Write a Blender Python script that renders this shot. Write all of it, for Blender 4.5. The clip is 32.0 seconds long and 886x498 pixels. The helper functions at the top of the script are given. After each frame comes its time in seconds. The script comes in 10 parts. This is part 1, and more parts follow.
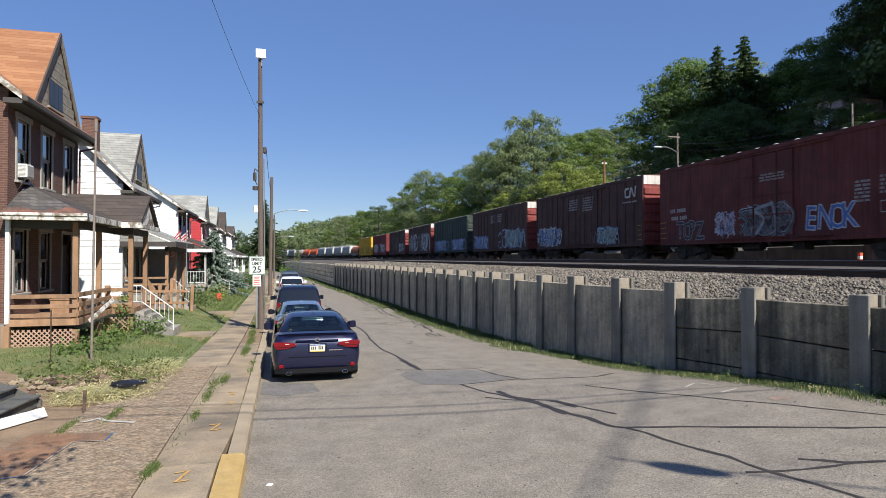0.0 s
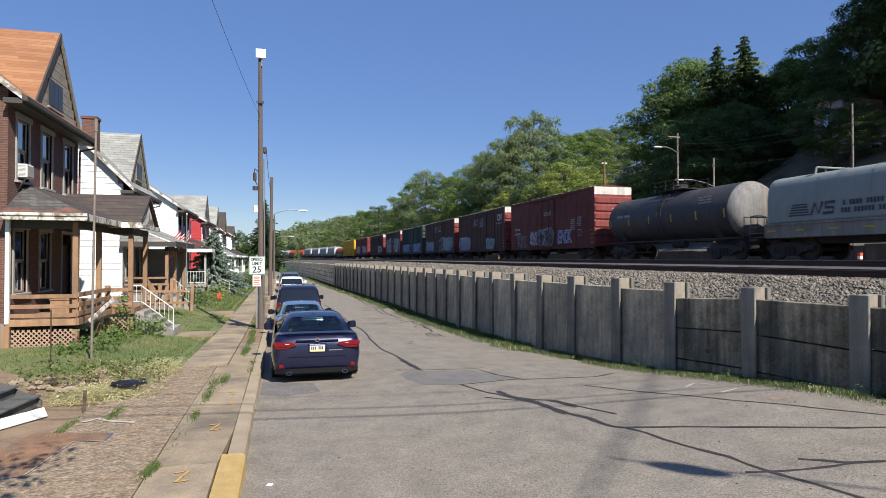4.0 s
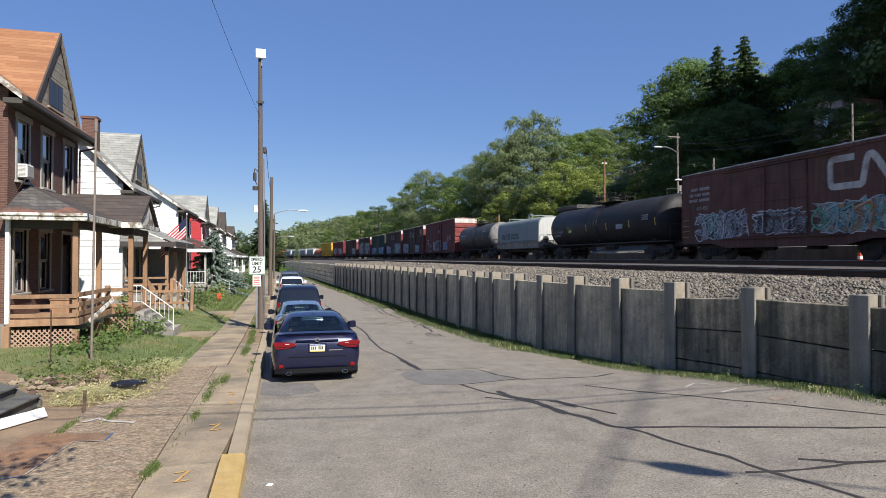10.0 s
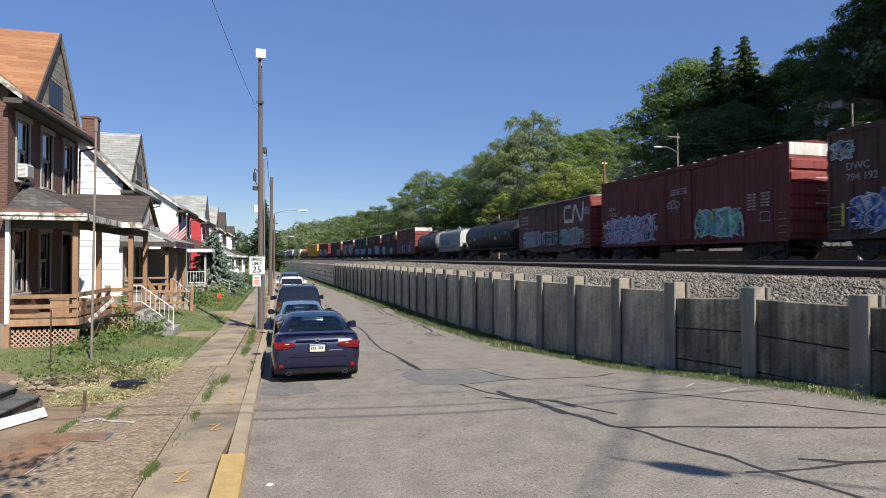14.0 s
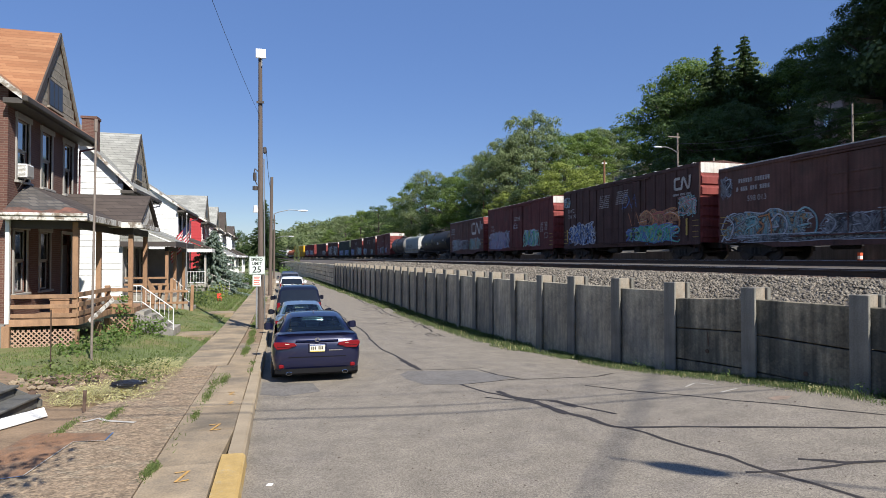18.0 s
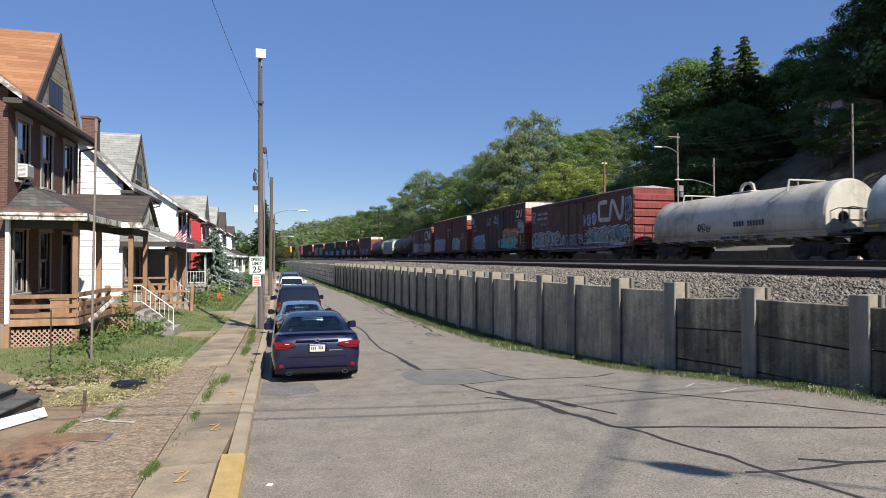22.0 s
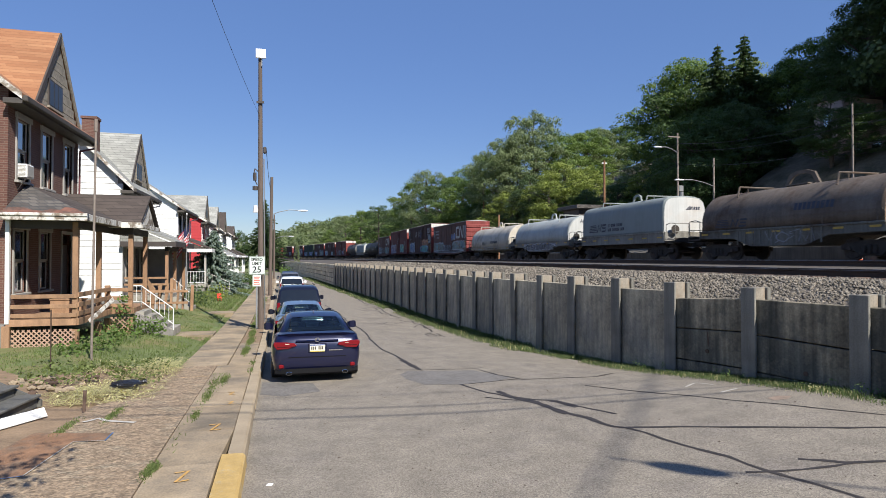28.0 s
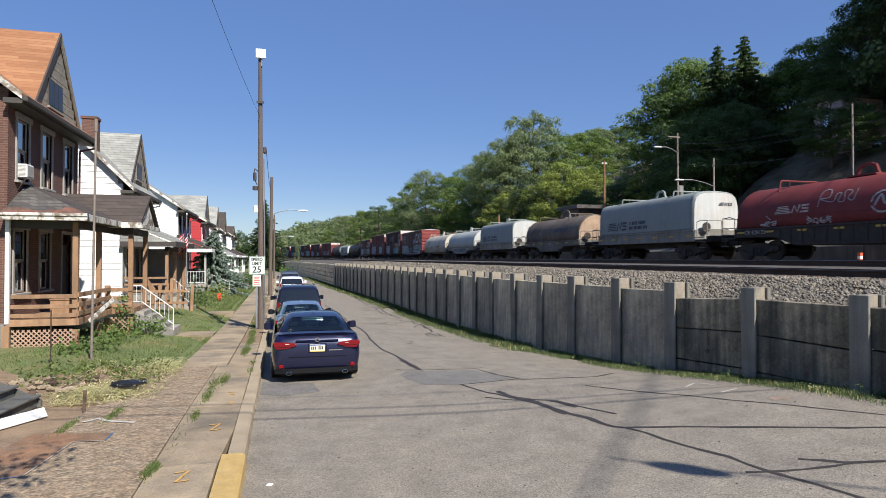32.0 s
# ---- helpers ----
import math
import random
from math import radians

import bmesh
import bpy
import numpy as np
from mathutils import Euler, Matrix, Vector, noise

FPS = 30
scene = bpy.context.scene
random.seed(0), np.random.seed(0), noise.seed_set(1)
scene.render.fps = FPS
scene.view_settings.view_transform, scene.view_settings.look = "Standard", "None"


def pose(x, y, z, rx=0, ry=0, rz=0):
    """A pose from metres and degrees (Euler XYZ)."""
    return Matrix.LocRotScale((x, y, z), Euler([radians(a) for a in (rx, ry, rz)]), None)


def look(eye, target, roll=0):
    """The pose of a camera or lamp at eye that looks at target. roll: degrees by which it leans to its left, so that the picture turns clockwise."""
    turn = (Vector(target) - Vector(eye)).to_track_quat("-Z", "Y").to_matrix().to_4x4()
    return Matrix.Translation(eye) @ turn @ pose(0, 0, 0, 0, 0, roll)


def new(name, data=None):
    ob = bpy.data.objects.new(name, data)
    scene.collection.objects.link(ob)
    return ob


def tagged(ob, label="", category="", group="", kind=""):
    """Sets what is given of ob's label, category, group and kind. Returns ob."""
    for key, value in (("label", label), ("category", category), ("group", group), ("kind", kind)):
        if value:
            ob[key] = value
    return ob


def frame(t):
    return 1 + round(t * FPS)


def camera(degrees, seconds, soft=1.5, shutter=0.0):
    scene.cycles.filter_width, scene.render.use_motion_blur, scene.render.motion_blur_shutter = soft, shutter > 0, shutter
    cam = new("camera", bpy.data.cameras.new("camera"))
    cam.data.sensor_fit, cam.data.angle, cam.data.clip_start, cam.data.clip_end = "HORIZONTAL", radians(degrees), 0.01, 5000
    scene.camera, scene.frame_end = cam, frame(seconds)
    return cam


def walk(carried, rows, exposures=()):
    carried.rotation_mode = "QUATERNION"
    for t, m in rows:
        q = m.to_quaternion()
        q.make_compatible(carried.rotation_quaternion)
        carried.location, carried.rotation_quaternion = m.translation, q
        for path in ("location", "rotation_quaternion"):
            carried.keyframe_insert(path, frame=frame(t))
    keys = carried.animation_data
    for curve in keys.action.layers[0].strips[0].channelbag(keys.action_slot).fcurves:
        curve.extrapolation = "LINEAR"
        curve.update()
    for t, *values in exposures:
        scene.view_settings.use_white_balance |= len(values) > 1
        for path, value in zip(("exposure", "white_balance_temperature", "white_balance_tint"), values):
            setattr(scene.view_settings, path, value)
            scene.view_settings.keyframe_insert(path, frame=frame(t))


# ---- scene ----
# ---------------- camera ----------------
EYE = Vector((0.0, 0.0, 2.5))
YAW, TILT = 14.9, 0.87
_y, _p = radians(YAW), radians(TILT)
AIM = EYE + Vector((math.sin(_y) * math.cos(_p), math.cos(_y) * math.cos(_p), math.sin(_p)))
cam = camera(72.0, 32.0, soft=0.72, shutter=0.4)
walk(cam, [(0.0, look(EYE, AIM)), (32.0, look(EYE, AIM))])

# ---------------- world, sun ----------------
SUN_FROM = Vector((0.33, -0.944, 0.0)).normalized()
SUN_EL = 41.0
world = bpy.data.worlds.new("sky_world")
scene.world = world
world.use_nodes = True
wn = world.node_tree.nodes
wl = world.node_tree.links
sky = wn.new("ShaderNodeTexSky")
sky.sky_type = "NISHITA"
sky.sun_disc = False
sky.sun_elevation = radians(SUN_EL)
sky.sun_rotation = math.atan2(SUN_FROM.x, SUN_FROM.y)
sky.air_density, sky.dust_density, sky.ozone_density = 1.0, 0.1, 1.2
sky.altitude = 250
wn["Background"].inputs["Strength"].default_value = 0.078
hs = wn.new("ShaderNodeHueSaturation")
hs.inputs["Saturation"].default_value = 1.25
hs.inputs["Hue"].default_value = 0.515
wl.new(sky.outputs[0], hs.inputs["Color"])
even = wn.new("ShaderNodeMix")
even.data_type = "RGBA"
even.inputs["Factor"].default_value = 0.5
even.inputs["B"].default_value = (1.6, 2.92, 6.35, 1)
wl.new(hs.outputs[0], even.inputs["A"])
wl.new(even.outputs["Result"], wn["Background"].inputs["Color"])
sun_data = bpy.data.lights.new("sun", "SUN")
sun_data.energy, sun_data.angle, sun_data.color = 5.0, radians(0.53), (1.0, 0.955, 0.88)
sun = new("sun", sun_data)
sun.matrix_world = look((0, 0, 60), Vector((0, 0, 60)) - Vector((SUN_FROM.x * math.cos(radians(SUN_EL)), SUN_FROM.y * math.cos(radians(SUN_EL)), math.sin(radians(SUN_EL)))))
scene.view_settings.exposure = 0.5

# ---------------- mesh helpers ----------------
rng = random.Random(7)
IDENT = Matrix.Identity(4)


def thing(name, m=IDENT, label="", category="", group="", kind=""):
    ob = new(name)
    ob.empty_display_size = 0.2
    ob.matrix_world = m
    return tagged(ob, label, category, group, kind)


def part(name, bm, material, parent=None, label="", smooth=False, m=None):
    me = bpy.data.meshes.new(name)
    if smooth:
        for f in bm.faces:
            f.smooth = True
    bm.normal_update()
    bm.to_mesh(me)
    bm.free()
    me.materials.append(material)
    ob = new(name, me)
    if parent is not None:
        ob.parent = parent
    if m is not None:
        ob.matrix_basis = m
    if label:
        tagged(ob, label)
    return ob


def share(name, ob, parent, m, material=None):
    o = new(name, ob.data)
    o.parent = parent
    o.matrix_basis = m
    return o


def raw(name, verts, faces, material, parent=None, label="", smooth=False):
    me = bpy.data.meshes.new(name)
    me.from_pydata([tuple(v) for v in verts], [], faces)
    me.materials.append(material)
    if smooth:
        me.polygons.foreach_set("use_smooth", [True] * len(me.polygons))
    me.update()
    ob = new(name, me)
    if parent is not None:
        ob.parent = parent
    if label:
        tagged(ob, label)
    return ob


def box(bm, x0, x1, y0, y1, z0, z1, bev=0.0):
    vs = [bm.verts.new((x, y, z)) for x in (x0, x1) for y in (y0, y1) for z in (z0, z1)]
    fs = [bm.faces.new([vs[i] for i in q]) for q in ((0, 1, 3, 2), (4, 6, 7, 5), (0, 4, 5, 1), (2, 3, 7, 6), (0, 2, 6, 4), (1, 5, 7, 3))]
    if bev > 0:
        es = list({e for f in fs for e in f.edges})
        bmesh.ops.bevel(bm, geom=es, offset=bev, segments=1, affect="EDGES", profile=0.5)
    return bm


def nb():
    return bmesh.new()


def bx(*a, bev=0.0):
    return box(bmesh.new(), *a, bev=bev)


def cyl(bm, a, b, r, r2=None, seg=10, caps=True):
    a, b = Vector(a), Vector(b)
    r2 = r if r2 is None else r2
    q = (b - a).to_track_quat("Z", "Y")
    u, v = q @ Vector((1, 0, 0)), q @ Vector((0, 1, 0))
    ra, rb = [], []
    for i in range(seg):
        c = u * math.cos(2 * math.pi * i / seg) + v * math.sin(2 * math.pi * i / seg)
        ra.append(bm.verts.new(a + c * r))
        rb.append(bm.verts.new(b + c * r2))
    for i in range(seg):
        j = (i + 1) % seg
        bm.faces.new((ra[i], ra[j], rb[j], rb[i]))
    if caps:
        bm.faces.new(ra[::-1])
        bm.faces.new(rb)
    return bm


def tube(bm, pts, r, seg=6):
    for a, b in zip(pts[:-1], pts[1:]):
        cyl(bm, a, b, r, seg=seg)
    return bm


def prism(bm, pts, vec, bev=0.0):
    """A polygon (list of 3D points) pushed along vec."""
    vec = Vector(vec)
    a = [bm.verts.new(p) for p in pts]
    b = [bm.verts.new(Vector(p) + vec) for p in pts]
    n = len(pts)
    fs = [bm.faces.new(a[::-1]), bm.faces.new(b)]
    for i in range(n):
        j = (i + 1) % n
        fs.append(bm.faces.new((a[i], a[j], b[j], b[i])))
    bmesh.ops.recalc_face_normals(bm, faces=fs)
    if bev > 0:
        bmesh.ops.bevel(bm, geom=list({e for f in fs for e in f.edges}), offset=bev, segments=1, affect="EDGES", profile=0.5)
    return bm


def loft(bm, rings, close=True, caps=True):
    """Rings of equal length, skinned in order."""
    vv = [[bm.verts.new(p) for p in r] for r in rings]
    n = len(rings[0])
    m = n if close else n - 1
    fs = []
    for a, b in zip(vv[:-1], vv[1:]):
        for i in range(m):
            j = (i + 1) % n
            fs.append(bm.faces.new((a[i], a[j], b[j], b[i])))
    if caps:
        fs.append(bm.faces.new(vv[0][::-1]))
        fs.append(bm.faces.new(vv[-1]))
    bmesh.ops.recalc_face_normals(bm, faces=fs)
    return bm


# ---------------- materials ----------------
def mat(name, color, rough=0.8, metal=0.0, vary=0.25, scale=4.0, fine=60.0, bump=0.15, spec=0.5, per_object=0.0, streak=0.0, stain=None, stain_at=(0.5, 0.7), coords="Object", stretch=(1, 1, 1), per_island=0.0, bump_scale=None, speckle=0.0, speckle_scale=50.0):
    """A surface with grain at two scales, optional stains, downward streaks and a shade of its own for each object."""
    m = bpy.data.materials.new(name)
    m.use_nodes = True
    nt = m.node_tree
    n, l = nt.nodes, nt.links
    bs = n["Principled BSDF"]
    bs.inputs["Roughness"].default_value = rough
    bs.inputs["Metallic"].default_value = metal
    bs.inputs["Specular IOR Level"].default_value = spec
    tc = n.new("ShaderNodeTexCoord")
    mp = n.new("ShaderNodeMapping")
    mp.inputs["Scale"].default_value = stretch
    l.new(tc.outputs[coords], mp.inputs[0])
    big = n.new("ShaderNodeTexNoise")
    big.inputs["Scale"].default_value = scale
    big.inputs["Detail"].default_value = 5
    small = n.new("ShaderNodeTexNoise")
    small.inputs["Scale"].default_value = fine
    small.inputs["Detail"].default_value = 3
    l.new(mp.outputs[0], big.inputs["Vector"])
    l.new(mp.outputs[0], small.inputs["Vector"])
    add = n.new("ShaderNodeMath")
    add.operation = "MULTIPLY_ADD"
    l.new(small.outputs["Fac"], add.inputs[0])
    add.inputs[1].default_value = 0.6
    l.new(big.outputs["Fac"], add.inputs[2])
    rmp = n.new("ShaderNodeMapRange")
    rmp.inputs["From Min"].default_value, rmp.inputs["From Max"].default_value = 0.45, 1.15
    rmp.inputs["To Min"].default_value, rmp.inputs["To Max"].default_value = 1 - vary, 1 + vary
    l.new(add.outputs[0], rmp.inputs["Value"])
    fac = rmp.outputs[0]
    if per_object or per_island:
        src = n.new("ShaderNodeObjectInfo").outputs["Random"] if per_object else n.new("ShaderNodeNewGeometry").outputs["Random Per Island"]
        k = per_object or per_island
        r2 = n.new("ShaderNodeMapRange")
        r2.inputs["To Min"].default_value, r2.inputs["To Max"].default_value = 1 - k, 1 + k
        l.new(src, r2.inputs["Value"])
        mu = n.new("ShaderNodeMath")
        mu.operation = "MULTIPLY"
        l.new(fac, mu.inputs[0])
        l.new(r2.outputs[0], mu.inputs[1])
        fac = mu.outputs[0]
    if streak:
        sm = n.new("ShaderNodeMapping")
        sm.inputs["Scale"].default_value = (9, 9, 0.5)
        l.new(tc.outputs["Object"], sm.inputs[0])
        sn = n.new("ShaderNodeTexNoise")
        sn.inputs["Scale"].default_value = 1.0
        sn.inputs["Detail"].default_value = 4
        l.new(sm.outputs[0], sn.inputs["Vector"])
        sr = n.new("ShaderNodeMapRange")
        sr.inputs["From Min"].default_value, sr.inputs["From Max"].default_value = 0.3, 0.7
        sr.inputs["To Min"].default_value, sr.inputs["To Max"].default_value = 1 - streak, 1 + streak * 0.5
        l.new(sn.outputs["Fac"], sr.inputs["Value"])
        mu = n.new("ShaderNodeMath")
        mu.operation = "MULTIPLY"
        l.new(fac, mu.inputs[0])
        l.new(sr.outputs[0], mu.inputs[1])
        fac = mu.outputs[0]
    if speckle:
        vo = n.new("ShaderNodeTexVoronoi")
        vo.inputs["Scale"].default_value = speckle_scale
        l.new(tc.outputs["Object"], vo.inputs["Vector"])
        sp = n.new("ShaderNodeSeparateColor")
        l.new(vo.outputs["Color"], sp.inputs[0])
        sr = n.new("ShaderNodeMapRange")
        sr.inputs["To Min"].default_value, sr.inputs["To Max"].default_value = 1 - speckle, 1 + speckle
        l.new(sp.outputs[0], sr.inputs["Value"])
        mu = n.new("ShaderNodeMath")
        mu.operation = "MULTIPLY"
        l.new(fac, mu.inputs[0])
        l.new(sr.outputs[0], mu.inputs[1])
        fac = mu.outputs[0]
    base = n.new("ShaderNodeRGB")
    base.outputs[0].default_value = (*color, 1)
    col = base.outputs[0]
    if stain is not None:
        st = n.new("ShaderNodeTexNoise")
        st.inputs["Scale"].default_value = scale * 0.45
        st.inputs["Detail"].default_value = 6
        st.inputs["Roughness"].default_value = 0.7
        l.new(mp.outputs[0], st.inputs["Vector"])
        sr = n.new("ShaderNodeMapRange")
        sr.inputs["From Min"].default_value, sr.inputs["From Max"].default_value = stain_at
        l.new(st.outputs["Fac"], sr.inputs["Value"])
        mx = n.new("ShaderNodeMix")
        mx.data_type = "RGBA"
        l.new(sr.outputs[0], mx.inputs["Factor"])
        l.new(col, mx.inputs["A"])
        mx.inputs["B"].default_value = (*stain, 1)
        col = mx.outputs["Result"]
    vm = n.new("ShaderNodeVectorMath")
    vm.operation = "SCALE"
    l.new(col, vm.inputs[0])
    l.new(fac, vm.inputs["Scale"])
    l.new(vm.outputs[0], bs.inputs["Base Color"])
    if bump:
        b = n.new("ShaderNodeBump")
        b.inputs["Strength"].default_value = bump
        b.inputs["Distance"].default_value = 0.02
        src = small
        if bump_scale:
            src = n.new("ShaderNodeTexNoise")
            src.inputs["Scale"].default_value = bump_scale
            l.new(mp.outputs[0], src.inputs["Vector"])
        l.new(src.outputs["Fac"], b.inputs["Height"])
        l.new(b.outputs[0], bs.inputs["Normal"])
    return m


def plain(name, color, rough=0.5, metal=0.0, **kw):
    return mat(name, color, rough, metal, vary=kw.pop("vary", 0.1), bump=kw.pop("bump", 0.03), **kw)


def leaf_mat(name, color, vary=0.35):
    m = mat(name, color, 0.6, 0.0, vary=0.3, scale=0.25, fine=2.0, bump=0, per_island=vary, spec=0.25)
    bs = m.node_tree.nodes["Principled BSDF"]
    bs.inputs["Subsurface Weight"].default_value = 0.0
    tr = m.node_tree.nodes.new("ShaderNodeBsdfTranslucent")
    tr.inputs["Color"].default_value = (color[0] * 1.6, color[1] * 1.9, color[2] * 0.9, 1)
    mx = m.node_tree.nodes.new("ShaderNodeMixShader")
    mx.inputs[0].default_value = 0.25
    m.node_tree.links.new(bs.outputs[0], mx.inputs[1])
    m.node_tree.links.new(tr.outputs[0], mx.inputs[2])
    m.node_tree.links.new(mx.outputs[0], m.node_tree.nodes["Material Output"].inputs[0])
    return m


def glass_mat(name, color=(0.02, 0.025, 0.03), rough=0.05):
    m = mat(name, color, rough, 0.0, vary=0.3, scale=0.8, fine=3, bump=0.0, spec=0.9)
    m.node_tree.nodes["Principled BSDF"].inputs["IOR"].default_value = 2.2
    return m


M_ASPHALT = mat("asphalt", (0.228, 0.197, 0.155), 0.95, vary=0.26, scale=2.2, fine=70, bump=0.5, speckle=0.40, speckle_scale=88, stain=(0.21, 0.182, 0.15), stain_at=(0.5, 0.72))
M_CONC = mat("pavement_concrete", (0.325, 0.25, 0.162), 0.9, speckle=0.14, speckle_scale=70, vary=0.3, scale=1.6, fine=45, bump=0.3, per_object=0.12, stain=(0.19, 0.155, 0.11), stain_at=(0.46, 0.64))
M_KERB = mat("kerb_concrete", (0.365, 0.29, 0.195), 0.9, vary=0.25, scale=2, fine=50, bump=0.3, per_object=0.08)
M_YELLOW = mat("kerb_yellow_paint", (0.46, 0.31, 0.11), 0.8, vary=0.2, scale=6, fine=50, bump=0.3, stain=(0.40, 0.33, 0.22), stain_at=(0.55, 0.66))
M_PATHBRICK = mat("exposed_aggregate_pavement", (0.275, 0.20, 0.128), 0.95, vary=0.5, scale=7, fine=30, bump=0.9, speckle=0.38, speckle_scale=36, stain=(0.27, 0.22, 0.15), stretch=(1, 1.4, 1))
M_GRASS = mat("lawn_grass", (0.125, 0.158, 0.052), 0.95, vary=0.4, scale=0.9, fine=14, bump=0.6, stain=(0.20, 0.17, 0.07), stain_at=(0.48, 0.66))
M_HILL = mat("hill_soil", (0.13, 0.103, 0.07), 0.95, vary=0.55, scale=0.8, fine=6, bump=1.0, stain=(0.06, 0.055, 0.03), stain_at=(0.45, 0.6))
M_WALL = mat("wall_concrete", (0.43, 0.375, 0.268), 0.9, vary=0.42, scale=1.6, fine=26, bump=0.5, streak=0.26, per_object=0.24, stain=(0.215, 0.20, 0.165), stain_at=(0.40, 0.60), speckle=0.08)
# darker, more strongly streaked concrete for the nearest bays
M_WALLDARK = mat("algae_stained_concrete", (0.31, 0.262, 0.178), 0.9, vary=0.45, scale=1.6, fine=26, bump=0.5, streak=0.5, per_object=0.12, stain=(0.10, 0.096, 0.075), stain_at=(0.40, 0.58), speckle=0.08)
M_WALLPALE = mat("pale_block_concrete", (0.54, 0.48, 0.36), 0.9, vary=0.3, scale=1.6, fine=26, bump=0.4, per_object=0.15)
# the lighter tan puts sunlight into the web's colour; the rust stain is real
M_POSTWEB = mat("rusty_stained_concrete", (0.27, 0.235, 0.185), 0.9, vary=0.35, scale=3, fine=30, bump=0.3, stain=(0.17, 0.11, 0.065))
M_POSTC = mat("post_concrete", (0.190, 0.181, 0.153), 0.85, vary=0.35, scale=2, fine=40, bump=0.3, streak=0.25, per_object=0.1)
M_BALLAST = mat("ballast_stone", (0.168, 0.145, 0.114), 0.9, vary=0.3, scale=1.2, fine=30, bump=0.3, per_island=0.62)
# darker than the stones: the shade between them is put into the bed
M_BALLASTBED = mat("ballast_bed", (0.092, 0.078, 0.064), 0.95, vary=0.55, scale=5, fine=18, bump=1.0)
M_RAIL = mat("rail_rust", (0.065, 0.042, 0.03), 0.8, 0.3, vary=0.3, scale=2, fine=50)
M_RAILTOP = mat("rail_head", (0.45, 0.44, 0.43), 0.3, 1.0, vary=0.1, scale=3, fine=50, bump=0.02)
M_TIE = mat("wooden_tie", (0.085, 0.055, 0.040), 0.95, vary=0.35, scale=3, fine=40, bump=0.5, per_object=0.3)
M_TRUCK = mat("truck_steel", (0.044, 0.036, 0.030), 0.8, 0.2, vary=0.4, scale=4, fine=40, bump=0.2)
M_WHEEL = mat("wheel_steel", (0.07, 0.055, 0.045), 0.7, 0.4, vary=0.3, scale=4, fine=40)
M_STEEL = mat("galvanised_steel", (0.30, 0.305, 0.31), 0.5, 0.7, vary=0.15, scale=5, fine=60, bump=0.05)
M_POLE = mat("weathered_pole_wood", (0.12, 0.092, 0.075), 0.95, vary=0.35, scale=3, fine=30, bump=0.5, stretch=(4, 4, 0.3))
M_WHITE = mat("white_paint", (0.74, 0.74, 0.72), 0.7, vary=0.1, scale=2, fine=30, bump=0.05)
M_OLDWHITE = mat("peeling_white_paint", (0.62, 0.60, 0.55), 0.8, vary=0.2, scale=5, fine=40, bump=0.2, stain=(0.20, 0.16, 0.12), stain_at=(0.48, 0.56))
M_BLACK = plain("black_plastic", (0.006, 0.006, 0.007), 0.7, spec=0.12)
M_RUBBER = plain("tyre_rubber", (0.018, 0.018, 0.018), 0.85)
M_BRICK = None


# ---------------- ground ----------------
def wall_x(y):
    pts = ((-40, 17.0), (5.0, 9.42), (16.44, 7.48), (18.3, 7.3), (24.5, 7.1), (29.5, 6.85), (35.3, 6.7), (45, 6.2), (60.5, 5.4), (84, 4.4), (105, 3.2), (130, 0.6), (200, -9))
    for (a, xa), (b, xb) in zip(pts[:-1], pts[1:]):
        if y <= b:
            return xa + (xb - xa) * (y - a) / (b - a)
    return pts[-1][1]


def sstep(a, b, v):
    t = min(1.0, max(0.0, (v - a) / (b - a)))
    return t * t * (3 - 2 * t)


# the line bends to the left beyond this point
BEND_Y, BEND_R = 115.0, 700.0


def track_shift(s):
    """How far the railway has bent towards -x at the distance s along it, and its heading in radians."""
    if s <= BEND_Y:
        return 0.0, 0.0
    a = (s - BEND_Y) / BEND_R
    return BEND_R * (1 - math.cos(a)), a


def along(s):
    """The y of the point s metres along the line."""
    return s if s <= BEND_Y else BEND_Y + BEND_R * math.sin((s - BEND_Y) / BEND_R)


def street_drop(y):
    return -0.35 * sstep(6, 28, y)


def road_z(x, y):
    """The street rises a little where it widens beside the near end of the wall."""
    return street_drop(y) + 0.40 * sstep(14.0, 6.5, y) * sstep(1.5, 8.8, x)


def ground_z(x, y):
    sh = track_shift(y)[0]
    xr = x + sh
    wx = wall_x(y) + sh
    if xr < wx + 0.05:
        if x < -2.6 and y > 0:
            return street_drop(y) * sstep(-5.5, -2.6, x) + 0.08 + 0.05 * sstep(-2.6, -5.0, x)
        return road_z(x, y) - 0.06
    if xr < 26.6:
        return -0.5
    z = 2.2 + 0.9 * sstep(27, 29, xr) + 1.2 * sstep(31, 37, xr)
    z += 4.0 * sstep(33.6, 37.6, xr) * sstep(25, 31, y) * sstep(47, 42, y)
    hill = max(0.0, xr - 37)
    hh = 0.62 * hill - 0.0022 * hill * hill if hill < 140 else 43.7
    return z + hh * (1.0 - 0.45 * sstep(60, 260, y))


def grid_sheet(name, xs, ys, zf, material):
    vs = [(x, y, zf(x, y)) for y in ys for x in xs]
    n = len(xs)
    fs = [(j * n + i, j * n + i + 1, (j + 1) * n + i + 1, (j + 1) * n + i) for j in range(len(ys) - 1) for i in range(n - 1)]
    return raw(name, vs, fs, material, smooth=True)


def spread(a, b, n):
    return [a + (b - a) * i / n for i in range(n + 1)]


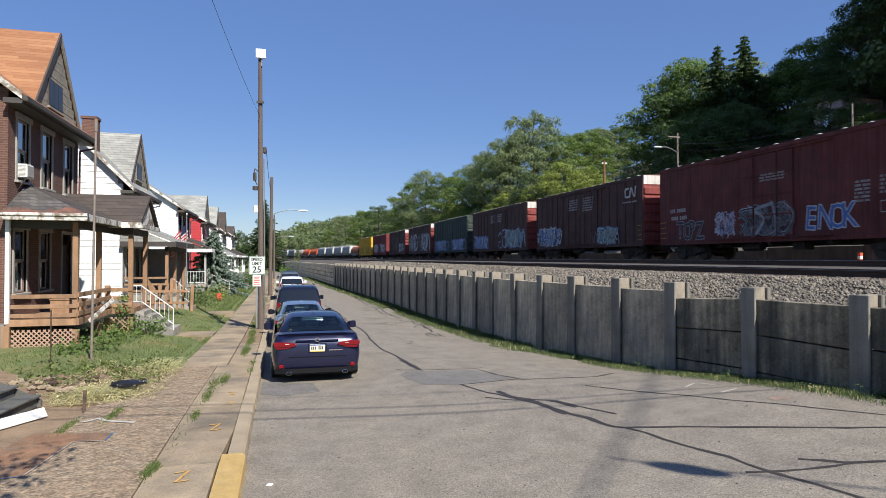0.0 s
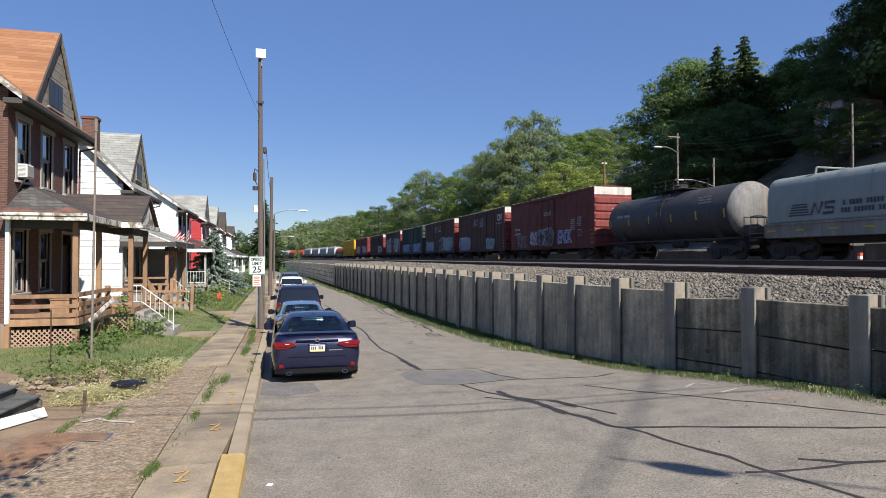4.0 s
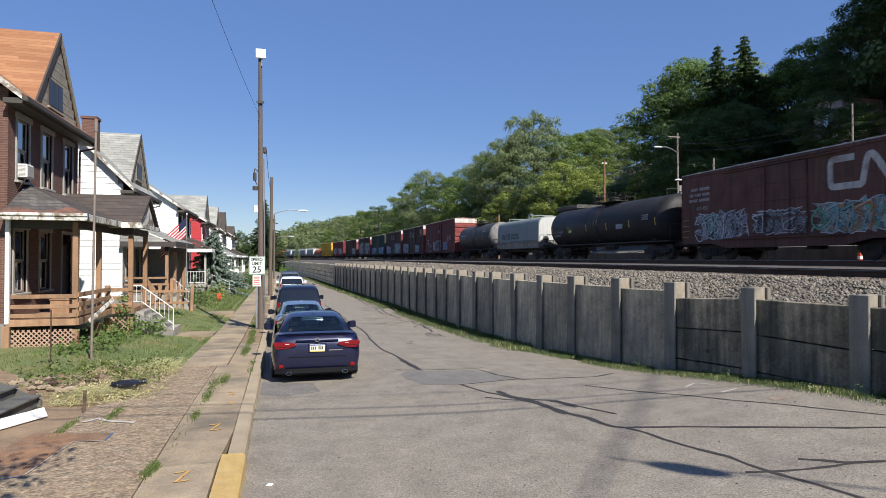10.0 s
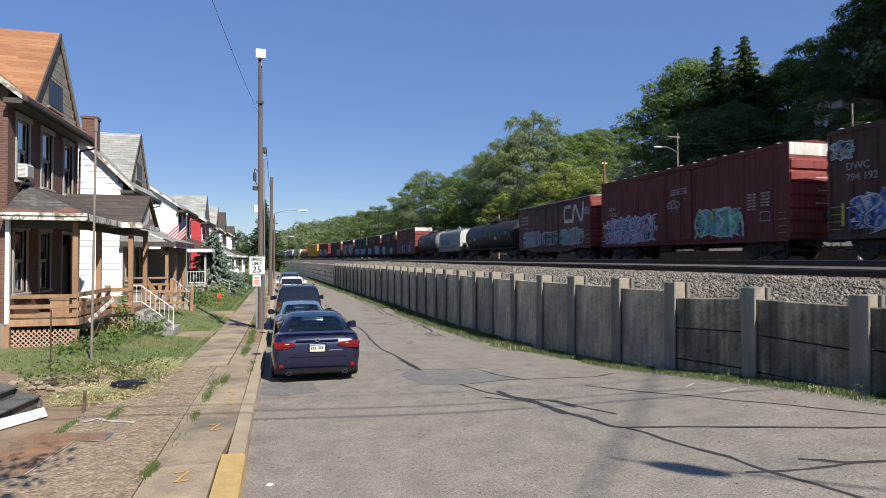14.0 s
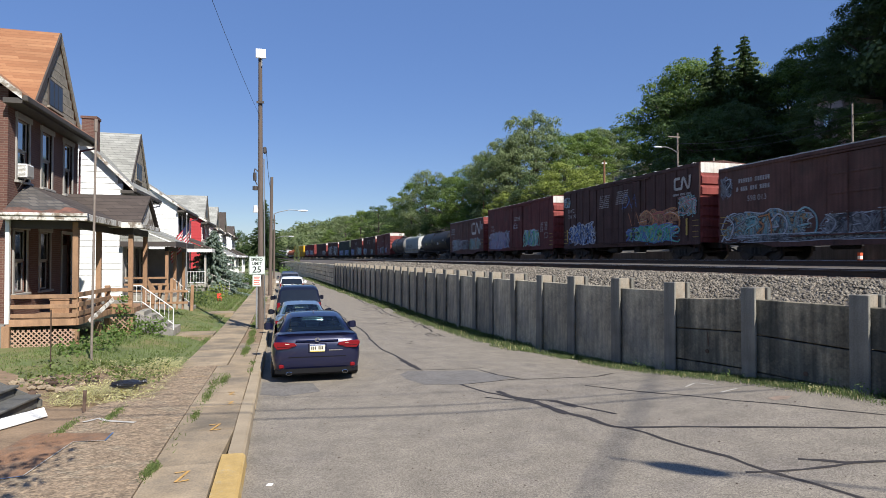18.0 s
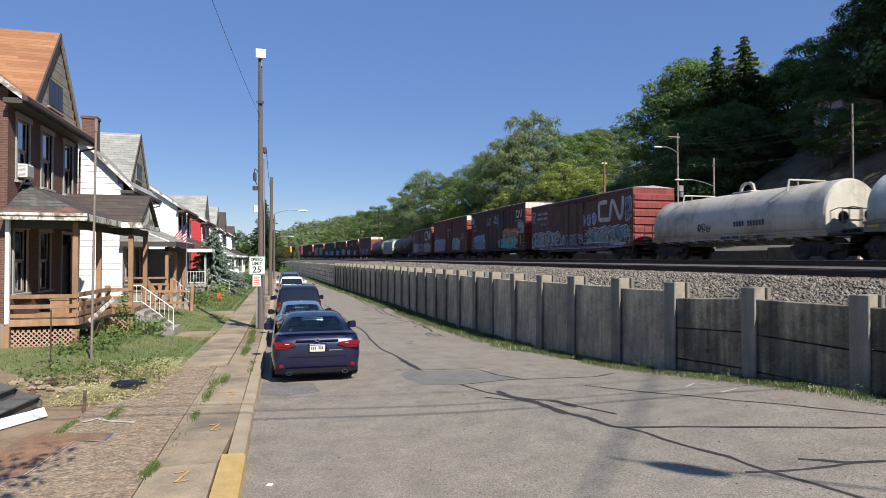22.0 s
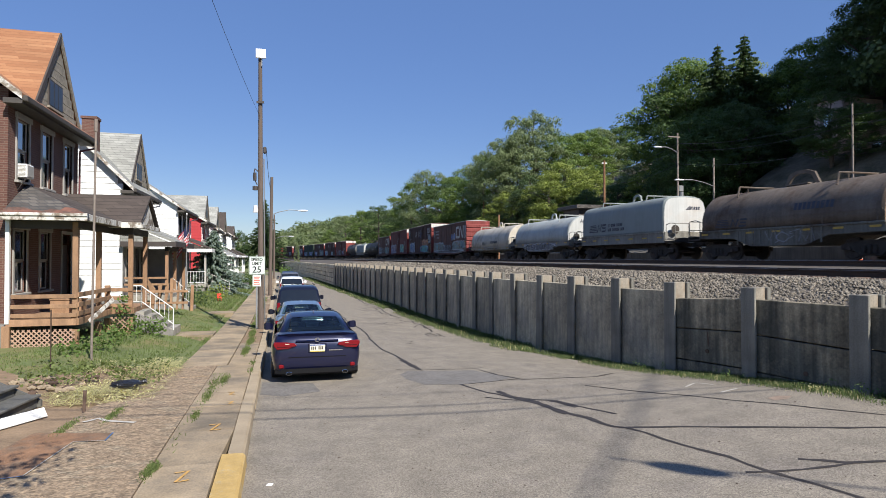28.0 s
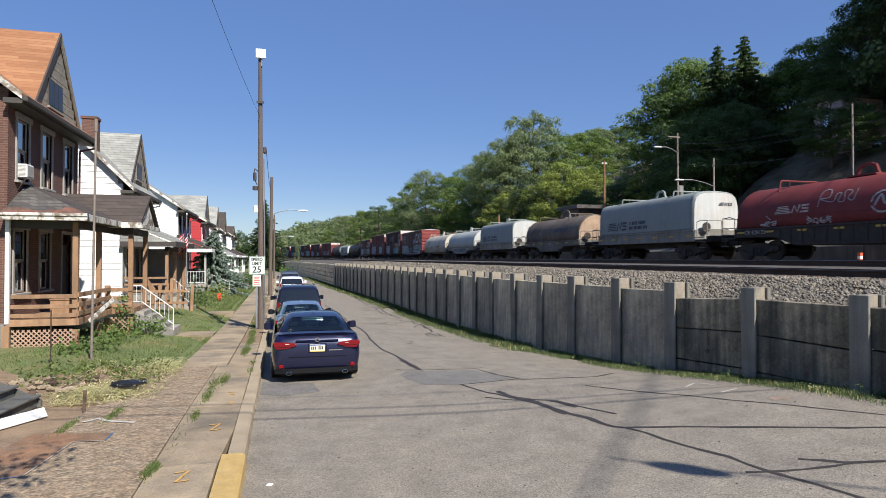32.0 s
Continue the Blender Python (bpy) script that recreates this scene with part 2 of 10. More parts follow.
gx = [-2500, -900, -300, -120, -60, -30, -20, -15, -12, -10, -8, -7, -6, -5, -4, -3.2, -2.6, -1.5, -0.5] + spread(0, 12, 24) + spread(13, 40, 27) + spread(42, 100, 20) + [120, 160, 220, 400, 900, 2500]
gy = [-2500, -900, -300, -120, -60, -40] + spread(-30, 0, 10) + spread(2, 60, 29) + spread(64, 320, 48) + [350, 400, 500, 700, 1200, 2500]
ground = tagged(grid_sheet("ground", gx, gy, ground_z, M_GRASS), "grassy ground rising into a wooded hillside behind the railway", "ground", kind="structure")
ground.data.materials.append(M_HILL)
for p in ground.data.polygons:
    if p.center.x > wall_x(p.center.y) + 0.3:
        p.material_index = 1

# street
KERB_X = -0.40


def street_left(y):
    return KERB_X if y < 70 else KERB_X - 0.0009 * (y - 70) ** 2


rows_y = [-60, -40, -30, -20, -10] + spread(-5, 30, 70) + spread(31, 130, 66)
vs, fs = [], []
NX = 24
for y in rows_y:
    x0, x1 = street_left(y), wall_x(y) - (0.35 + 0.40 * sstep(11.0, 18.0, y))
    for i in range(NX + 1):
        x = x0 + (x1 - x0) * i / NX
        vs.append((x, y, road_z(x, y)))
for j in range(len(rows_y) - 1):
    for i in range(NX):
        a = j * (NX + 1) + i
        fs.append((a, a + 1, a + NX + 2, a + NX + 1))
road = tagged(raw("road", vs, fs, M_ASPHALT, smooth=True), "worn grey asphalt street with sealed cracks and a patch", "road", kind="structure")

# retaining wall: concrete posts with slabs let in between
WALL_TOP = 2.01
post_y = [7.69, 9.68, 11.63, 13.36, 15.16, 16.7, 18.37, 20.36, 22.09, 24.03, 25.85, 27.37, 29.05, 30.84, 32.5, 34.4, 36.25, 38.09, 40.13, 41.98, 43.8]
while post_y[-1] < 128:
    post_y.append(post_y[-1] + 1.8)
for k in range(11):
    post_y.insert(0, post_y[0] - 1.9)


def post_top(y):
    """The nearest posts have settled a little."""
    return -0.08 * sstep(14.0, 7.6, y)


def retaining_wall():
    w = thing("retaining_wall", IDENT, "weathered grey concrete post-and-panel retaining wall beside the street", "retaining wall", kind="structure")
    r = random.Random(3)
    bm = nb()
    box(bm, -0.10, -0.045, -0.155, 0.155, -0.5, WALL_TOP, 0.012)
    box(bm, -0.045, 0.31, -0.06, 0.06, -0.5, WALL_TOP - 0.002, 0.006)
    box(bm, 0.31, 0.40, -0.12, 0.12, -0.5, WALL_TOP - 0.004, 0.012)
    for f in bm.faces:
        f.material_index = 1 if -0.04 < f.calc_center_median().x < 0.305 else 0
    post = part("post", bm, M_POSTC, w)
    post.data.materials.append(M_POSTWEB)
    first = True
    for a, b in zip(post_y[:-1], post_y[1:]):
        xa, xb = wall_x(a), wall_x(b)
        ang = math.atan2(-(xb - xa), b - a)
        m = Matrix.LocRotScale((xa + (0.12 if a > 63 else 0), a, r.uniform(-0.012, 0.012) + post_top(a) - (0.14 if a > 63 else 0)), Euler((r.uniform(-0.008, 0.008), r.uniform(-0.012, 0.012), ang)), None)
        if first:
            post.matrix_basis = m
            first = False
        else:
            share("post", post, w, m)
        length = math.hypot(xb - xa, b - a) - 0.14
        top = WALL_TOP - 0.20 - r.uniform(0, 0.02)
        near = a < 10.5
        stacked = a > 63
        # heights of the joints at the nearer and at the farther post
        if near:
            lo, hi = ([-0.1, 0.386, 1.088, 1.724], [-0.1, 0.334, 0.992, 1.630]) if a > 9 else ([-0.1, 0.345, 1.012, 1.726], [-0.1, 0.364, 1.06, 1.724])
        elif stacked:
            lo = hi = [-0.5, 0.0, 0.48, 0.96, 1.42, WALL_TOP - 0.16]
        elif a < 13:
            lo, hi = [-0.5, 1.791], [-0.5, 1.766]
        else:
            lo, hi = [-0.5, top], [-0.5, top - r.uniform(-0.015, 0.015)]
        for k in range(len(lo) - 1):
            bm = nb()
            dz0, dz1 = (0.035 if stacked else 0.010 if k else 0.0), (-0.012 if k < len(lo) - 2 else 0)
            pts = [(-0.015, 0.07, lo[k] + dz0), (-0.015, 0.07 + length, hi[k] + dz0), (-0.015, 0.07 + length, hi[k + 1] + dz1), (-0.015, 0.07, lo[k + 1] + dz1)]
            prism(bm, pts, (0.15, 0, 0), 0.012)
            part("panel", bm, M_WALLDARK if a < 11 else M_WALLPALE if stacked else M_WALL, w, m=Matrix.LocRotScale((xa + r.uniform(-0.012, 0.012), a, 0), Euler((0, 0, ang)), None))
        if near:
            for f, z in (((0.52, 0.60),) if a > 9 else ((0.46, 0.50),)):
                # dark disc paints the shade inside the hole; the panel is not pierced
                bm = nb()
                cyl(bm, (-0.033, 0.07 + length * f, z), (-0.010, 0.07 + length * f, z), 0.042, seg=10)
                at = Matrix.LocRotScale((xa, a, 0), Euler((0, 0, ang)), None)
                part("weep_hole", bm, M_TIE, w, m=at)
                if a > 9:
                    f0 = 0.07 + length * (f - 0.02)
                    part("crack", prism(nb(), [(-0.030, f0, 0.70), (-0.030, f0 + 0.02, 0.74), (-0.030, f0 + 0.035, 1.0), (-0.030, f0 + 0.015, 1.0), (-0.030, f0 - 0.012, 0.80)], (0.004, 0, 0)), M_TIE, w, m=at)
    return w


# railway
TRACKS = ((13.55, 2.22), (17.95, 2.42), (22.27, 2.42))


def rail_line(x, z, y0, y1, step):
    """A rail's profile swept along the line."""
    prof = [(-0.07, 0.0), (-0.07, 0.012), (-0.012, 0.035), (-0.012, 0.135), (-0.036, 0.145), (-0.036, 0.178), (0.036, 0.178), (0.036, 0.145), (0.012, 0.135), (0.012, 0.035), (0.07, 0.012), (0.07, 0.0)]
    bm = nb()
    rings = []
    y = y0
    while y <= y1 + 0.01:
        sh, a = track_shift(y)
        yy = along(y)
        rings.append([(x - sh + p * math.cos(a), yy + p * math.sin(a), z - 0.178 + q) for p, q in prof])
        y += step if y >= BEND_Y else BEND_Y - y0
    loft(bm, rings)
    return bm


def railway():
    for k, (x, z) in enumerate(TRACKS):
        t = thing("railway_track", IDENT, "railway track of rusty steel rails spiked to dark wooden ties", "railway track", "parallel tracks", "structure")
        for sx in (-0.755, 0.755):
            rl = part("rail", rail_line(x + sx, z, -40, 345, 10), M_RAIL, t)
            bm = nb()
            rings = []
            y = -40
            while y <= 345:
                sh, a = track_shift(y)
                yy = along(y)
                rings.append([(x + sx - sh + p * math.cos(a), yy + p * math.sin(a), z + q) for p, q in ((-0.03, -0.004), (-0.028, 0.002), (0.028, 0.002), (0.03, -0.004))])
                y += 10 if y >= BEND_Y else BEND_Y + 40
            loft(bm, rings)
            part("running_surface", bm, M_RAILTOP, rl)
        if k < 2:
            base = bx(-1.3, 1.3, -0.11, 0.11, -0.17, 0.0, bev=0.012)
            tie = None
            y = 2.0
            r = random.Random(k)
            while y < 110:
                m = pose(x + r.uniform(-0.05, 0.05), y, z - (0.145 if k == 0 else 0.19) + r.uniform(-0.015, 0.0), 0, 0, r.uniform(-1.5, 1.5))
                if tie is None:
                    tie = part("tie", base, M_TIE, t, m=m)
                else:
                    share("tie", tie, t, m)
                y += 0.55
    # ballast bed under the three tracks
    ys = spread(-60, 115, 35) + spread(120, 345, 45)
    vs, fs = [], []
    for y in ys:
        sh, a = track_shift(y)
        yy = along(y)
        wx = min(wall_x(y), 9.5) if y < 130 else 0.2
        prof = ((wx + 0.28, 0.3), (wx + 0.28, 1.58), (11.2, 2.02), (12.1, 2.0), (12.2, 1.965), (14.9, 1.965), (15.8, 2.17), (16.4, 2.226), (24.2, 2.24), (26.9, 2.1), (26.9, 1.0))
        for p, q in prof:
            vs.append((p - sh, yy, q))
    n = 11
    for j in range(len(ys) - 1):
        for i in range(n - 1):
            a = j * n + i
            fs.append((a, a + 1, a + n + 1, a + n))
    tagged(raw("ballast_bed", vs, fs, M_BALLASTBED), "crushed stone ballast under the tracks, darkened for the shaded gaps", "ballast", kind="structure")


retaining_wall()
railway()


# ---------------- freight train ----------------
def car_paint(name, color, **kw):
    sk = kw.pop("streak", 0.28)
    return mat(name, color, kw.pop("rough", 0.75), 0.0, vary=kw.pop("vary", 0.3), scale=1.1, fine=18, bump=0.06, spec=0.22, streak=sk, stain=kw.pop("stain", (color[0] * 0.6 + 0.02, color[1] * 0.7 + 0.015, color[2] * 0.7 + 0.012)), stain_at=(0.48, 0.7), **kw)


P_RED = car_paint("oxide_red_car_paint", (0.128, 0.036, 0.031))
P_BROWN = car_paint("brown_car_paint", (0.086, 0.045, 0.038))
P_BROWN2 = car_paint("faded_brown_car_paint", (0.125, 0.060, 0.047))
P_GREEN = car_paint("dull_green_car_paint", (0.045, 0.062, 0.052))
P_YELLOW = car_paint("yellow_car_paint", (0.62, 0.36, 0.03))
P_BLACK = car_paint("black_tank_paint", (0.025, 0.0245, 0.025), rough=0.55)
P_NAVY = car_paint("blue_black_tank_paint", (0.050, 0.052, 0.057), rough=0.55, stain=(0.078, 0.058, 0.044))
P_GREY = car_paint("pale_grey_hood_paint", (0.245, 0.270, 0.258), streak=0.06, vary=0.08, stain=(0.22, 0.235, 0.22))
P_FARGREY = car_paint("grey_hood_paint", (0.32, 0.33, 0.325), streak=0.12, vary=0.15)
P_CREAMSILL = car_paint("rusty_white_sill_paint", (0.36, 0.33, 0.27), streak=0.3, vary=0.3, stain=(0.16, 0.09, 0.05))
P_CREAM = car_paint("weathered_white_hood_paint", (0.50, 0.46, 0.385), streak=0.10, vary=0.12, stain=(0.24, 0.20, 0.15))
P_WHITEHOOD = car_paint("white_hood_paint", (0.40, 0.42, 0.40), streak=0.12, vary=0.14, stain=(0.32, 0.32, 0.29))
P_RUST = car_paint("rusty_brown_hood_paint", (0.145, 0.118, 0.096), streak=0.18, vary=0.35, stain=(0.075, 0.042, 0.025))
# lighter copy of the rusty hood paint, with sunlight put into the tan
P_RUSTEND = car_paint("tan_hood_end_paint", (0.40, 0.285, 0.20), streak=0.15, vary=0.2, stain=(0.26, 0.16, 0.10))
P_CRED = car_paint("red_hood_paint", (0.175, 0.036, 0.036), streak=0.08, vary=0.15)
P_ORANGE = car_paint("orange_red_hood_paint", (0.55, 0.11, 0.04), vary=0.15)
P_ORBROWN = car_paint("orange_brown_hood_paint", (0.36, 0.11, 0.045), vary=0.2)
P_DARKSILL = car_paint("dirty_dark_sill_paint", (0.15, 0.148, 0.13), stain=(0.06, 0.035, 0.02))
P_SILL = car_paint("grimy_grey_sill_paint", (0.235, 0.225, 0.20), stain=(0.15, 0.125, 0.09))
P_ENDW = car_paint("white_end_paint", (0.62, 0.59, 0.54), vary=0.2, stain=(0.38, 0.27, 0.20))
# whiter than the hood sides: sunlight on the end is put into the colour
P_HOODEND = car_paint("white_hood_end_paint", (0.50, 0.505, 0.485), streak=0.1, vary=0.12, stain=(0.5, 0.46, 0.41))
P_TANKEND = car_paint("pale_tank_end_paint", (0.21, 0.202, 0.19), vary=0.3, stain=(0.17, 0.11, 0.065))
P_MARK = mat("worn_white_emblem_paint", (0.46, 0.43, 0.39), 0.75, vary=0.3, scale=1.5, fine=20, bump=0, streak=0.25, stain=(0.24, 0.17, 0.14), stain_at=(0.5, 0.68))
P_STENCIL = plain("worn_stencil_paint", (0.34, 0.31, 0.30), 0.8, vary=0.4, scale=5)
P_STRIPE = plain("yellow_reflector", (0.45, 0.29, 0.05), 0.6)
P_LIME = plain("lime_placard", (0.30, 0.62, 0.10), 0.5)
P_BLUEMARK = plain("dark_blue_mark", (0.030, 0.034, 0.055), 0.6)
P_ROOF = car_paint("galvanised_roof", (0.45, 0.44, 0.43), vary=0.2)
SPRAY = {k: mat("spray_" + k, c, 0.6, vary=0.35, scale=2.2, fine=14, bump=0, stain=s, stain_at=(0.42, 0.66)) for k, c, s in (
    ("white", (0.52, 0.53, 0.56), (0.22, 0.22, 0.26)), ("blue", (0.07, 0.15, 0.40), (0.05, 0.08, 0.20)), ("cyan", (0.18, 0.40, 0.42), (0.32, 0.42, 0.40)),
    ("green", (0.08, 0.42, 0.17), (0.14, 0.46, 0.30)), ("black", (0.012, 0.012, 0.014), (0.03, 0.03, 0.04)), ("orange", (0.48, 0.20, 0.05), (0.36, 0.12, 0.06)),
    ("pink", (0.42, 0.32, 0.46), (0.22, 0.20, 0.36)), ("grey", (0.28, 0.29, 0.31), (0.14, 0.14, 0.16)), ("haze", (0.24, 0.25, 0.28), (0.10, 0.08, 0.09)), ("redspray", (0.42, 0.08, 0.08), (0.24, 0.06, 0.07)))}


def sprayed_piece(name, colors, line):
    """Overlapping fields of spray paint with contour lines, worn through to the car's side."""
    m = mat(name, (1, 1, 1), 0.65, vary=0.25, scale=2.0, fine=14, bump=0)
    n, l = m.node_tree.nodes, m.node_tree.links
    tc = n.new("ShaderNodeTexCoord")
    mp = n.new("ShaderNodeMapping")
    mp.inputs["Scale"].default_value = (1, 1.5, 0.85)
    l.new(tc.outputs["Object"], mp.inputs[0])
    no = n.new("ShaderNodeTexNoise")
    no.inputs["Scale"].default_value, no.inputs["Detail"].default_value, no.inputs["Distortion"].default_value = 0.95, 1.0, 1.6
    l.new(mp.outputs[0], no.inputs["Vector"])
    rp = n.new("ShaderNodeValToRGB")
    rp.color_ramp.interpolation = "CONSTANT"
    stops = 7
    while len(rp.color_ramp.elements) < stops:
        rp.color_ramp.elements.new(0.5)
    for k in range(stops):
        e = rp.color_ramp.elements[k]
        e.position = 0.0 if k == 0 else 0.30 + 0.40 * k / stops
        e.color = (*colors[k % len(colors)], 1)
    l.new(no.outputs["Fac"], rp.inputs[0])
    sc = n.new("ShaderNodeMath")
    sc.operation = "MULTIPLY"
    sc.inputs[1].default_value = 16.5
    l.new(no.outputs["Fac"], sc.inputs[0])
    fr = n.new("ShaderNodeMath")
    fr.operation = "FRACT"
    l.new(sc.outputs[0], fr.inputs[0])
    cm = n.new("ShaderNodeMath")
    cm.operation = "LESS_THAN"
    cm.inputs[1].default_value = 0.20
    l.new(fr.outputs[0], cm.inputs[0])
    mx = n.new("ShaderNodeMix")
    mx.data_type = "RGBA"
    l.new(cm.outputs[0], mx.inputs["Factor"])
    l.new(rp.outputs[0], mx.inputs["A"])
    mx.inputs["B"].default_value = (*line, 1)
    for node in n:
        if node.type == "VECT_MATH":
            l.new(mx.outputs["Result"], node.inputs[0])
    wn2 = n.new("ShaderNodeTexNoise")
    wn2.inputs["Scale"].default_value, wn2.inputs["Detail"].default_value, wn2.inputs["Roughness"].default_value = 2.3, 7, 0.65
    l.new(tc.outputs["Object"], wn2.inputs["Vector"])
    mr = n.new("ShaderNodeMapRange")
    mr.inputs["From Min"].default_value, mr.inputs["From Max"].default_value = 0.34, 0.48
    mr.inputs["To Min"].default_value, mr.inputs["To Max"].default_value = 0.15, 0.95
    l.new(wn2.outputs["Fac"], mr.inputs["Value"])
    l.new(mr.outputs[0], n["Principled BSDF"].inputs["Alpha"])
    return m


SPRAY_CLOUD = {k: sprayed_piece("sprayed_piece_" + k, c, s) for k, c, s in (
    ("white", ((0.52, 0.53, 0.55), (0.20, 0.21, 0.23), (0.40, 0.42, 0.45), (0.07, 0.07, 0.08)), (0.02, 0.02, 0.025)),
    ("blue", ((0.07, 0.14, 0.38), (0.25, 0.38, 0.55), (0.50, 0.54, 0.58), (0.04, 0.07, 0.16)), (0.02, 0.025, 0.05)),
    ("cyan", ((0.16, 0.34, 0.36), (0.38, 0.40, 0.36), (0.11, 0.20, 0.24), (0.32, 0.20, 0.09)), (0.03, 0.035, 0.04)),
    ("green", ((0.06, 0.38, 0.14), (0.08, 0.38, 0.32), (0.10, 0.18, 0.38), (0.30, 0.36, 0.07)), (0.03, 0.10, 0.20)),
    ("black", ((0.015, 0.015, 0.018), (0.05, 0.045, 0.045), (0.10, 0.10, 0.11)), (0.22, 0.22, 0.24)),
    ("orange", ((0.30, 0.13, 0.06), (0.20, 0.06, 0.035), (0.34, 0.22, 0.10)), (0.16, 0.06, 0.04)),
    ("pink", ((0.36, 0.26, 0.40), (0.22, 0.30, 0.44), (0.48, 0.44, 0.50), (0.24, 0.09, 0.12)), (0.03, 0.03, 0.07)),
    ("grey", ((0.16, 0.16, 0.17), (0.08, 0.08, 0.09), (0.24, 0.24, 0.25)), (0.03, 0.03, 0.03)),
    ("redspray", ((0.36, 0.06, 0.06), (0.44, 0.40, 0.40)), (0.10, 0.02, 0.02)),
    ("haze", ((0.10, 0.10, 0.12), (0.05, 0.04, 0.045), (0.17, 0.18, 0.22)), (0.26, 0.26, 0.30)))}


def ribbon(pts, w, closed=False):
    """A flat stroke in the (u, v) plane, as verts and faces."""
    vs, fs = [], []
    n = len(pts)
    for i, (u, v) in enumerate(pts):
        a = pts[i - 1] if (i > 0 or closed) else pts[i]
        b = pts[(i + 1) % n] if (i < n - 1 or closed) else pts[i]
        du, dv = b[0] - a[0], b[1] - a[1]
        d = math.hypot(du, dv) or 1
        vs.append((u - dv / d * w / 2, v + du / d * w / 2))
        vs.append((u + dv / d * w / 2, v - du / d * w / 2))
    m = n if closed else n - 1
    for i in range(m):
        j = (i + 1) % n
        fs.append((2 * i, 2 * i + 1, 2 * j + 1, 2 * j))
    return vs, fs


def side_flat(name, strokes, material, parent, x, label=""):
    """Flat paint on the car's side at x: strokes are (verts, faces) in (distance from the rear end, height)."""
    if name == "spray_tag" and len(strokes) > 1:
        return [side_flat(name, [q], material, parent, x - 0.0008 * k, label) for k, q in enumerate(strokes)]
    V, F, k = [], [], 0
    for vs, fs in strokes:
        o = len(V)
        V += [(x - 0.0008 * k, u, v) for u, v in vs]
        k += 1
        F += [tuple(o + i for i in f) for f in fs]
    ob = raw(name, V, F, material, parent, label)
    return ob


def blob_outline(r, u0, u1, v0, v1, n=36, rough=0.16):
    pts = []
    for i in range(n):
        a = 2 * math.pi * i / n
        c, s = math.cos(a), math.sin(a)
        k = 1 / max(abs(c), abs(s)) ** 0.75
        k *= 1 - rough * r.random()
        pts.append(((u0 + u1) / 2 + c * k * (u1 - u0) / 2, (v0 + v1) / 2 + s * k * (v1 - v0) / 2))
    return pts


def tag_strokes(r, u0, u1, v0, v1, letters, w):
    """Spray strokes that look like large lettering but spell nothing."""
    out = []
    step = (u1 - u0) / letters
    for k in range(letters):
        a, b = u0 + k * step + step * 0.10, u0 + (k + 1) * step - step * 0.06
        for _ in range(4):
            kind = r.randrange(4)
            if kind == 0:
                x = r.uniform(a, b)
                out.append(ribbon([(x, v0 + r.random() * 0.1), (x + r.uniform(-0.15, 0.15), v1 - r.random() * 0.15)], w))
            elif kind == 1:
                n = 9
                c, d = (a + b) / 2, r.uniform(v0 + 0.3 * (v1 - v0), v1 - 0.3 * (v1 - v0))
                t0 = r.uniform(0, 6.28)
                out.append(ribbon([(c + (b - a) * 0.42 * math.cos(t0 + i * 0.6), d + (v1 - v0) * 0.32 * math.sin(t0 + i * 0.6)) for i in range(n)], w))
            elif kind == 2:
                out.append(ribbon([(a, r.uniform(v0, v1)), (r.uniform(a, b), r.uniform(v0, v1)), (b, r.uniform(v0, v1))], w))
            else:
                y = r.uniform(v0, v1)
                out.append(ribbon([(a, y), (b, y + r.uniform(-0.2, 0.2))], w))
    return out


def smooth_line(pts, n=5):
    """A rounded line through the points."""
    out = []
    m = len(pts)
    for i in range(m - 1):
        p0, p1, p2, p3 = pts[max(0, i - 1)], pts[i], pts[i + 1], pts[min(m - 1, i + 2)]
        for k in range(n):
            t = k / n
            out.append(tuple(0.5 * (2 * b + (c - a) * t + (2 * a - 5 * b + 4 * c - d) * t * t + (3 * b - a - 3 * c + d) * t ** 3) for a, b, c, d in zip(p0, p1, p2, p3)))
    out.append(pts[-1])
    return out


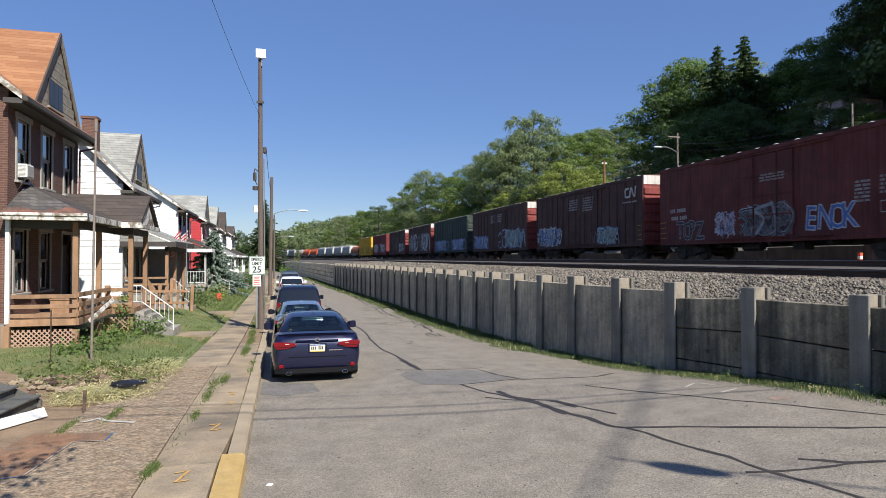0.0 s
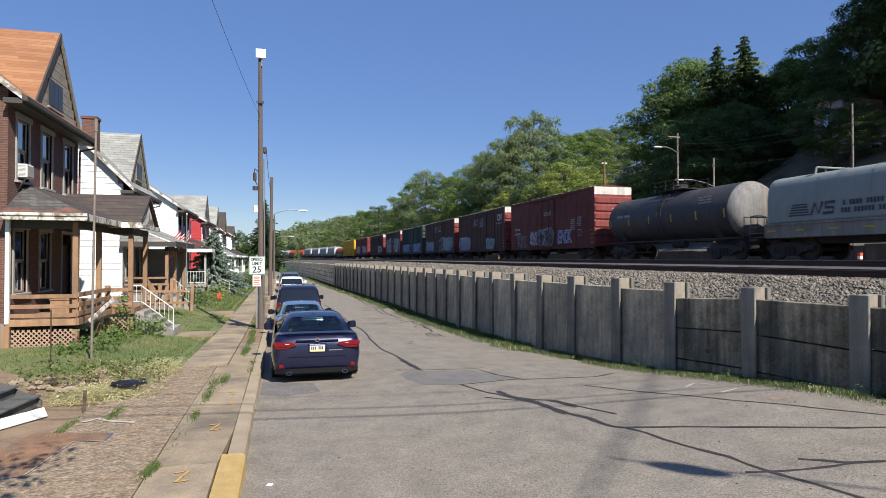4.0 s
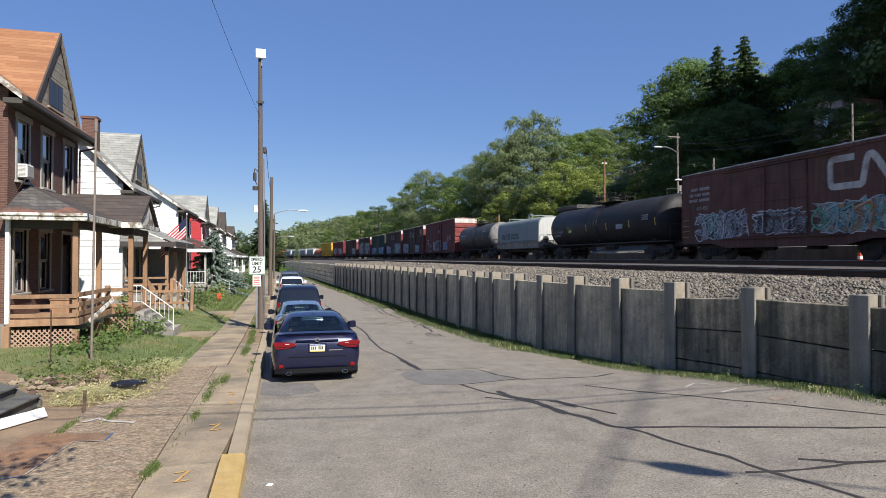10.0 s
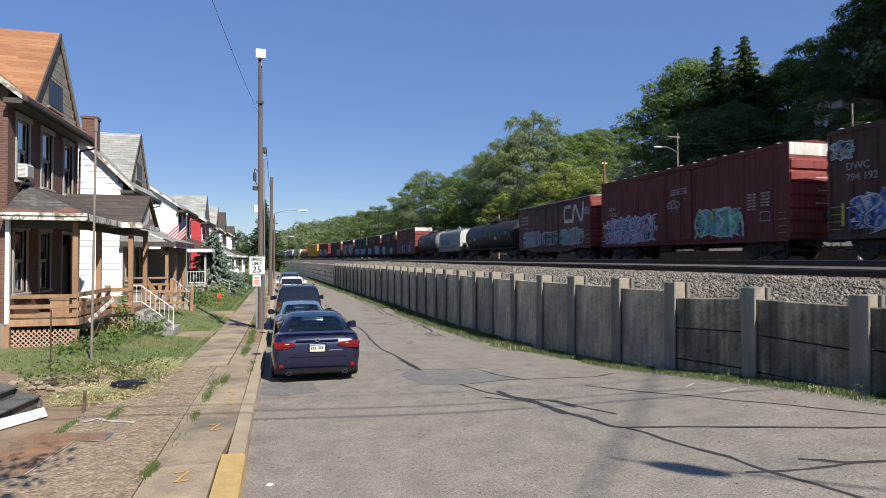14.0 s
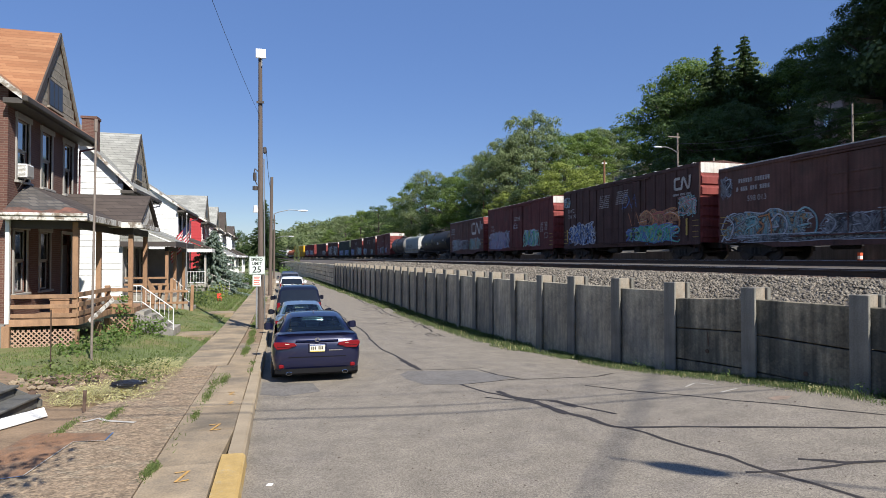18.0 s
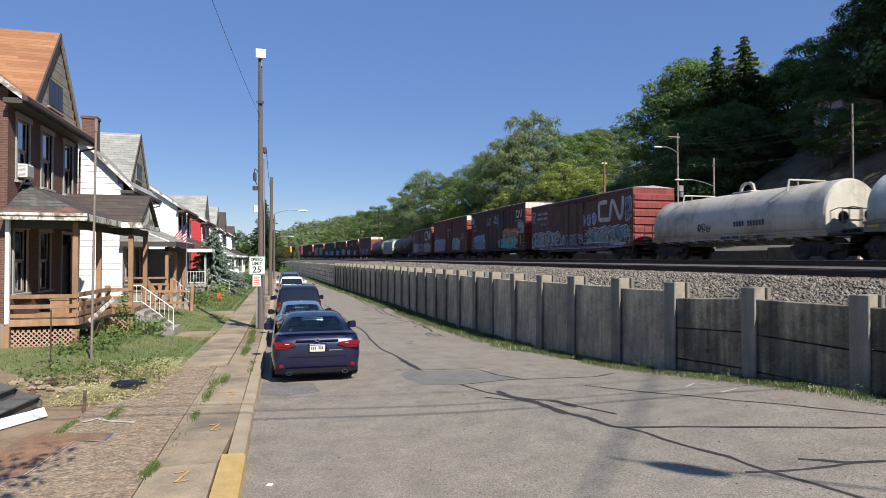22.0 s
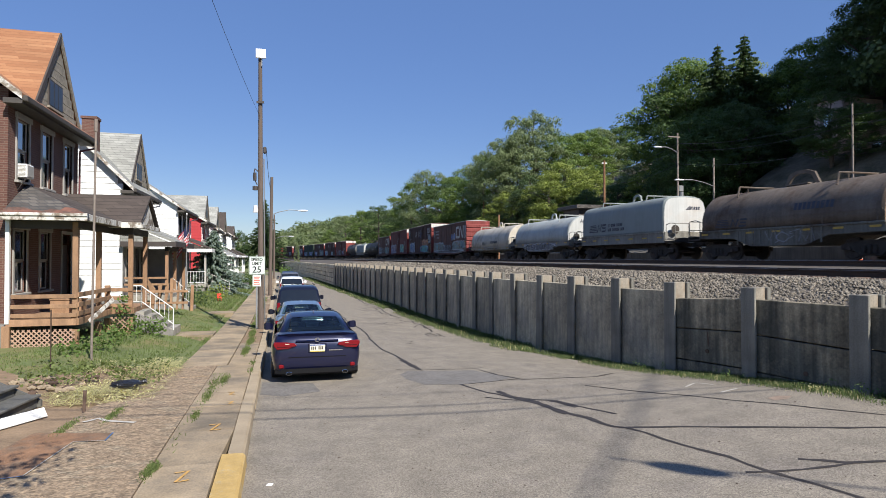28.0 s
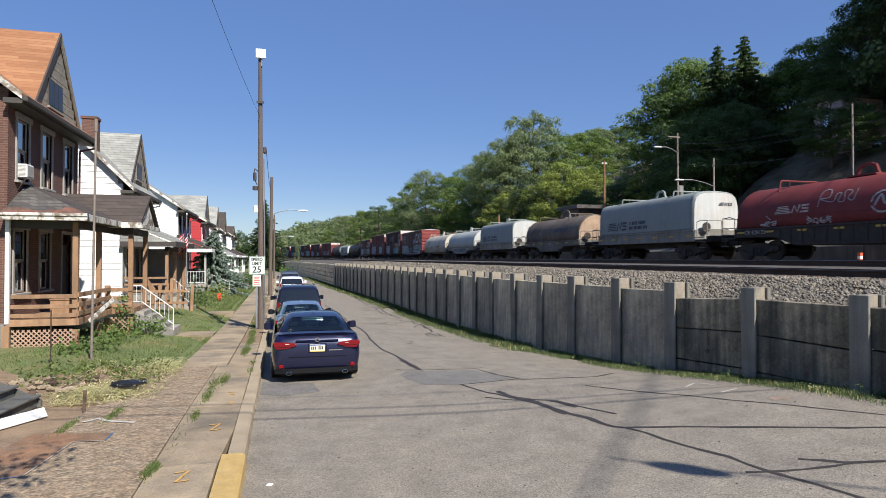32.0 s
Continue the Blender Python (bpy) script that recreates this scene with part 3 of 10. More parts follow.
def graffiti(parent, x, seed, u0, u1, v0, v1, fill, line, letters=5, back=True, label="spray-painted graffiti", cloud=None):
    """Fat outlined shapes over a worn cloud of paint; they spell nothing."""
    r = random.Random(seed)
    n = max(2, letters)
    step, h = (u1 - u0) / n, v1 - v0
    fills = (fill,) if isinstance(fill, str) else tuple(fill)
    g = None
    if back:
        pts = blob_outline(r, u0 - 0.12, u1 + 0.12, v0 - 0.02, v1 + 0.02, 60, 0.30)
        g = side_flat("graffiti", [(pts, [tuple(range(len(pts)))])], SPRAY_CLOUD[cloud or fills[0]], parent, x - 0.003, label)
        side_flat("graffiti_rim", [ribbon(pts[2:33], 0.045), ribbon(pts[37:58], 0.035)], SPRAY["white" if line in ("black", "white") else line], g, x - 0.004)
    for k in range(n):
        ua, ub = u0 + (k - 0.18) * step, u0 + (k + 1.18) * step
        lo, hi = v0 + r.uniform(0.0, 0.16) * h, v1 - r.uniform(0, 0.24) * h
        lean = r.uniform(-0.2, 0.2) * step
        p = lambda a, b: (min(max(ua + (ub - ua) * a + lean * (b - 0.5), u0), u1), min(max(lo + (hi - lo) * b, v0), v1))
        kind = r.choice((0, 0, 1, 2, 2, 3, 4))
        strokes = []
        stem = r.uniform(0.12, 0.3)
        if kind == 0:
            strokes = [[p(stem, 0), p(stem - 0.05, 0.5), p(stem + 0.05, 1)], smooth_line([p(stem, 0.95), p(0.9, r.uniform(0.7, 0.95)), p(0.55, 0.5), p(0.95, r.uniform(0.0, 0.2))], 4)]
        elif kind == 1:
            strokes = [smooth_line([p(0.9, r.uniform(0.65, 0.9)), p(0.5, 1), p(0.08, 0.7), p(0.12, 0.2), p(0.6, 0.02), p(0.95, 0.3)], 4), [p(0.45, 0.45), p(0.98, 0.38)]]
        elif kind == 2:
            strokes = [[p(0.05, r.uniform(0, 0.1)), p(0.3, 0.98), p(0.62, 0.1), p(0.95, r.uniform(0.85, 1))]]
        elif kind == 3:
            strokes = [smooth_line([p(0.92, 0.9), p(0.3, 0.98), p(0.15, 0.7), p(0.75, 0.45), p(0.85, 0.15), p(0.3, 0.0), p(0.02, 0.15)], 4)]
        else:
            strokes = [smooth_line([p(0.5, 1), p(0.1, 0.6), p(0.45, 0.05), p(0.92, 0.45), p(0.5, 1), p(0.42, 0.9)], 4), [p(0.7, 0.2), p(1.0, -0.02)]]
        w = min(abs(step) * 0.20, h * 0.12) * r.uniform(0.75, 1.1)
        z = 0.003 * k
        ob = side_flat("graffiti_outline", [ribbon(q, w * (0.75 if back else 0.6)) for q in strokes], SPRAY[line if back else fills[0]], g or parent, x - 0.005 - z, "" if g else label)
        if g is None:
            g = ob
        if back:
            side_flat("graffiti_fill", [ribbon(q, w * 0.42) for q in strokes], SPRAY[fills[k % len(fills)]], g, x - 0.0066 - z)
        if back and k % 2 == 0:
            side_flat("graffiti_highlight", [ribbon([(a + w * 0.2, b + w * 0.22) for a, b in q[:max(2, len(q) // 2)]], w * 0.13) for q in strokes], SPRAY["white"], g, x - 0.0084 - z)
    # runs of paint below the shapes
    for k in range(3):
        u = r.uniform(u0, u1)
        side_flat("paint_run", [ribbon([(u, v0 + 0.3 * h), (u + 0.01, v0 - 0.10)], 0.022)], SPRAY[line], g, x - 0.004)


def letters_mesh(body, size, offset):
    cu = bpy.data.curves.new("lettering", "FONT")
    cu.body, cu.size, cu.offset, cu.resolution_u = body, size, offset, 3
    tmp = bpy.data.objects.new("lettering", cu)
    me = bpy.data.meshes.new_from_object(tmp)
    bpy.data.objects.remove(tmp)
    bpy.data.curves.remove(cu)
    return me


def side_text(name, parent, x, u, v, body, size, material, offset=0.0, stretch=1.0, label="", turn=0.0):
    """Lettering on the car's street side, starting at u, read towards -y."""
    me = letters_mesh(body, size, offset)
    me.materials.append(material)
    ob = new(name, me)
    ob.parent = parent
    ob.matrix_basis = Matrix(((0, 0, -1, x), (-1, 0, 0, u), (0, 1, 0, v), (0, 0, 0, 1))) @ Matrix.Rotation(turn, 4, "Z") @ Matrix.Diagonal((stretch, 1, 1, 1))
    if label:
        tagged(ob, label)
    return ob


def spray_letters(parent, x, body, u, v, h, fill="blue", edge="white"):
    """Fat outlined graffiti letters."""
    r = random.Random(len(body) + int(h * 100))
    for k, ch in enumerate(body):
        tilt = r.uniform(-0.12, 0.12)
        dv = r.uniform(-0.04, 0.08)
        g = side_text("graffiti_letter", parent, x - 0.002 * k, u, v + dv, ch, h * 1.38, SPRAY[edge], 0.05, 0.78, "spray-painted letter with a pale outline", tilt)
        side_text("letter_fill", parent, x - 0.005 - 0.002 * k, u, v + dv, ch, h * 1.38, SPRAY[fill], 0.0, 0.78, "", tilt)
        u -= h * 0.58


def ovals(parent, x, spots, ru, rv, fill, edge):
    """Egg-shaped sprayed faces without features."""
    for u, v in spots:
        ring = [(math.cos(2 * math.pi * i / 20), math.sin(2 * math.pi * i / 20)) for i in range(20)]
        g = side_flat("graffiti_oval", [([(u + ru * a, v + rv * b * (1 + 0.1 * a)) for a, b in ring], [tuple(range(20))])], SPRAY[edge], parent, x, "sprayed blue oval")
        side_flat("oval_fill", [([(u + ru * 0.78 * a, v + rv * 0.8 * b) for a, b in ring], [tuple(range(20))])], SPRAY[fill], g, x - 0.002)
        side_flat("oval_line", [ribbon([(u + ru * 0.5 * a, v + rv * 0.45 * b) for a, b in ring[q:q + 9]], ru * 0.16) for q in (0, 7)], SPRAY[edge], g, x - 0.004)


def hood_paint(name, strokes, material, parent, top, label=""):
    """Paint that follows the rounded hood of a coil car."""
    if name == "spray_tag" and len(strokes) > 1:
        return [hood_paint(name, [q], material, parent, top, label) for q in strokes]
    V, F = [], []
    for vs, fs in strokes:
        o = len(V)
        V += [(-1.42 * math.sqrt(max(0.02, 1 - (max(0.0, v - 1.85) / (top - 1.85)) ** 2)) - 0.016, u, v) for u, v in vs]
        F += [tuple(o + i for i in f) for f in fs]
    return raw(name, V, F, material, parent, label)


def end_text(parent, body, x, y, z, size, material, label):
    """Lettering on the end that faces back along the line."""
    me = letters_mesh(body, size, 0.0)
    me.materials.append(material)
    ob = new("end_lettering", me)
    ob.parent = parent
    ob.matrix_basis = Matrix.Translation((x, y, z)) @ Euler((radians(90), 0, 0)).to_matrix().to_4x4()
    tagged(ob, label)


def bars(parent, x, u0, u1, v0, rows, h, seed, gap=1.7, material=None):
    """Stencilled writing too small to read, as plain bars."""
    r = random.Random(seed)
    st = []
    for k in range(rows):
        v = v0 - k * h * gap
        u = u0 if u1 > u0 else u1
        end = max(u0, u1)
        left = r.randrange(3, 8)
        while u + h * 0.5 < end:
            st.append(([(u, v), (u + h * 0.52, v), (u + h * 0.52, v + h), (u, v + h)], [(0, 1, 2, 3)]))
            u += h * 0.74
            left -= 1
            if left == 0:
                left = r.randrange(2, 8)
                u += h * 0.7
    return tagged(side_flat("stencil_marking", st, material or P_STENCIL, parent, x, "dark stencilled marking" if material else "white stencilled marking"), kind="stuff")


def logo_ribbon(parent, x, u0, u1, v0, v1, w):
    """A broad white emblem of bent bands, no letters."""
    W, h = u1 - u0, v1 - v0
    # u grows away from the rear end, so the first band lies at the far end
    c, d = u1 - w / 2, w * 0.9
    a = [(u1 - 0.37 * W, v1 - w / 2), (c - d, v1 - w / 2)] + smooth_line([(c - d * 0.7, v1 - w / 2), (c - d * 0.2, v1 - w / 2 - d * 0.2), (c, v1 - w / 2 - d)], 4) + smooth_line([(c, v0 + w / 2 + d), (c - d * 0.2, v0 + w / 2 + d * 0.2), (c - d, v0 + w / 2)], 4) + [(u1 - 0.45 * W, v0 + w / 2)]
    b = smooth_line([(u1 - 0.40 * W, v0 + w / 2), (u1 - 0.465 * W, v0 + 0.13 * h), (u1 - 0.50 * W, v0 + 0.5 * h), (u1 - 0.53 * W, v0 + 0.80 * h), (u1 - 0.575 * W, v1 - w * 0.5), (u1 - 0.64 * W, v0 + 0.78 * h), (u1 - 0.79 * W, v0 + 0.22 * h), (u1 - 0.85 * W, v0 + w * 0.5), (u1 - 0.915 * W, v0 + 0.2 * h), (u1 - 0.95 * W, v0 + 0.6 * h), (u1 - 0.965 * W, v1 + 0.05 * h)], 4)
    side_flat("emblem", [ribbon(a, w), ribbon(b, w)], P_MARK, parent, x, "white painted emblem")


WHEEL_R = 0.457
spinning = []


def truck(parent, y):
    """A two-axle bogie with its side frames, bolster, springs and wheelsets."""
    t = part("bogie", bx(-0.95, 0.95, -0.22, 0.22, 0.42, 0.72, bev=0.03), M_TRUCK, parent, m=pose(0, y, 0))
    for sx in (-1, 1):
        bm = nb()
        prof = [(-1.25, 0.42), (-1.25, 0.62), (-0.80, 0.66), (-0.45, 0.78), (0.45, 0.78), (0.80, 0.66), (1.25, 0.62), (1.25, 0.42), (1.0, 0.40), (0.62, 0.34), (0.45, 0.18), (-0.45, 0.18), (-0.62, 0.34), (-1.0, 0.40)]
        prism(bm, [(sx * 0.98 - 0.06, p, q) for p, q in prof], (0.12, 0, 0), 0.015)
        for k in (-0.22, 0, 0.22):
            cyl(bm, (sx * 1.06, k, 0.26), (sx * 1.06, k, 0.58), 0.085, seg=8)
        part("side_frame", bm, M_TRUCK, t)
    for ay in (-0.88, 0.88):
        bm = nb()
        for sx in (-1, 1):
            a, b = sx * 0.69, sx * 0.82
            cyl(bm, (a, 0, 0), (b, 0, 0), WHEEL_R, WHEEL_R * 0.985, seg=22)
            cyl(bm, (b, 0, 0), (b + sx * 0.03, 0, 0), WHEEL_R * 0.86, WHEEL_R * 0.8, seg=22)
            cyl(bm, (b, 0, 0), (b + sx * 0.09, 0, 0), 0.14, 0.12, seg=10)
            for h in range(3):
                q = h * 2.1
                cyl(bm, (b + sx * 0.028, 0.27 * math.cos(q), 0.27 * math.sin(q)), (b + sx * 0.04, 0.27 * math.cos(q), 0.27 * math.sin(q)), 0.05, seg=6)
        cyl(bm, (-1.08, 0, 0), (1.08, 0, 0), 0.085, seg=10)
        w = part("wheelset", bm, M_WHEEL, t, m=pose(0, ay, WHEEL_R), smooth=False)
        spinning.append((w, ay))
    return t


def coupler(parent, y, sgn):
    bm = nb()
    box(bm, -0.09, 0.09, min(y, y + sgn * 0.75), max(y, y + sgn * 0.75), 0.78, 0.98, 0.02)
    box(bm, -0.16, 0.16, min(y + sgn * 0.70, y + sgn * 1.02), max(y + sgn * 0.70, y + sgn * 1.02), 0.74, 1.02, 0.04)
    tube(bm, [(0.3, y, 0.75), (0.34, y + sgn * 0.4, 0.5), (0.25, y + sgn * 0.8, 0.42), (0.1, y + sgn * 1.0, 0.6)], 0.03)
    part("coupler", bm, M_TRUCK, parent)


def ladder(parent, x, y, z0, z1, material, n=5, w=0.42, axis="y", off=0.06):
    g = None
    for k in range(n):
        z = z0 + (z1 - z0) * (k + 0.5) / n
        if g is None:
            bm = nb()
            if axis == "y":
                tube(bm, [(x, y, 0), (x - off, y, 0), (x - off, y + w, 0), (x, y + w, 0)], 0.016, 5)
            else:
                tube(bm, [(x, y, 0), (x, y - off, 0), (x + w, y - off, 0), (x + w, y, 0)], 0.016, 5)
            g = part("grab_iron", bm, material, parent, m=pose(0, 0, z))
        else:
            share("grab_iron", g, parent, pose(0, 0, z))


def boxcar(label, paint, L=15.6, eave=5.02, sill=0.80, posts=0, white_top=True, end_paint=None, doors=1, fish=False, roof_white=False, door_at=0.5, ribs=6):
    """Body's rear end at y = -L/2; the emblem and graffiti are added by the caller."""
    c = thing("boxcar", IDENT, label, "boxcar", "freight train")
    X, Y = 1.43, L / 2
    end_paint = end_paint or P_CREDEND
    bm = nb()
    box(bm, -X, X, -Y, Y, sill + 0.12, eave, 0.02)
    part("body", bm, paint, c)
    bm = nb()
    if fish:
        prism(bm, [(-X - 0.03, -Y, sill + 0.2), (-X - 0.03, Y, sill + 0.2), (-X - 0.03, Y, sill + 0.02), (-X - 0.03, Y - 2.2, sill + 0.02), (-X - 0.03, Y - 3.4, sill - 0.22), (-X - 0.03, -Y + 3.4, sill - 0.22), (-X - 0.03, -Y + 2.2, sill + 0.02), (-X - 0.03, -Y, sill + 0.02)], (0.1, 0, 0))
    else:
        box(bm, -X - 0.04, -X + 0.06, -Y, Y, sill, sill + 0.22, 0.01)
    part("side_sill", bm, paint, c)
    bm = nb()
    box(bm, -0.35, 0.35, -Y, Y, 0.62, sill + 0.15)
    for k in (-0.2, 0.0, 0.2):
        box(bm, -1.3, 1.3, k * L - 0.08, k * L + 0.08, 0.66, sill + 0.14)
    cyl(bm, (-0.9, 0.8, 0.62), (-0.9, 1.9, 0.62), 0.2, seg=10)
    box(bm, -1.0, -0.5, -1.6, -1.0, 0.45, 0.78)
    part("underframe", bm, M_TRUCK, c)
    # roof: low ridge with cross ribs that stand up at the eaves
    bm = nb()
    prism(bm, [(-X - 0.03, -Y, eave - 0.03), (-X - 0.03, -Y, eave + 0.03), (0, -Y, eave + 0.16), (X + 0.03, -Y, eave + 0.03), (X + 0.03, -Y, eave - 0.03)], (0, L, 0))
    part("roof", bm, P_ROOF if roof_white else paint, c)
    n = 14
    up = 0.04 if roof_white else 0.068
    bm = nb()
    for k in range(n):
        y = -Y + L * (k + 0.5) / n
        prism(bm, [(-X - 0.035, y, eave + 0.02), (-X - 0.02, y, eave + up), (0, y, eave + 0.13 + up), (X, y, eave + up), (X, y, eave + 0.02), (0, y, eave + 0.15)], (0, 0.09, 0))
    part("roof_rib", bm, P_ROOF, c)
    # top chord under the eave
    part("eave_rail", bx(-X - 0.045, -X, -Y, Y, eave - 0.16, eave - 0.02, bev=0.008), paint, c)
    # side posts
    if posts:
        p0 = None
        for k in range(posts + 1):
            y = -Y + 0.06 + (L - 0.12) * k / posts
            if abs(y - (door_at - 0.5) * L) < 1.55 * doors * 0.86 and 0 < k < posts:
                continue
            m = pose(-X, y, 0)
            if p0 is None:
                p0 = part("side_post", bx(-0.055, 0, -0.06, 0.06, sill + 0.2, eave - 0.14, bev=0.02), paint, c, m=m)
            else:
                share("side_post", p0, c, m)
    else:
        for k in range(9):
            y = -Y + L * (k + 0.5) / 9
            if abs(y) > 1.7:
                part("panel_seam", bx(-X - 0.012, -X, y - 0.025, y + 0.025, sill + 0.22, eave - 0.16), paint, c)
    # doors
    yd = (door_at - 0.5) * L
    for k in range(doors):
        w = 3.05 if doors == 1 else 2.45
        y0 = yd + (k - doors / 2) * w
        d = part("door", bx(-X - 0.075, -X, y0 + 0.03, y0 + w - 0.03, sill + 0.26, eave - 0.30, bev=0.02), paint, c)
        for f in (0.25, 0.5, 0.75):
            z = sill + 0.3 + (eave - 0.6 - sill) * f
            part("door_rib", bx(-X - 0.10, -X - 0.07, y0 + 0.08, y0 + w - 0.08, z - 0.04, z + 0.04, bev=0.01), paint, d)
        for f in (0.28, 0.72):
            y = y0 + w * f
            part("lock_rod", cyl(nb(), (-X - 0.12, y, sill + 0.3), (-X - 0.12, y, eave - 0.35), 0.022, seg=6), paint, d)
    part("door_track", bx(-X - 0.11, -X - 0.02, yd - 3.4, yd + 3.4, eave - 0.27, eave - 0.21), paint, c)
    part("door_track", bx(-X - 0.13, -X - 0.02, yd - 3.4, yd + 3.4, sill + 0.18, sill + 0.24), paint, c)
    # corrugated ends
    for sgn in (-1, 1):
        bm = nb()
        box(bm, -X - 0.01, X + 0.01, min(sgn * Y, sgn * (Y + 0.03)), max(sgn * Y, sgn * (Y + 0.03)), sill + 0.1, eave + 0.02)
        e = part("end_wall", bm, end_paint, c)
        h0, h1 = sill + 0.3, eave - (0.62 if white_top else 0.3)
        for k in range(ribs):
            z = h0 + (h1 - h0) * (k + 0.5) / ribs
            bm = nb()
            y0 = sgn * (Y + 0.03)
            hh = (h1 - h0) / ribs * 0.44
            loft(bm, [[(sx * (X - 0.03), y0, z - hh), (sx * (X - 0.03), y0 + sgn * 0.085, z - hh * 0.82), (sx * (X - 0.03), y0 + sgn * 0.085, z + hh * 0.55), (sx * (X - 0.03), y0, z + hh)] for sx in (-1, 1)])
            part("end_rib", bm, end_paint, e)
            if sgn < 0 and white_top and 2 <= k <= 4:
                part("end_stencil", bx(-0.15 + 0.1 * (k % 2), 0.62, -Y - 0.122, -Y - 0.117, z - 0.06, z - 0.005), P_STENCIL, e, "white stencilled marking")
        if white_top:
            part("end_panel", bx(-X, X, min(sgn * (Y + 0.03), sgn * (Y + 0.045)), max(sgn * (Y + 0.03), sgn * (Y + 0.045)), eave - 0.52, eave + 0.01), P_ENDW, e, "white-painted upper end panel")
        ladder(c, X - 0.55, sgn * (Y + 0.03) + (0 if sgn < 0 else 0.07), sill + 0.3, eave - 0.8, end_paint, 8, 0.4, "x", 0.07)
        coupler(c, sgn * (Y - 0.1), sgn)
        truck(c, sgn * (L / 2 - 1.95))
    ladder(c, -X, -Y + 0.12, sill + 0.25, 2.2, P_STRIPE, 4)
    ladder(c, -X, Y - 0.55, sill + 0.25, 2.2, P_STRIPE, 4)
    part("sill_step", tube(tube(nb(), [(-X, -Y + 0.1, sill), (-X, -Y + 0.1, 0.45), (-X, -Y + 0.5, 0.45), (-X, -Y + 0.5, sill)], 0.02), [(-X, Y - 0.1, sill), (-X, Y - 0.1, 0.45), (-X, Y - 0.5, 0.45), (-X, Y - 0.5, sill)], 0.02), paint, c)
    bm = nb()
    cyl(bm, (0.55, -Y - 0.12, 1.9), (0.55, -Y - 0.14, 1.9), 0.28, seg=14)
    cyl(bm, (0.55, -Y - 0.05, 1.9), (0.55, -Y - 0.16, 1.9), 0.05, seg=8)
    part("brake_wheel", bm, M_TRUCK, c)
    return c


# brighter red than the sides: sunlight on the ends is put into colour
P_CREDEND = car_paint("red_end_paint", (0.215, 0.052, 0.047), vary=0.2)


def tank_car(label, paint, L=13.2, R=1.42, zc=2.45, platform=2.2, hoop=False, end_paint=None):
    c = thing("tank_car", IDENT, label, "tank car", "freight train")
    Y = L / 2
    rings = []
    N = 36
    prof = [(-Y, 0.02), (-Y + 0.05, R * 0.5), (-Y + 0.16, R * 0.78), (-Y + 0.34, R * 0.94), (-Y + 0.55, R), (Y - 0.55, R), (Y - 0.34, R * 0.94), (Y - 0.16, R * 0.78), (Y - 0.05, R * 0.5), (Y, 0.02)]
    for y, r in prof:
        rings.append([(r * math.cos(2 * math.pi * i / N), y, zc + r * math.sin(2 * math.pi * i / N)) for i in range(N)])
    bm = nb()
    loft(bm, rings)
    part("tank_shell", bm, paint, c, smooth=True)
    if end_paint:
        part("tank_end", loft(nb(), [[(r * math.cos(2 * math.pi * i / N), y - 0.006, zc + r * math.sin(2 * math.pi * i / N)) for i in range(N)] for y, r in [(q, w + 0.004) for q, w in prof[:5]]], caps=False), end_paint, c, "pale grey weathered tank end", smooth=True)
    for y in (-Y * 0.62, -Y * 0.2, Y * 0.2, Y * 0.62, -Y + 0.56, Y - 0.56):
        bm = nb()
        loft(bm, [[((R + d) * math.cos(2 * math.pi * i / N), yy, zc + (R + d) * math.sin(2 * math.pi * i / N)) for i in range(N)] for yy, d in ((y - 0.03, 0.001), (y - 0.02, 0.01), (y + 0.02, 0.01), (y + 0.03, 0.001))], caps=False)
        part("weld_band", bm, paint, c, smooth=True)
    bm = nb()
    cyl(bm, (0, 0, zc + R - 0.1), (0, 0, zc + R + 0.36), 0.38, seg=18)
    cyl(bm, (0, 0, zc + R + 0.36), (0, 0, zc + R + 0.42), 0.41, 0.36, seg=18)
    part("manway", bm, paint, c)
    bm = nb()
    zt = zc + R + 0.10
    box(bm, -0.75, 0.75, -platform / 2 - 0.3, platform / 2 + 0.3, zt - 0.03, zt)
    for sx in (-0.75, 0.75):
        for y in (-platform / 2 - 0.3, -platform / 6, platform / 6, platform / 2 + 0.3):
            cyl(bm, (sx, y, zt), (sx, y, zt + 0.55), 0.02, seg=5)
        for z in (0.3, 0.55):
            cyl(bm, (sx, -platform / 2 - 0.3, zt + z), (sx, platform / 2 + 0.3, zt + z), 0.02, seg=5)
    part("top_walkway", bm, M_TRUCK, c, "steel platform with handrails")
    bm = nb()
    for sx in (-1, 1):
        for y in (-0.2, 0.2):
            tube(bm, [(sx * math.cos(a) * (R + 0.1), y, zc + math.sin(a) * (R + 0.1)) for a in (1.1, 0.8, 0.4, 0.0, -0.4, -0.8)], 0.018, 5)
        for a in (1.0, 0.75, 0.5, 0.25, 0.0, -0.25, -0.5, -0.75):
            cyl(bm, (sx * math.cos(a) * (R + 0.1), -0.2, zc + math.sin(a) * (R + 0.1)), (sx * math.cos(a) * (R + 0.1), 0.2, zc + math.sin(a) * (R + 0.1)), 0.014, seg=5)
    part("side_ladder", bm, M_TRUCK, c)
    if hoop:
        for y in (-Y + 1.2, Y - 1.4, -1.9, 1.9):
            bm = nb()
            tube(bm, [(-0.35, y, zc + R - 0.1), (-0.35, y, zc + R + 0.35), (0.35, y, zc + R + 0.35), (0.35, y, zc + R - 0.1)], 0.022, 5)
            part("guard_hoop", bm, M_TRUCK, c)
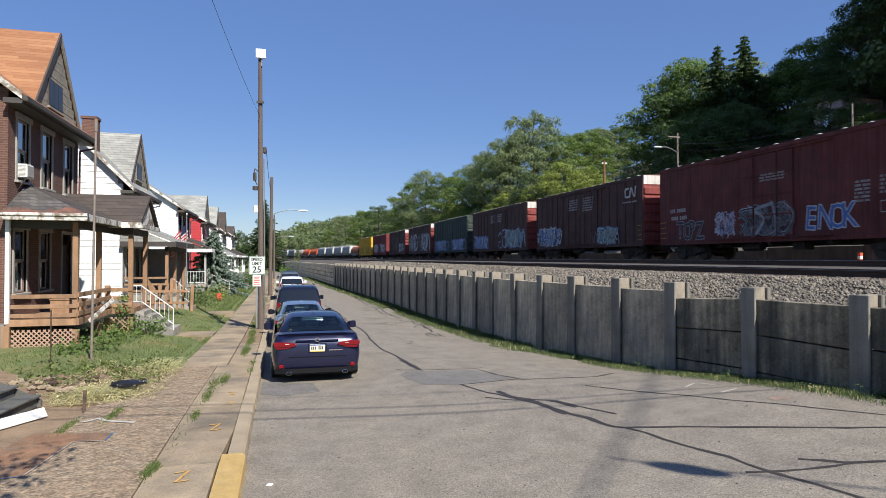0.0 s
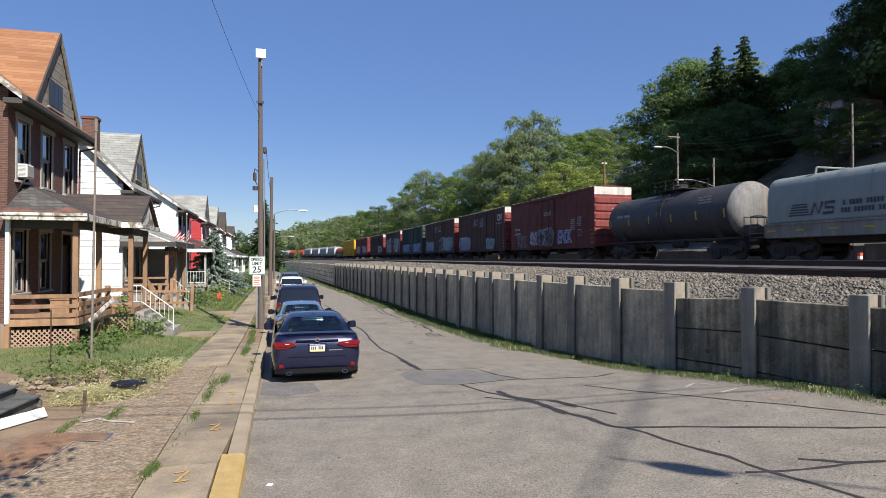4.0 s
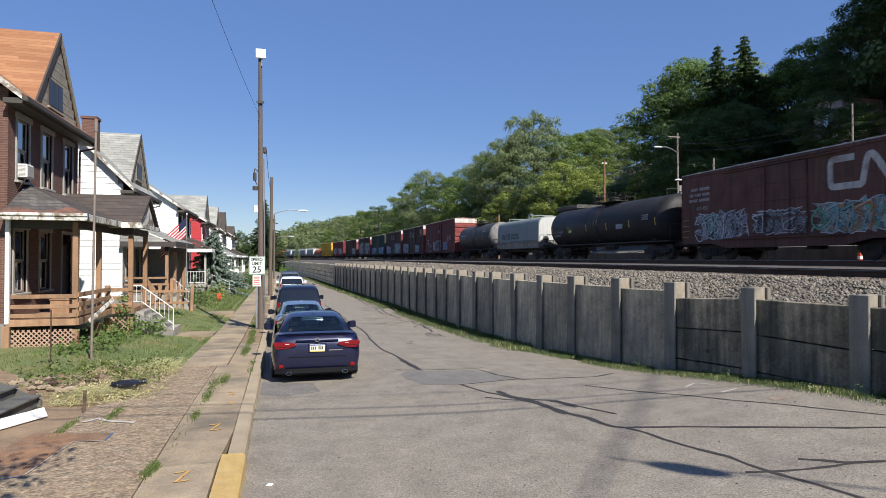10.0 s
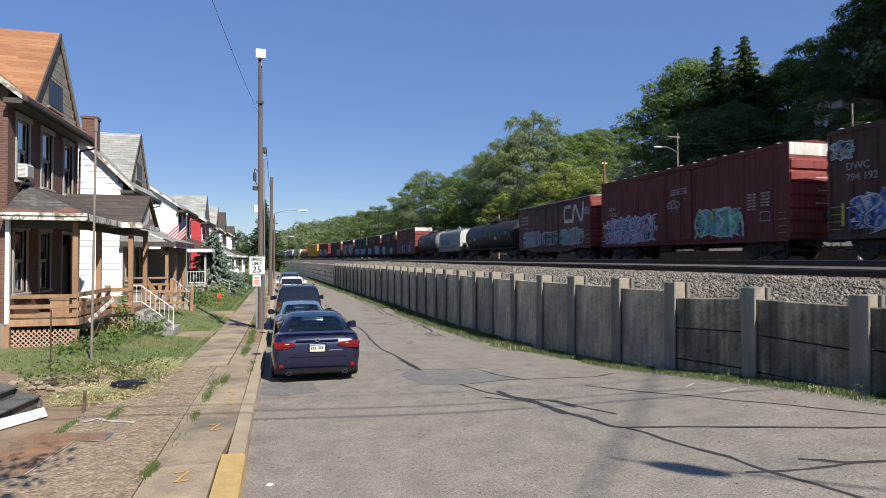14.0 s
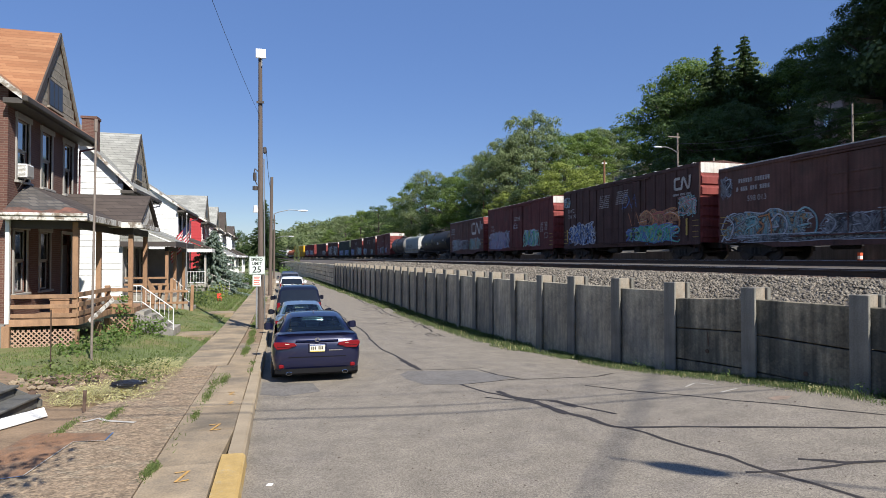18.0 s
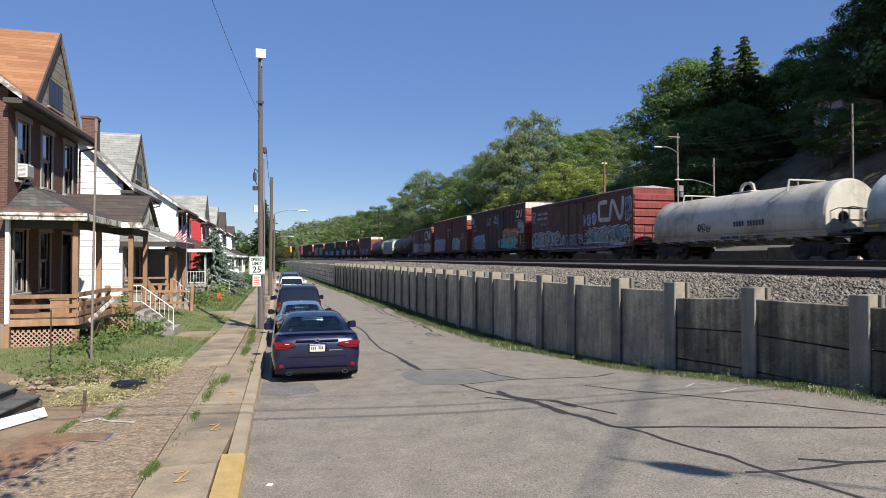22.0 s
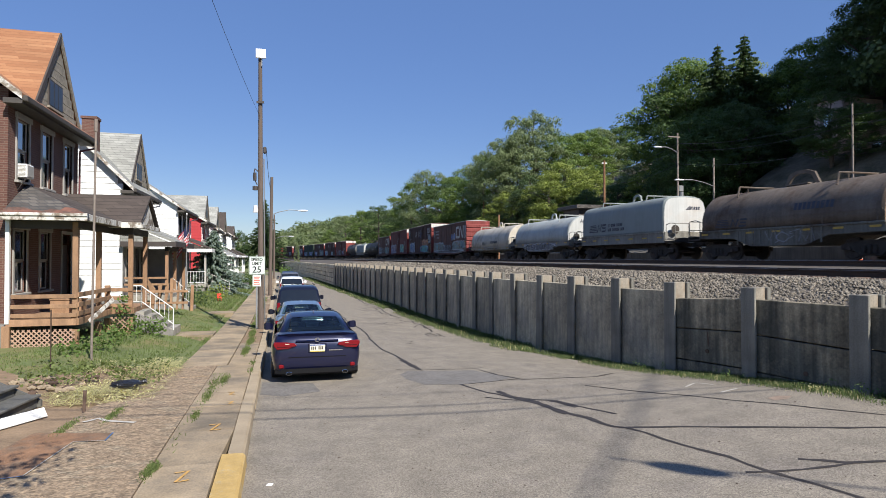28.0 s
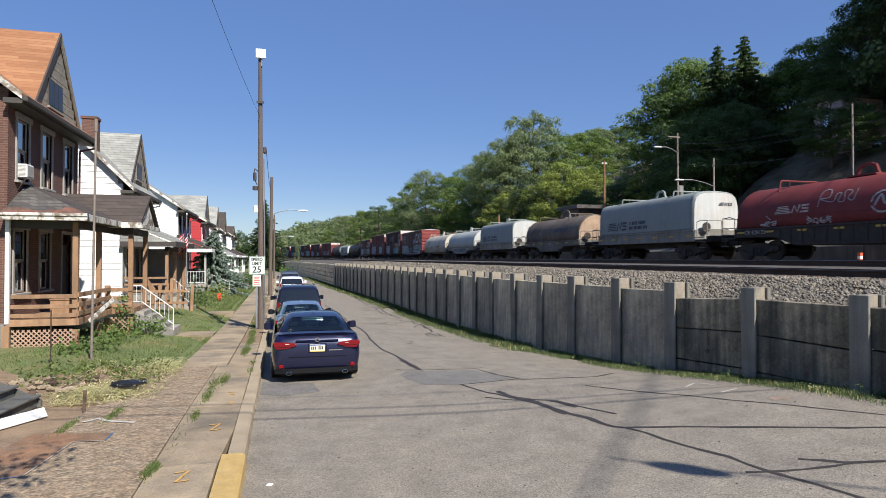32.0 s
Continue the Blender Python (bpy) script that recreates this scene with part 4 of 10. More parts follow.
    # yellow reflective strips along the shell
    for k in range(6):
        y = -Y + 0.75 + (L - 1.5) * k / 5
        a = math.radians(182)
        V, F = [], []
        for i in range(5):
            q = a + math.radians(-5 + 4.5 * i)
            for dy in (-0.045, 0.045):
                V.append(((R + 0.013) * math.cos(q), y + dy, zc + (R + 0.013) * math.sin(q)))
        F = [(2 * i, 2 * i + 1, 2 * i + 3, 2 * i + 2) for i in range(4)]
        raw("reflector", V, F, P_STRIPE, c)
    bm = nb()
    for sx in (-1, 1):
        box(bm, sx * 1.25 - 0.04, sx * 1.25 + 0.04, -Y - 0.45, Y + 0.45, 1.02, 1.10)
    box(bm, -0.3, 0.3, -Y - 0.5, -Y + 2.8, 0.72, 1.05, 0.01)
    box(bm, -0.3, 0.3, Y - 2.8, Y + 0.5, 0.72, 1.05, 0.01)
    for sgn in (-1, 1):
        prism(bm, [(-1.25, sgn * (Y - 1.9), 1.75), (-0.85, sgn * (Y - 1.9), 1.0), (0.85, sgn * (Y - 1.9), 1.0), (1.25, sgn * (Y - 1.9), 1.75)], (0, sgn * 0.5, 0))
        box(bm, -1.4, 1.4, min(sgn * (Y + 0.1), sgn * (Y + 0.55)), max(sgn * (Y + 0.1), sgn * (Y + 0.55)), 1.05, 1.10)
    cyl(bm, (-0.75, -1.5, 0.85), (-0.75, -0.5, 0.85), 0.2, seg=10)
    cyl(bm, (0, -0.15, 0.95), (0, 0.15, 0.95), 0.25, seg=10)
    part("underframe", bm, M_TRUCK, c)
    for sgn in (-1, 1):
        bm = nb()
        y = sgn * (Y + 0.5)
        for x in (-1.35, -0.6, 0.6, 1.35):
            cyl(bm, (x, y, 1.08), (x, y, 2.0), 0.02, seg=5)
        cyl(bm, (-1.35, y, 2.0), (1.35, y, 2.0), 0.02, seg=5)
        cyl(bm, (-1.35, y, 1.55), (1.35, y, 1.55), 0.016, seg=5)
        part("end_railing", bm, M_TRUCK, c)
    for sgn in (-1, 1):
        coupler(c, sgn * (Y + 0.3), sgn)
        truck(c, sgn * (Y - 1.25))
    return c


def coil_car(label, hood, sillp, L=10.6, tall=False, bracket=True, white_end=False, shallow=False):
    """A covered coil car: trough body, rounded hood with lifting gear, end platforms with railings."""
    c = thing("coil_car", IDENT, label, "coil car", "freight train")
    Y = L / 2
    top = 3.66 if tall else 3.32
    zb = 1.58 if tall else (1.22 if shallow else 1.45)  # lower edge of the hood
    X = 1.42
    N = 14
    if tall:
        prof = [(-X, zb), (-X, zb + 0.1), (-X * 0.99, 2.72), (-X * 0.96, 3.08), (-X * 0.89, 3.36), (-X * 0.75, 3.53), (-X * 0.5, 3.62), (0, top)]
    else:
        prof = [(-X, zb)] + [(-X * math.cos(a), 1.85 + (top - 1.85) * math.sin(a)) for a in [math.pi / 2 * i / 9 for i in range(10)]]
    full = prof + [(-x, z) for x, z in prof[-2::-1]]
    bm = nb()
    rings = [[(x * k, y, zb + (z - zb) * k) for x, z in full] for y, k in ((-Y, 0.97), (-Y + 0.10, 1.0), (Y - 0.10, 1.0), (Y, 0.97))]
    loft(bm, rings)
    for f in bm.faces:
        f.smooth = len(f.verts) == 4
    for e in bm.edges:
        e.smooth = abs(e.verts[0].co.y - e.verts[1].co.y) > 0.01 or abs(e.verts[0].co.y) < Y - 0.11
    part("hood", bm, hood, c)
    # end panel in a lighter colour than the hood, as if sunlit
    if tall or white_end or hood is P_RUST:
        bm = nb()
        prism(bm, [(x * 0.955, -Y - 0.014, zb + (z - zb) * 0.955) for x, z in full], (0, 0.012, 0))
        part("hood_end", bm, P_RUSTEND if hood is P_RUST else P_HOODEND, c, "rusty hood end with sunlight in its tan colour" if hood is P_RUST else "white hood end with sunlight in its colour")
    if tall:
        # dark emblem of bands on the white end
        ez = [((0.10 + 0.05 * k, 2.86 + 0.05 * k), (0.44 + 0.02 * k, 2.86 + 0.05 * k)) for k in range(4)]
        V, F = [], []
        for (x0, z0), (x1, _) in ez:
            V += [(x0, -Y - 0.03, z0), (x1, -Y - 0.03, z0), (x1, -Y - 0.03, z0 + 0.028), (x0, -Y - 0.03, z0 + 0.028)]
        for x0, q in ((0.50, 0.06), (0.61, 0.06), (0.72, 0.10), (0.86, 0.10)):
            V += [(x0, -Y - 0.03, 2.86), (x0 + q, -Y - 0.03, 2.86), (x0 + q + 0.02, -Y - 0.03, 3.04), (x0 + 0.02, -Y - 0.03, 3.04)]
        F = [tuple(range(4 * i, 4 * i + 4)) for i in range(8)]
        raw("end_emblem", V, F, P_BLUEMARK, c, "dark painted emblem")
    n = 4
    for k in range(n + 1):
        y = -Y + 0.25 + (L - 0.5) * k / n
        bm = nb()
        loft(bm, [[(x * 1.008, yy, zb + (z - zb) * 1.008) for x, z in full] for yy in (y - 0.025, y + 0.025)], caps=False)
        part("hood_seam", bm, hood, c)
    if bracket:
        bm = nb()
        for sgn in (-1, 1):
            q, e = (1.75, 1.25) if hood is P_RUST else (1.0, 1.0)
            prism(bm, [(-0.05, sgn * 0.55 * q, top - 0.02), (-0.05, sgn * 0.38 * q, top + 0.42 * e), (-0.05, sgn * 0.15 * q, top + 0.52 * e), (-0.05, 0, top + 0.52 * e), (-0.05, 0, top + 0.40 * e), (-0.05, sgn * 0.12 * q, top + 0.40 * e), (-0.05, sgn * 0.28 * q, top + 0.32 * e), (-0.05, sgn * 0.45 * q, top - 0.02)], (0.1, 0, 0))
        box(bm, -0.35, 0.35, -0.62, 0.62, top - 0.01, top + 0.05)
        part("lifting_bracket", bm, hood, c)
        for sgn in (-1, 1):
            bm = nb()
            y = sgn * (Y - 2.2)
            tube(bm, [(-1.08, y, top - 0.34), (-0.98, y, top + 0.17), (0.98, y, top + 0.17), (1.08, y, top - 0.34)], 0.042, 6)
            for x in (-0.5, 0.5):
                cyl(bm, (x, y, top - 0.1), (x, y, top + 0.22), 0.02, seg=5)
            part("guide_bar", bm, hood, c)
    # long joint along the hood, and stakes on the trough
    if not tall:
        part("hood_joint", bx(-X - 0.012, -X * 0.97, -Y + 0.05, Y - 0.05, 1.86, 1.90), hood, c)
    if not tall and not shallow:
        s0 = None
        for k in range(11):
            y = -Y + 2.6 + (L - 5.2) * k / 10
            if s0 is None:
                s0 = part("stake", bx(-X - 0.05, -X - 0.022, -0.035, 0.035, 0.72, 1.38), sillp, c, m=pose(0, y, 0))
            else:
                share("stake", s0, c, pose(0, y, 0))
    # trough body
    bm = nb()
    if tall:
        box(bm, -X - 0.02, X + 0.02, -Y - 0.1, Y + 0.1, 0.95, 1.57, 0.02)
        part("centre_sill", bx(-0.75, 0.75, -Y + 0.6, Y - 0.6, 0.70, 0.948), M_TRUCK, c)
    elif shallow:
        box(bm, -X - 0.02, X + 0.02, -Y - 0.1, Y + 0.1, 0.96, 1.20, 0.02)
        box(bm, -0.5, 0.5, -Y + 1.0, Y - 1.0, 0.70, 0.96)
        for k in range(11):
            y = -Y + 0.6 + (L - 1.2) * k / 10
            prism(bm, [(-X, y - 0.05, 0.96), (-X, y + 0.32, 0.96), (-0.5, y + 0.1, 0.76), (-0.5, y - 0.05, 0.76)], (0.0, 0.0, -0.06))
    else:
        prism(bm, [(-X - 0.02, -Y - 0.1, 1.43), (-X - 0.02, Y + 0.1, 1.43), (-X - 0.02, Y + 0.1, 1.05), (-X - 0.02, Y - 2.3, 1.0), (-X - 0.02, Y - 3.4, 0.62), (-X - 0.02, -Y + 3.4, 0.62), (-X - 0.02, -Y + 2.3, 1.0), (-X - 0.02, -Y - 0.1, 1.05)], (2 * X + 0.04, 0, 0), 0.02)
    part("trough_body", bm, sillp, c)
    part("top_rail", bx(-X - 0.07, -X, -Y - 0.1, Y + 0.1, zb - 0.09, zb - 0.005, bev=0.01), sillp, c)
    # end platforms
    for sgn in (-1, 1):
        bm = nb()
        a, b = sorted((sgn * (Y + 0.1), sgn * (Y + 1.05)))
        box(bm, -X, X, a, b, 0.98, 1.06, 0.01)
        box(bm, -0.3, 0.3, a, b, 0.72, 0.98)
        box(bm, -X, X, min(sgn * (Y + 1.0), sgn * (Y + 1.06)), max(sgn * (Y + 1.0), sgn * (Y + 1.06)), 0.95, 1.2, 0.01)
        p = part("end_platform", bm, M_TRUCK, c)
        y = sgn * (Y + 1.02)
        for x in (-1.36, -0.5, 0.5, 1.36):
            part("rail_post", cyl(nb(), (x, y, 1.05), (x, y, 2.0), 0.022, seg=5), P_SILL, p)
        part("rail_bar", cyl(nb(), (-1.36, y, 1.22), (1.36, y, 1.22), 0.02, seg=5), P_SILL, p)
        for z in (2.0, 1.55):
            part("rail_bar", cyl(nb(), (-1.36, y, z), (-0.5, y, z), 0.02, seg=5), P_SILL, p)
            part("rail_bar", cyl(nb(), (0.5, y, z), (1.36, y, z), 0.02, seg=5), P_SILL, p)
        for x in (-1.36, 1.36):
            part("handrail", tube(nb(), [(x, y, 2.0), (x, sgn * (Y + 0.55), 2.04), (x, sgn * (Y + 0.2), 1.95), (x, sgn * (Y + 0.2), 1.05)], 0.02, 5), P_SILL, p)
        ladder(c, -X, sgn * (Y + 0.75) - 0.2, 0.5, 1.6, P_SILL, 4, 0.42)
        coupler(c, sgn * (Y + 0.75), sgn)
        truck(c, sgn * (Y - 0.85))
        bm = nb()
        cyl(bm, (-0.85, sgn * (Y + 0.3), 1.7), (-0.85, sgn * (Y + 0.33), 1.7), 0.26, seg=12)
        part("brake_wheel", bm, M_TRUCK, c)
    for k in range(7):
        y = -Y + 0.3 + (L - 0.6) * k / 6
        part("reflector", bx(-X - 0.045, -X - 0.02, y - 0.22, y + 0.22, 1.22 if not shallow else 1.06, 1.30 if not shallow else 1.12), P_STRIPE, c)
    return c


def stripes_logo(parent, x, u0, u1, v0, v1, material):
    """A dark emblem of slanted bands and a block, no letters."""
    st = []
    h = (v1 - v0)
    for k in range(5):
        v = v0 + h * (k + 0.15) / 5
        st.append(([(u1 - (u1 - u0) * 0.48 + k * 0.03, v), (u1 - k * 0.05, v), (u1 - 0.02 - k * 0.05, v + h * 0.11), (u1 - (u1 - u0) * 0.46 + k * 0.03, v + h * 0.11)], [(0, 1, 2, 3)]))
    W = u1 - u0
    p = lambda f, g: (u1 - W * f, v0 + h * g)
    for q in ([p(0.50, 0.02), p(0.58, 0.92), p(0.66, 0.10), p(0.74, 0.98)], [p(0.99, 0.88), p(0.80, 0.88), p(0.80, 0.52), p(0.96, 0.48), p(0.95, 0.12), p(0.74, 0.10)]):
        st.append(ribbon(q, h * 0.21))
    side_flat("emblem", st, material, parent, x, "dark painted emblem")


def hood_marks(c):
    """Dark emblem and two lines of small writing on a tall hood."""
    stripes_logo(c, -1.432, 1.45, 3.75, 1.82, 2.36, P_BLUEMARK)
    bars(c, -1.432, -0.5, 1.25, 2.13, 1, 0.19, 13, 1.5, P_BLUEMARK)
    bars(c, -1.432, -0.7, 1.25, 1.84, 1, 0.19, 14, 1.5, P_BLUEMARK)


# (car, place of its middle along the line at the start)
train = []


def put(c, middle):
    train.append((c, middle))
    return c


XS = -1.43


def make_train():
    lab = "oxide red high-cube steel boxcar with spray-painted graffiti"
    # far head of the train
    far = [("pale grey covered coil car far along the line", P_GREY, 281.0), ("pale grey covered coil car far along the line", P_GREY, 267.8), ("pale grey covered coil car far along the line", P_CREAM, 254.6),
           ("orange-red covered coil car", P_ORANGE, 243.0), ("orange-red covered coil car", P_ORANGE, 229.8), ("grey covered coil car with rounded hood", P_FARGREY, 216.5), ("grey covered coil car with rounded hood", P_FARGREY, 203.4),
           ("grey covered coil car with rounded hood", P_FARGREY, 190.3), ("grey covered coil car with rounded hood", P_FARGREY, 177.4), ("orange-brown covered coil car", P_ORBROWN, 164.8)]
    for label, paint, mid in far:
        put(coil_car(label, paint, P_SILL, tall=(paint in (P_GREY, P_FARGREY))), mid)
    c = put(boxcar("yellow steel boxcar with graffiti along its side", P_YELLOW, posts=14, end_paint=P_YELLOW, white_top=False), 149.8)
    graffiti(c, XS - 0.06, 11, -7, 6, 1.2, 2.9, "black", "black", 6, back=False)
    c = put(boxcar("bright red boxcar with white graffiti", P_CRED, posts=14, end_paint=P_CRED, white_top=False), 131.3)
    graffiti(c, XS - 0.06, 12, -7, 7, 1.2, 3.2, "white", "redspray", 6)
    c = put(boxcar("dark brown double-door boxcar", P_BROWN, posts=16, doors=2), 111.6)
    graffiti(c, XS - 0.06, 13, -7, 2, 1.2, 2.8, "grey", "white", 4)
    c = put(boxcar("brown ribbed boxcar with large pale graffiti", P_BROWN, posts=14), 92.9)
    graffiti(c, XS - 0.06, 14, -7.2, 7.2, 1.1, 4.0, "grey", "white", 7)
    c = put(boxcar("dull green ribbed boxcar with blue graffiti", P_GREEN, posts=18, end_paint=P_GREEN, white_top=False), 75.2)
    graffiti(c, XS - 0.06, 15, -7.4, 7.4, 1.0, 2.5, "blue", "blue", 8)
    c = put(boxcar("brown ribbed double-door boxcar with blue graffiti", P_BROWN, posts=16, doors=2), 57.4)
    graffiti(c, XS - 0.06, 16, -7.4, -0.6, 1.0, 2.9, "cyan", "blue", 6)
    graffiti(c, XS - 0.06, 17, 1.2, 7.2, 1.0, 2.5, "blue", "blue", 5)
    bars(c, XS - 0.09, 0.4, 1.6, 4.3, 5, 0.1, 1)
    bars(c, XS - 0.09, -1.6, -0.4, 4.3, 5, 0.1, 2)
    # the near cars
    c = put(boxcar("brown ribbed double-door boxcar with a white emblem and graffiti", P_BROWN, posts=16, doors=2), 39.75)
    graffiti(c, XS - 0.06, 18, 3.0, 7.5, 0.95, 2.6, ("white", "blue", "cyan"), "black", 6, cloud="blue")
    graffiti(c, XS - 0.06, 19, -5.2, -1.6, 0.95, 2.2, ("cyan", "grey"), "blue", 4, cloud="cyan")
    logo_ribbon(c, XS - 0.06, -7.1, -5.85, 3.8, 4.45, 0.14)
    bars(c, XS - 0.09, 0.35, 1.7, 4.25, 5, 0.10, 3)
    bars(c, XS - 0.09, -1.9, -0.5, 4.25, 6, 0.10, 4)
    bars(c, XS - 0.06, -7.2, -5.6, 3.5, 1, 0.10, 5)
    c = put(boxcar(lab, P_RED), 22.45)
    spray_letters(c, XS - 0.016, "TOPZ", 6.35, 1.10, 0.92, "black", "haze")
    graffiti(c, XS, 21, 2.0, 3.3, 1.15, 2.35, ("pink", "grey"), "white", 2)
    graffiti(c, XS - 0.09, 22, -1.6, 1.55, 1.0, 2.6, ("black", "grey", "black", "orange"), "haze", 3)
    spray_letters(c, XS - 0.016, "ENOK", -2.05, 1.25, 0.98)
    bars(c, XS - 0.10, -1.1, 0.3, 3.75, 3, 0.075, 6)
    bars(c, XS - 0.014, 5.6, 6.9, 2.55, 1, 0.2, 7)
    bars(c, XS - 0.014, 5.5, 6.9, 2.15, 1, 0.2, 8)
    bars(c, XS - 0.014, -4.95, -4.3, 2.9, 6, 0.085, 9)
    bars(c, XS - 0.014, -5.95, -5.3, 3.0, 5, 0.085, 10)
    side_flat("data_panel", [ribbon([(-5.35, 1.75), (-5.95, 1.75), (-5.95, 2.15), (-5.35, 2.15)], 0.04, True)], P_STENCIL, c, XS - 0.014)
    c = put(tank_car("blue-black tank car with a pale grey end and yellow strips", P_NAVY, 12.0, end_paint=P_TANKEND), 7.2)
    bars(c, -1.43, 4.6, 3.0, 2.6, 1, 0.16, 11)
    bars(c, -1.43, -4.4, -3.4, 3.15, 3, 0.08, 12)
    c = put(coil_car("pale grey covered coil car with a white end and dark emblem", P_GREY, P_SILL, 9.9, tall=True), -5.7)
    hood_marks(c)
    c = put(tank_car("long black tank car with yellow reflective strips", P_BLACK, 15.2, 1.47, 2.36, hoop=True), -20.4)
    side_text("car_number", c, -1.452, 6.6, 1.98, "NATX 1088", 0.30, P_STENCIL, 0.0, 1.0, "white stencilled car number")
    bars(c, -1.44, 5.4, 6.6, 1.82, 2, 0.06, 15)
    side_flat("placard", [([(3.95, 1.98), (3.6, 1.98), (3.6, 2.2), (3.95, 2.2)], [(0, 1, 2, 3)])], P_LIME, c, -1.475, "lime green placard")
    side_flat("data_panel", [([(-2.6, 1.95), (-3.4, 1.95), (-3.4, 2.25), (-2.6, 2.25)], [(0, 1, 2, 3)])], SPRAY["grey"], c, -1.475)
    bars(c, -1.49, -6.2, -5.5, 2.6, 3, 0.07, 16)
    c = put(boxcar("faded brown plug-door boxcar with a large white emblem and graffiti", P_BROWN2, L=13.1, eave=4.46, white_top=False, fish=True, roof_white=True), -36.25)
    logo_ribbon(c, XS - 0.014, -5.65, -2.45, 2.72, 4.05, 0.26)
    bars(c, XS - 0.014, 4.4, 6.0, 3.55, 3, 0.15, 17, 1.9)
    side_text("car_number", c, XS - 0.014, 5.4, 2.55, "413 453", 0.26, P_STENCIL, 0.0, 1.0, "worn white stencilled car number")
    graffiti(c, XS - 0.014, 24, 1.75, 5.5, 0.9, 2.45, ("white", "grey", "white", "cyan"), "black", 5, cloud="white")
    graffiti(c, XS - 0.09, 25, -1.5, 1.4, 1.1, 2.25, ("black", "white", "grey"), "black", 5, cloud="grey")
    graffiti(c, XS - 0.014, 26, -5.6, -1.7, 1.0, 2.4, ("cyan", "green", "orange", "cyan"), "black", 6, cloud="cyan")
    graffiti(c, XS - 0.014, 261, -6.35, -5.85, 3.2, 3.7, "white", "black", 2, cloud="white")
    c = put(boxcar("oxide red high-cube boxcar with pink and green graffiti", P_RED), -52.2)
    graffiti(c, XS - 0.02, 27, 1.4, 7.5, 0.95, 2.75, ("pink", "cyan", "pink", "white", "blue"), "black", 9, cloud="pink")
    graffiti(c, XS - 0.05, 28, 2.4, 7.3, 0.95, 1.9, ("redspray", "pink", "white"), "blue", 8, cloud="pink")
    graffiti(c, XS - 0.02, 29, -5.15, -1.75, 1.1, 2.6, ("green", "cyan", "blue", "green"), "white", 4, cloud="green")
    side_text("car_mark", c, XS - 0.014, 6.9, 3.12, "AOK", 0.36, P_STENCIL, 0.0, 1.1, "white stencilled car mark")
    side_text("car_number", c, XS - 0.014, 6.9, 2.75, "113 267", 0.36, P_STENCIL, 0.0, 1.0, "white stencilled car number")
    bars(c, XS - 0.10, -1.2, 0.2, 3.75, 3, 0.075, 18)
    graffiti(c, XS - 0.10, 291, -0.6, 0.5, 2.75, 3.25, "white", "haze", 3, back=False)
    bars(c, XS - 0.014, -5.95, -5.4, 2.95, 6, 0.08, 19)
    bars(c, XS - 0.014, -6.75, -6.2, 2.95, 5, 0.08, 20)
    side_flat("data_panel", [ribbon([(-6.2, 1.75), (-6.75, 1.75), (-6.75, 2.15), (-6.2, 2.15)], 0.04, True)], P_STENCIL, c, XS - 0.014)
    c = put(boxcar("brown high-cube double-door boxcar with a white emblem and bright graffiti", P_BROWN, posts=16, doors=2), -69.75)
    logo_ribbon(c, XS - 0.06, -7.1, -5.7, 3.75, 4.45, 0.145)
    bars(c, XS - 0.06, -7.1, -5.6, 3.45, 1, 0.12, 21)
    side_text("car_mark", c, XS - 0.062, 7.0, 3.42, "DWC", 0.40, P_STENCIL, 0.0, 1.0, "worn white stencilled car mark")
    side_text("car_number", c, XS - 0.062, 7.0, 3.0, "794 192", 0.40, P_STENCIL, 0.0, 1.0, "worn white stencilled car number")
    bars(c, XS - 0.09, 1.0, 2.2, 4.15, 7, 0.075, 22)
    bars(c, XS - 0.09, -1.2, 0.1, 4.25, 7, 0.075, 23)
    graffiti(c, XS - 0.06, 302, 6.7, 7.6, 3.85, 4.6, ("cyan", "white"), "black", 2, cloud="cyan")
    graffiti(c, XS - 0.06, 30, 2.9, 6.9, 0.95, 2.65, ("white", "blue", "grey", "blue"), "black", 6, cloud="blue")
    graffiti(c, XS - 0.095, 301, -2.1, -0.5, 3.0, 4.2, ("blue", "white"), "haze", 2, back=False)
    graffiti(c, XS - 0.06, 32, -6.1, -1.2, 1.6, 2.9, ("orange", "redspray", "orange"), "orange", 4, cloud="orange")
    graffiti(c, XS - 0.085, 31, -6.2, -1.0, 0.95, 2.05, ("green", "cyan", "blue", "green"), "blue", 7, cloud="green")
    graffiti(c, XS - 0.06, 33, -7.5, -6.1, 2.35, 3.45, ("redspray", "redspray", "cyan"), "cyan", 2, cloud="cyan")
    for u in (7.2, -6.7):
        side_flat("reflector", [([(u, 1.3), (u - 0.14, 1.3), (u - 0.14, 2.2), (u, 2.2)], [(0, 1, 2, 3)])], P_STRIPE, c, XS - 0.066, "yellow reflective strip")
    c = put(boxcar("faded brown single-door boxcar with a large white emblem and blue graffiti", P_BROWN2, L=15.6, eave=4.42, white_top=False, fish=True, roof_white=True), -86.75)
    logo_ribbon(c, XS - 0.014, -6.8, -3.55, 2.5, 3.95, 0.29)
    bars(c, XS - 0.014, 4.6, 6.7, 3.6, 2, 0.2, 24, 1.9)
    side_text("car_number", c, XS - 0.014, 5.95, 2.72, "598 013", 0.36, P_STENCIL, 0.0, 1.0, "worn white stencilled car number")
    graffiti(c, XS - 0.014, 34, 2.2, 7.6, 0.85, 2.25, ("cyan", "grey", "white", "orange"), "black", 7, cloud="cyan")
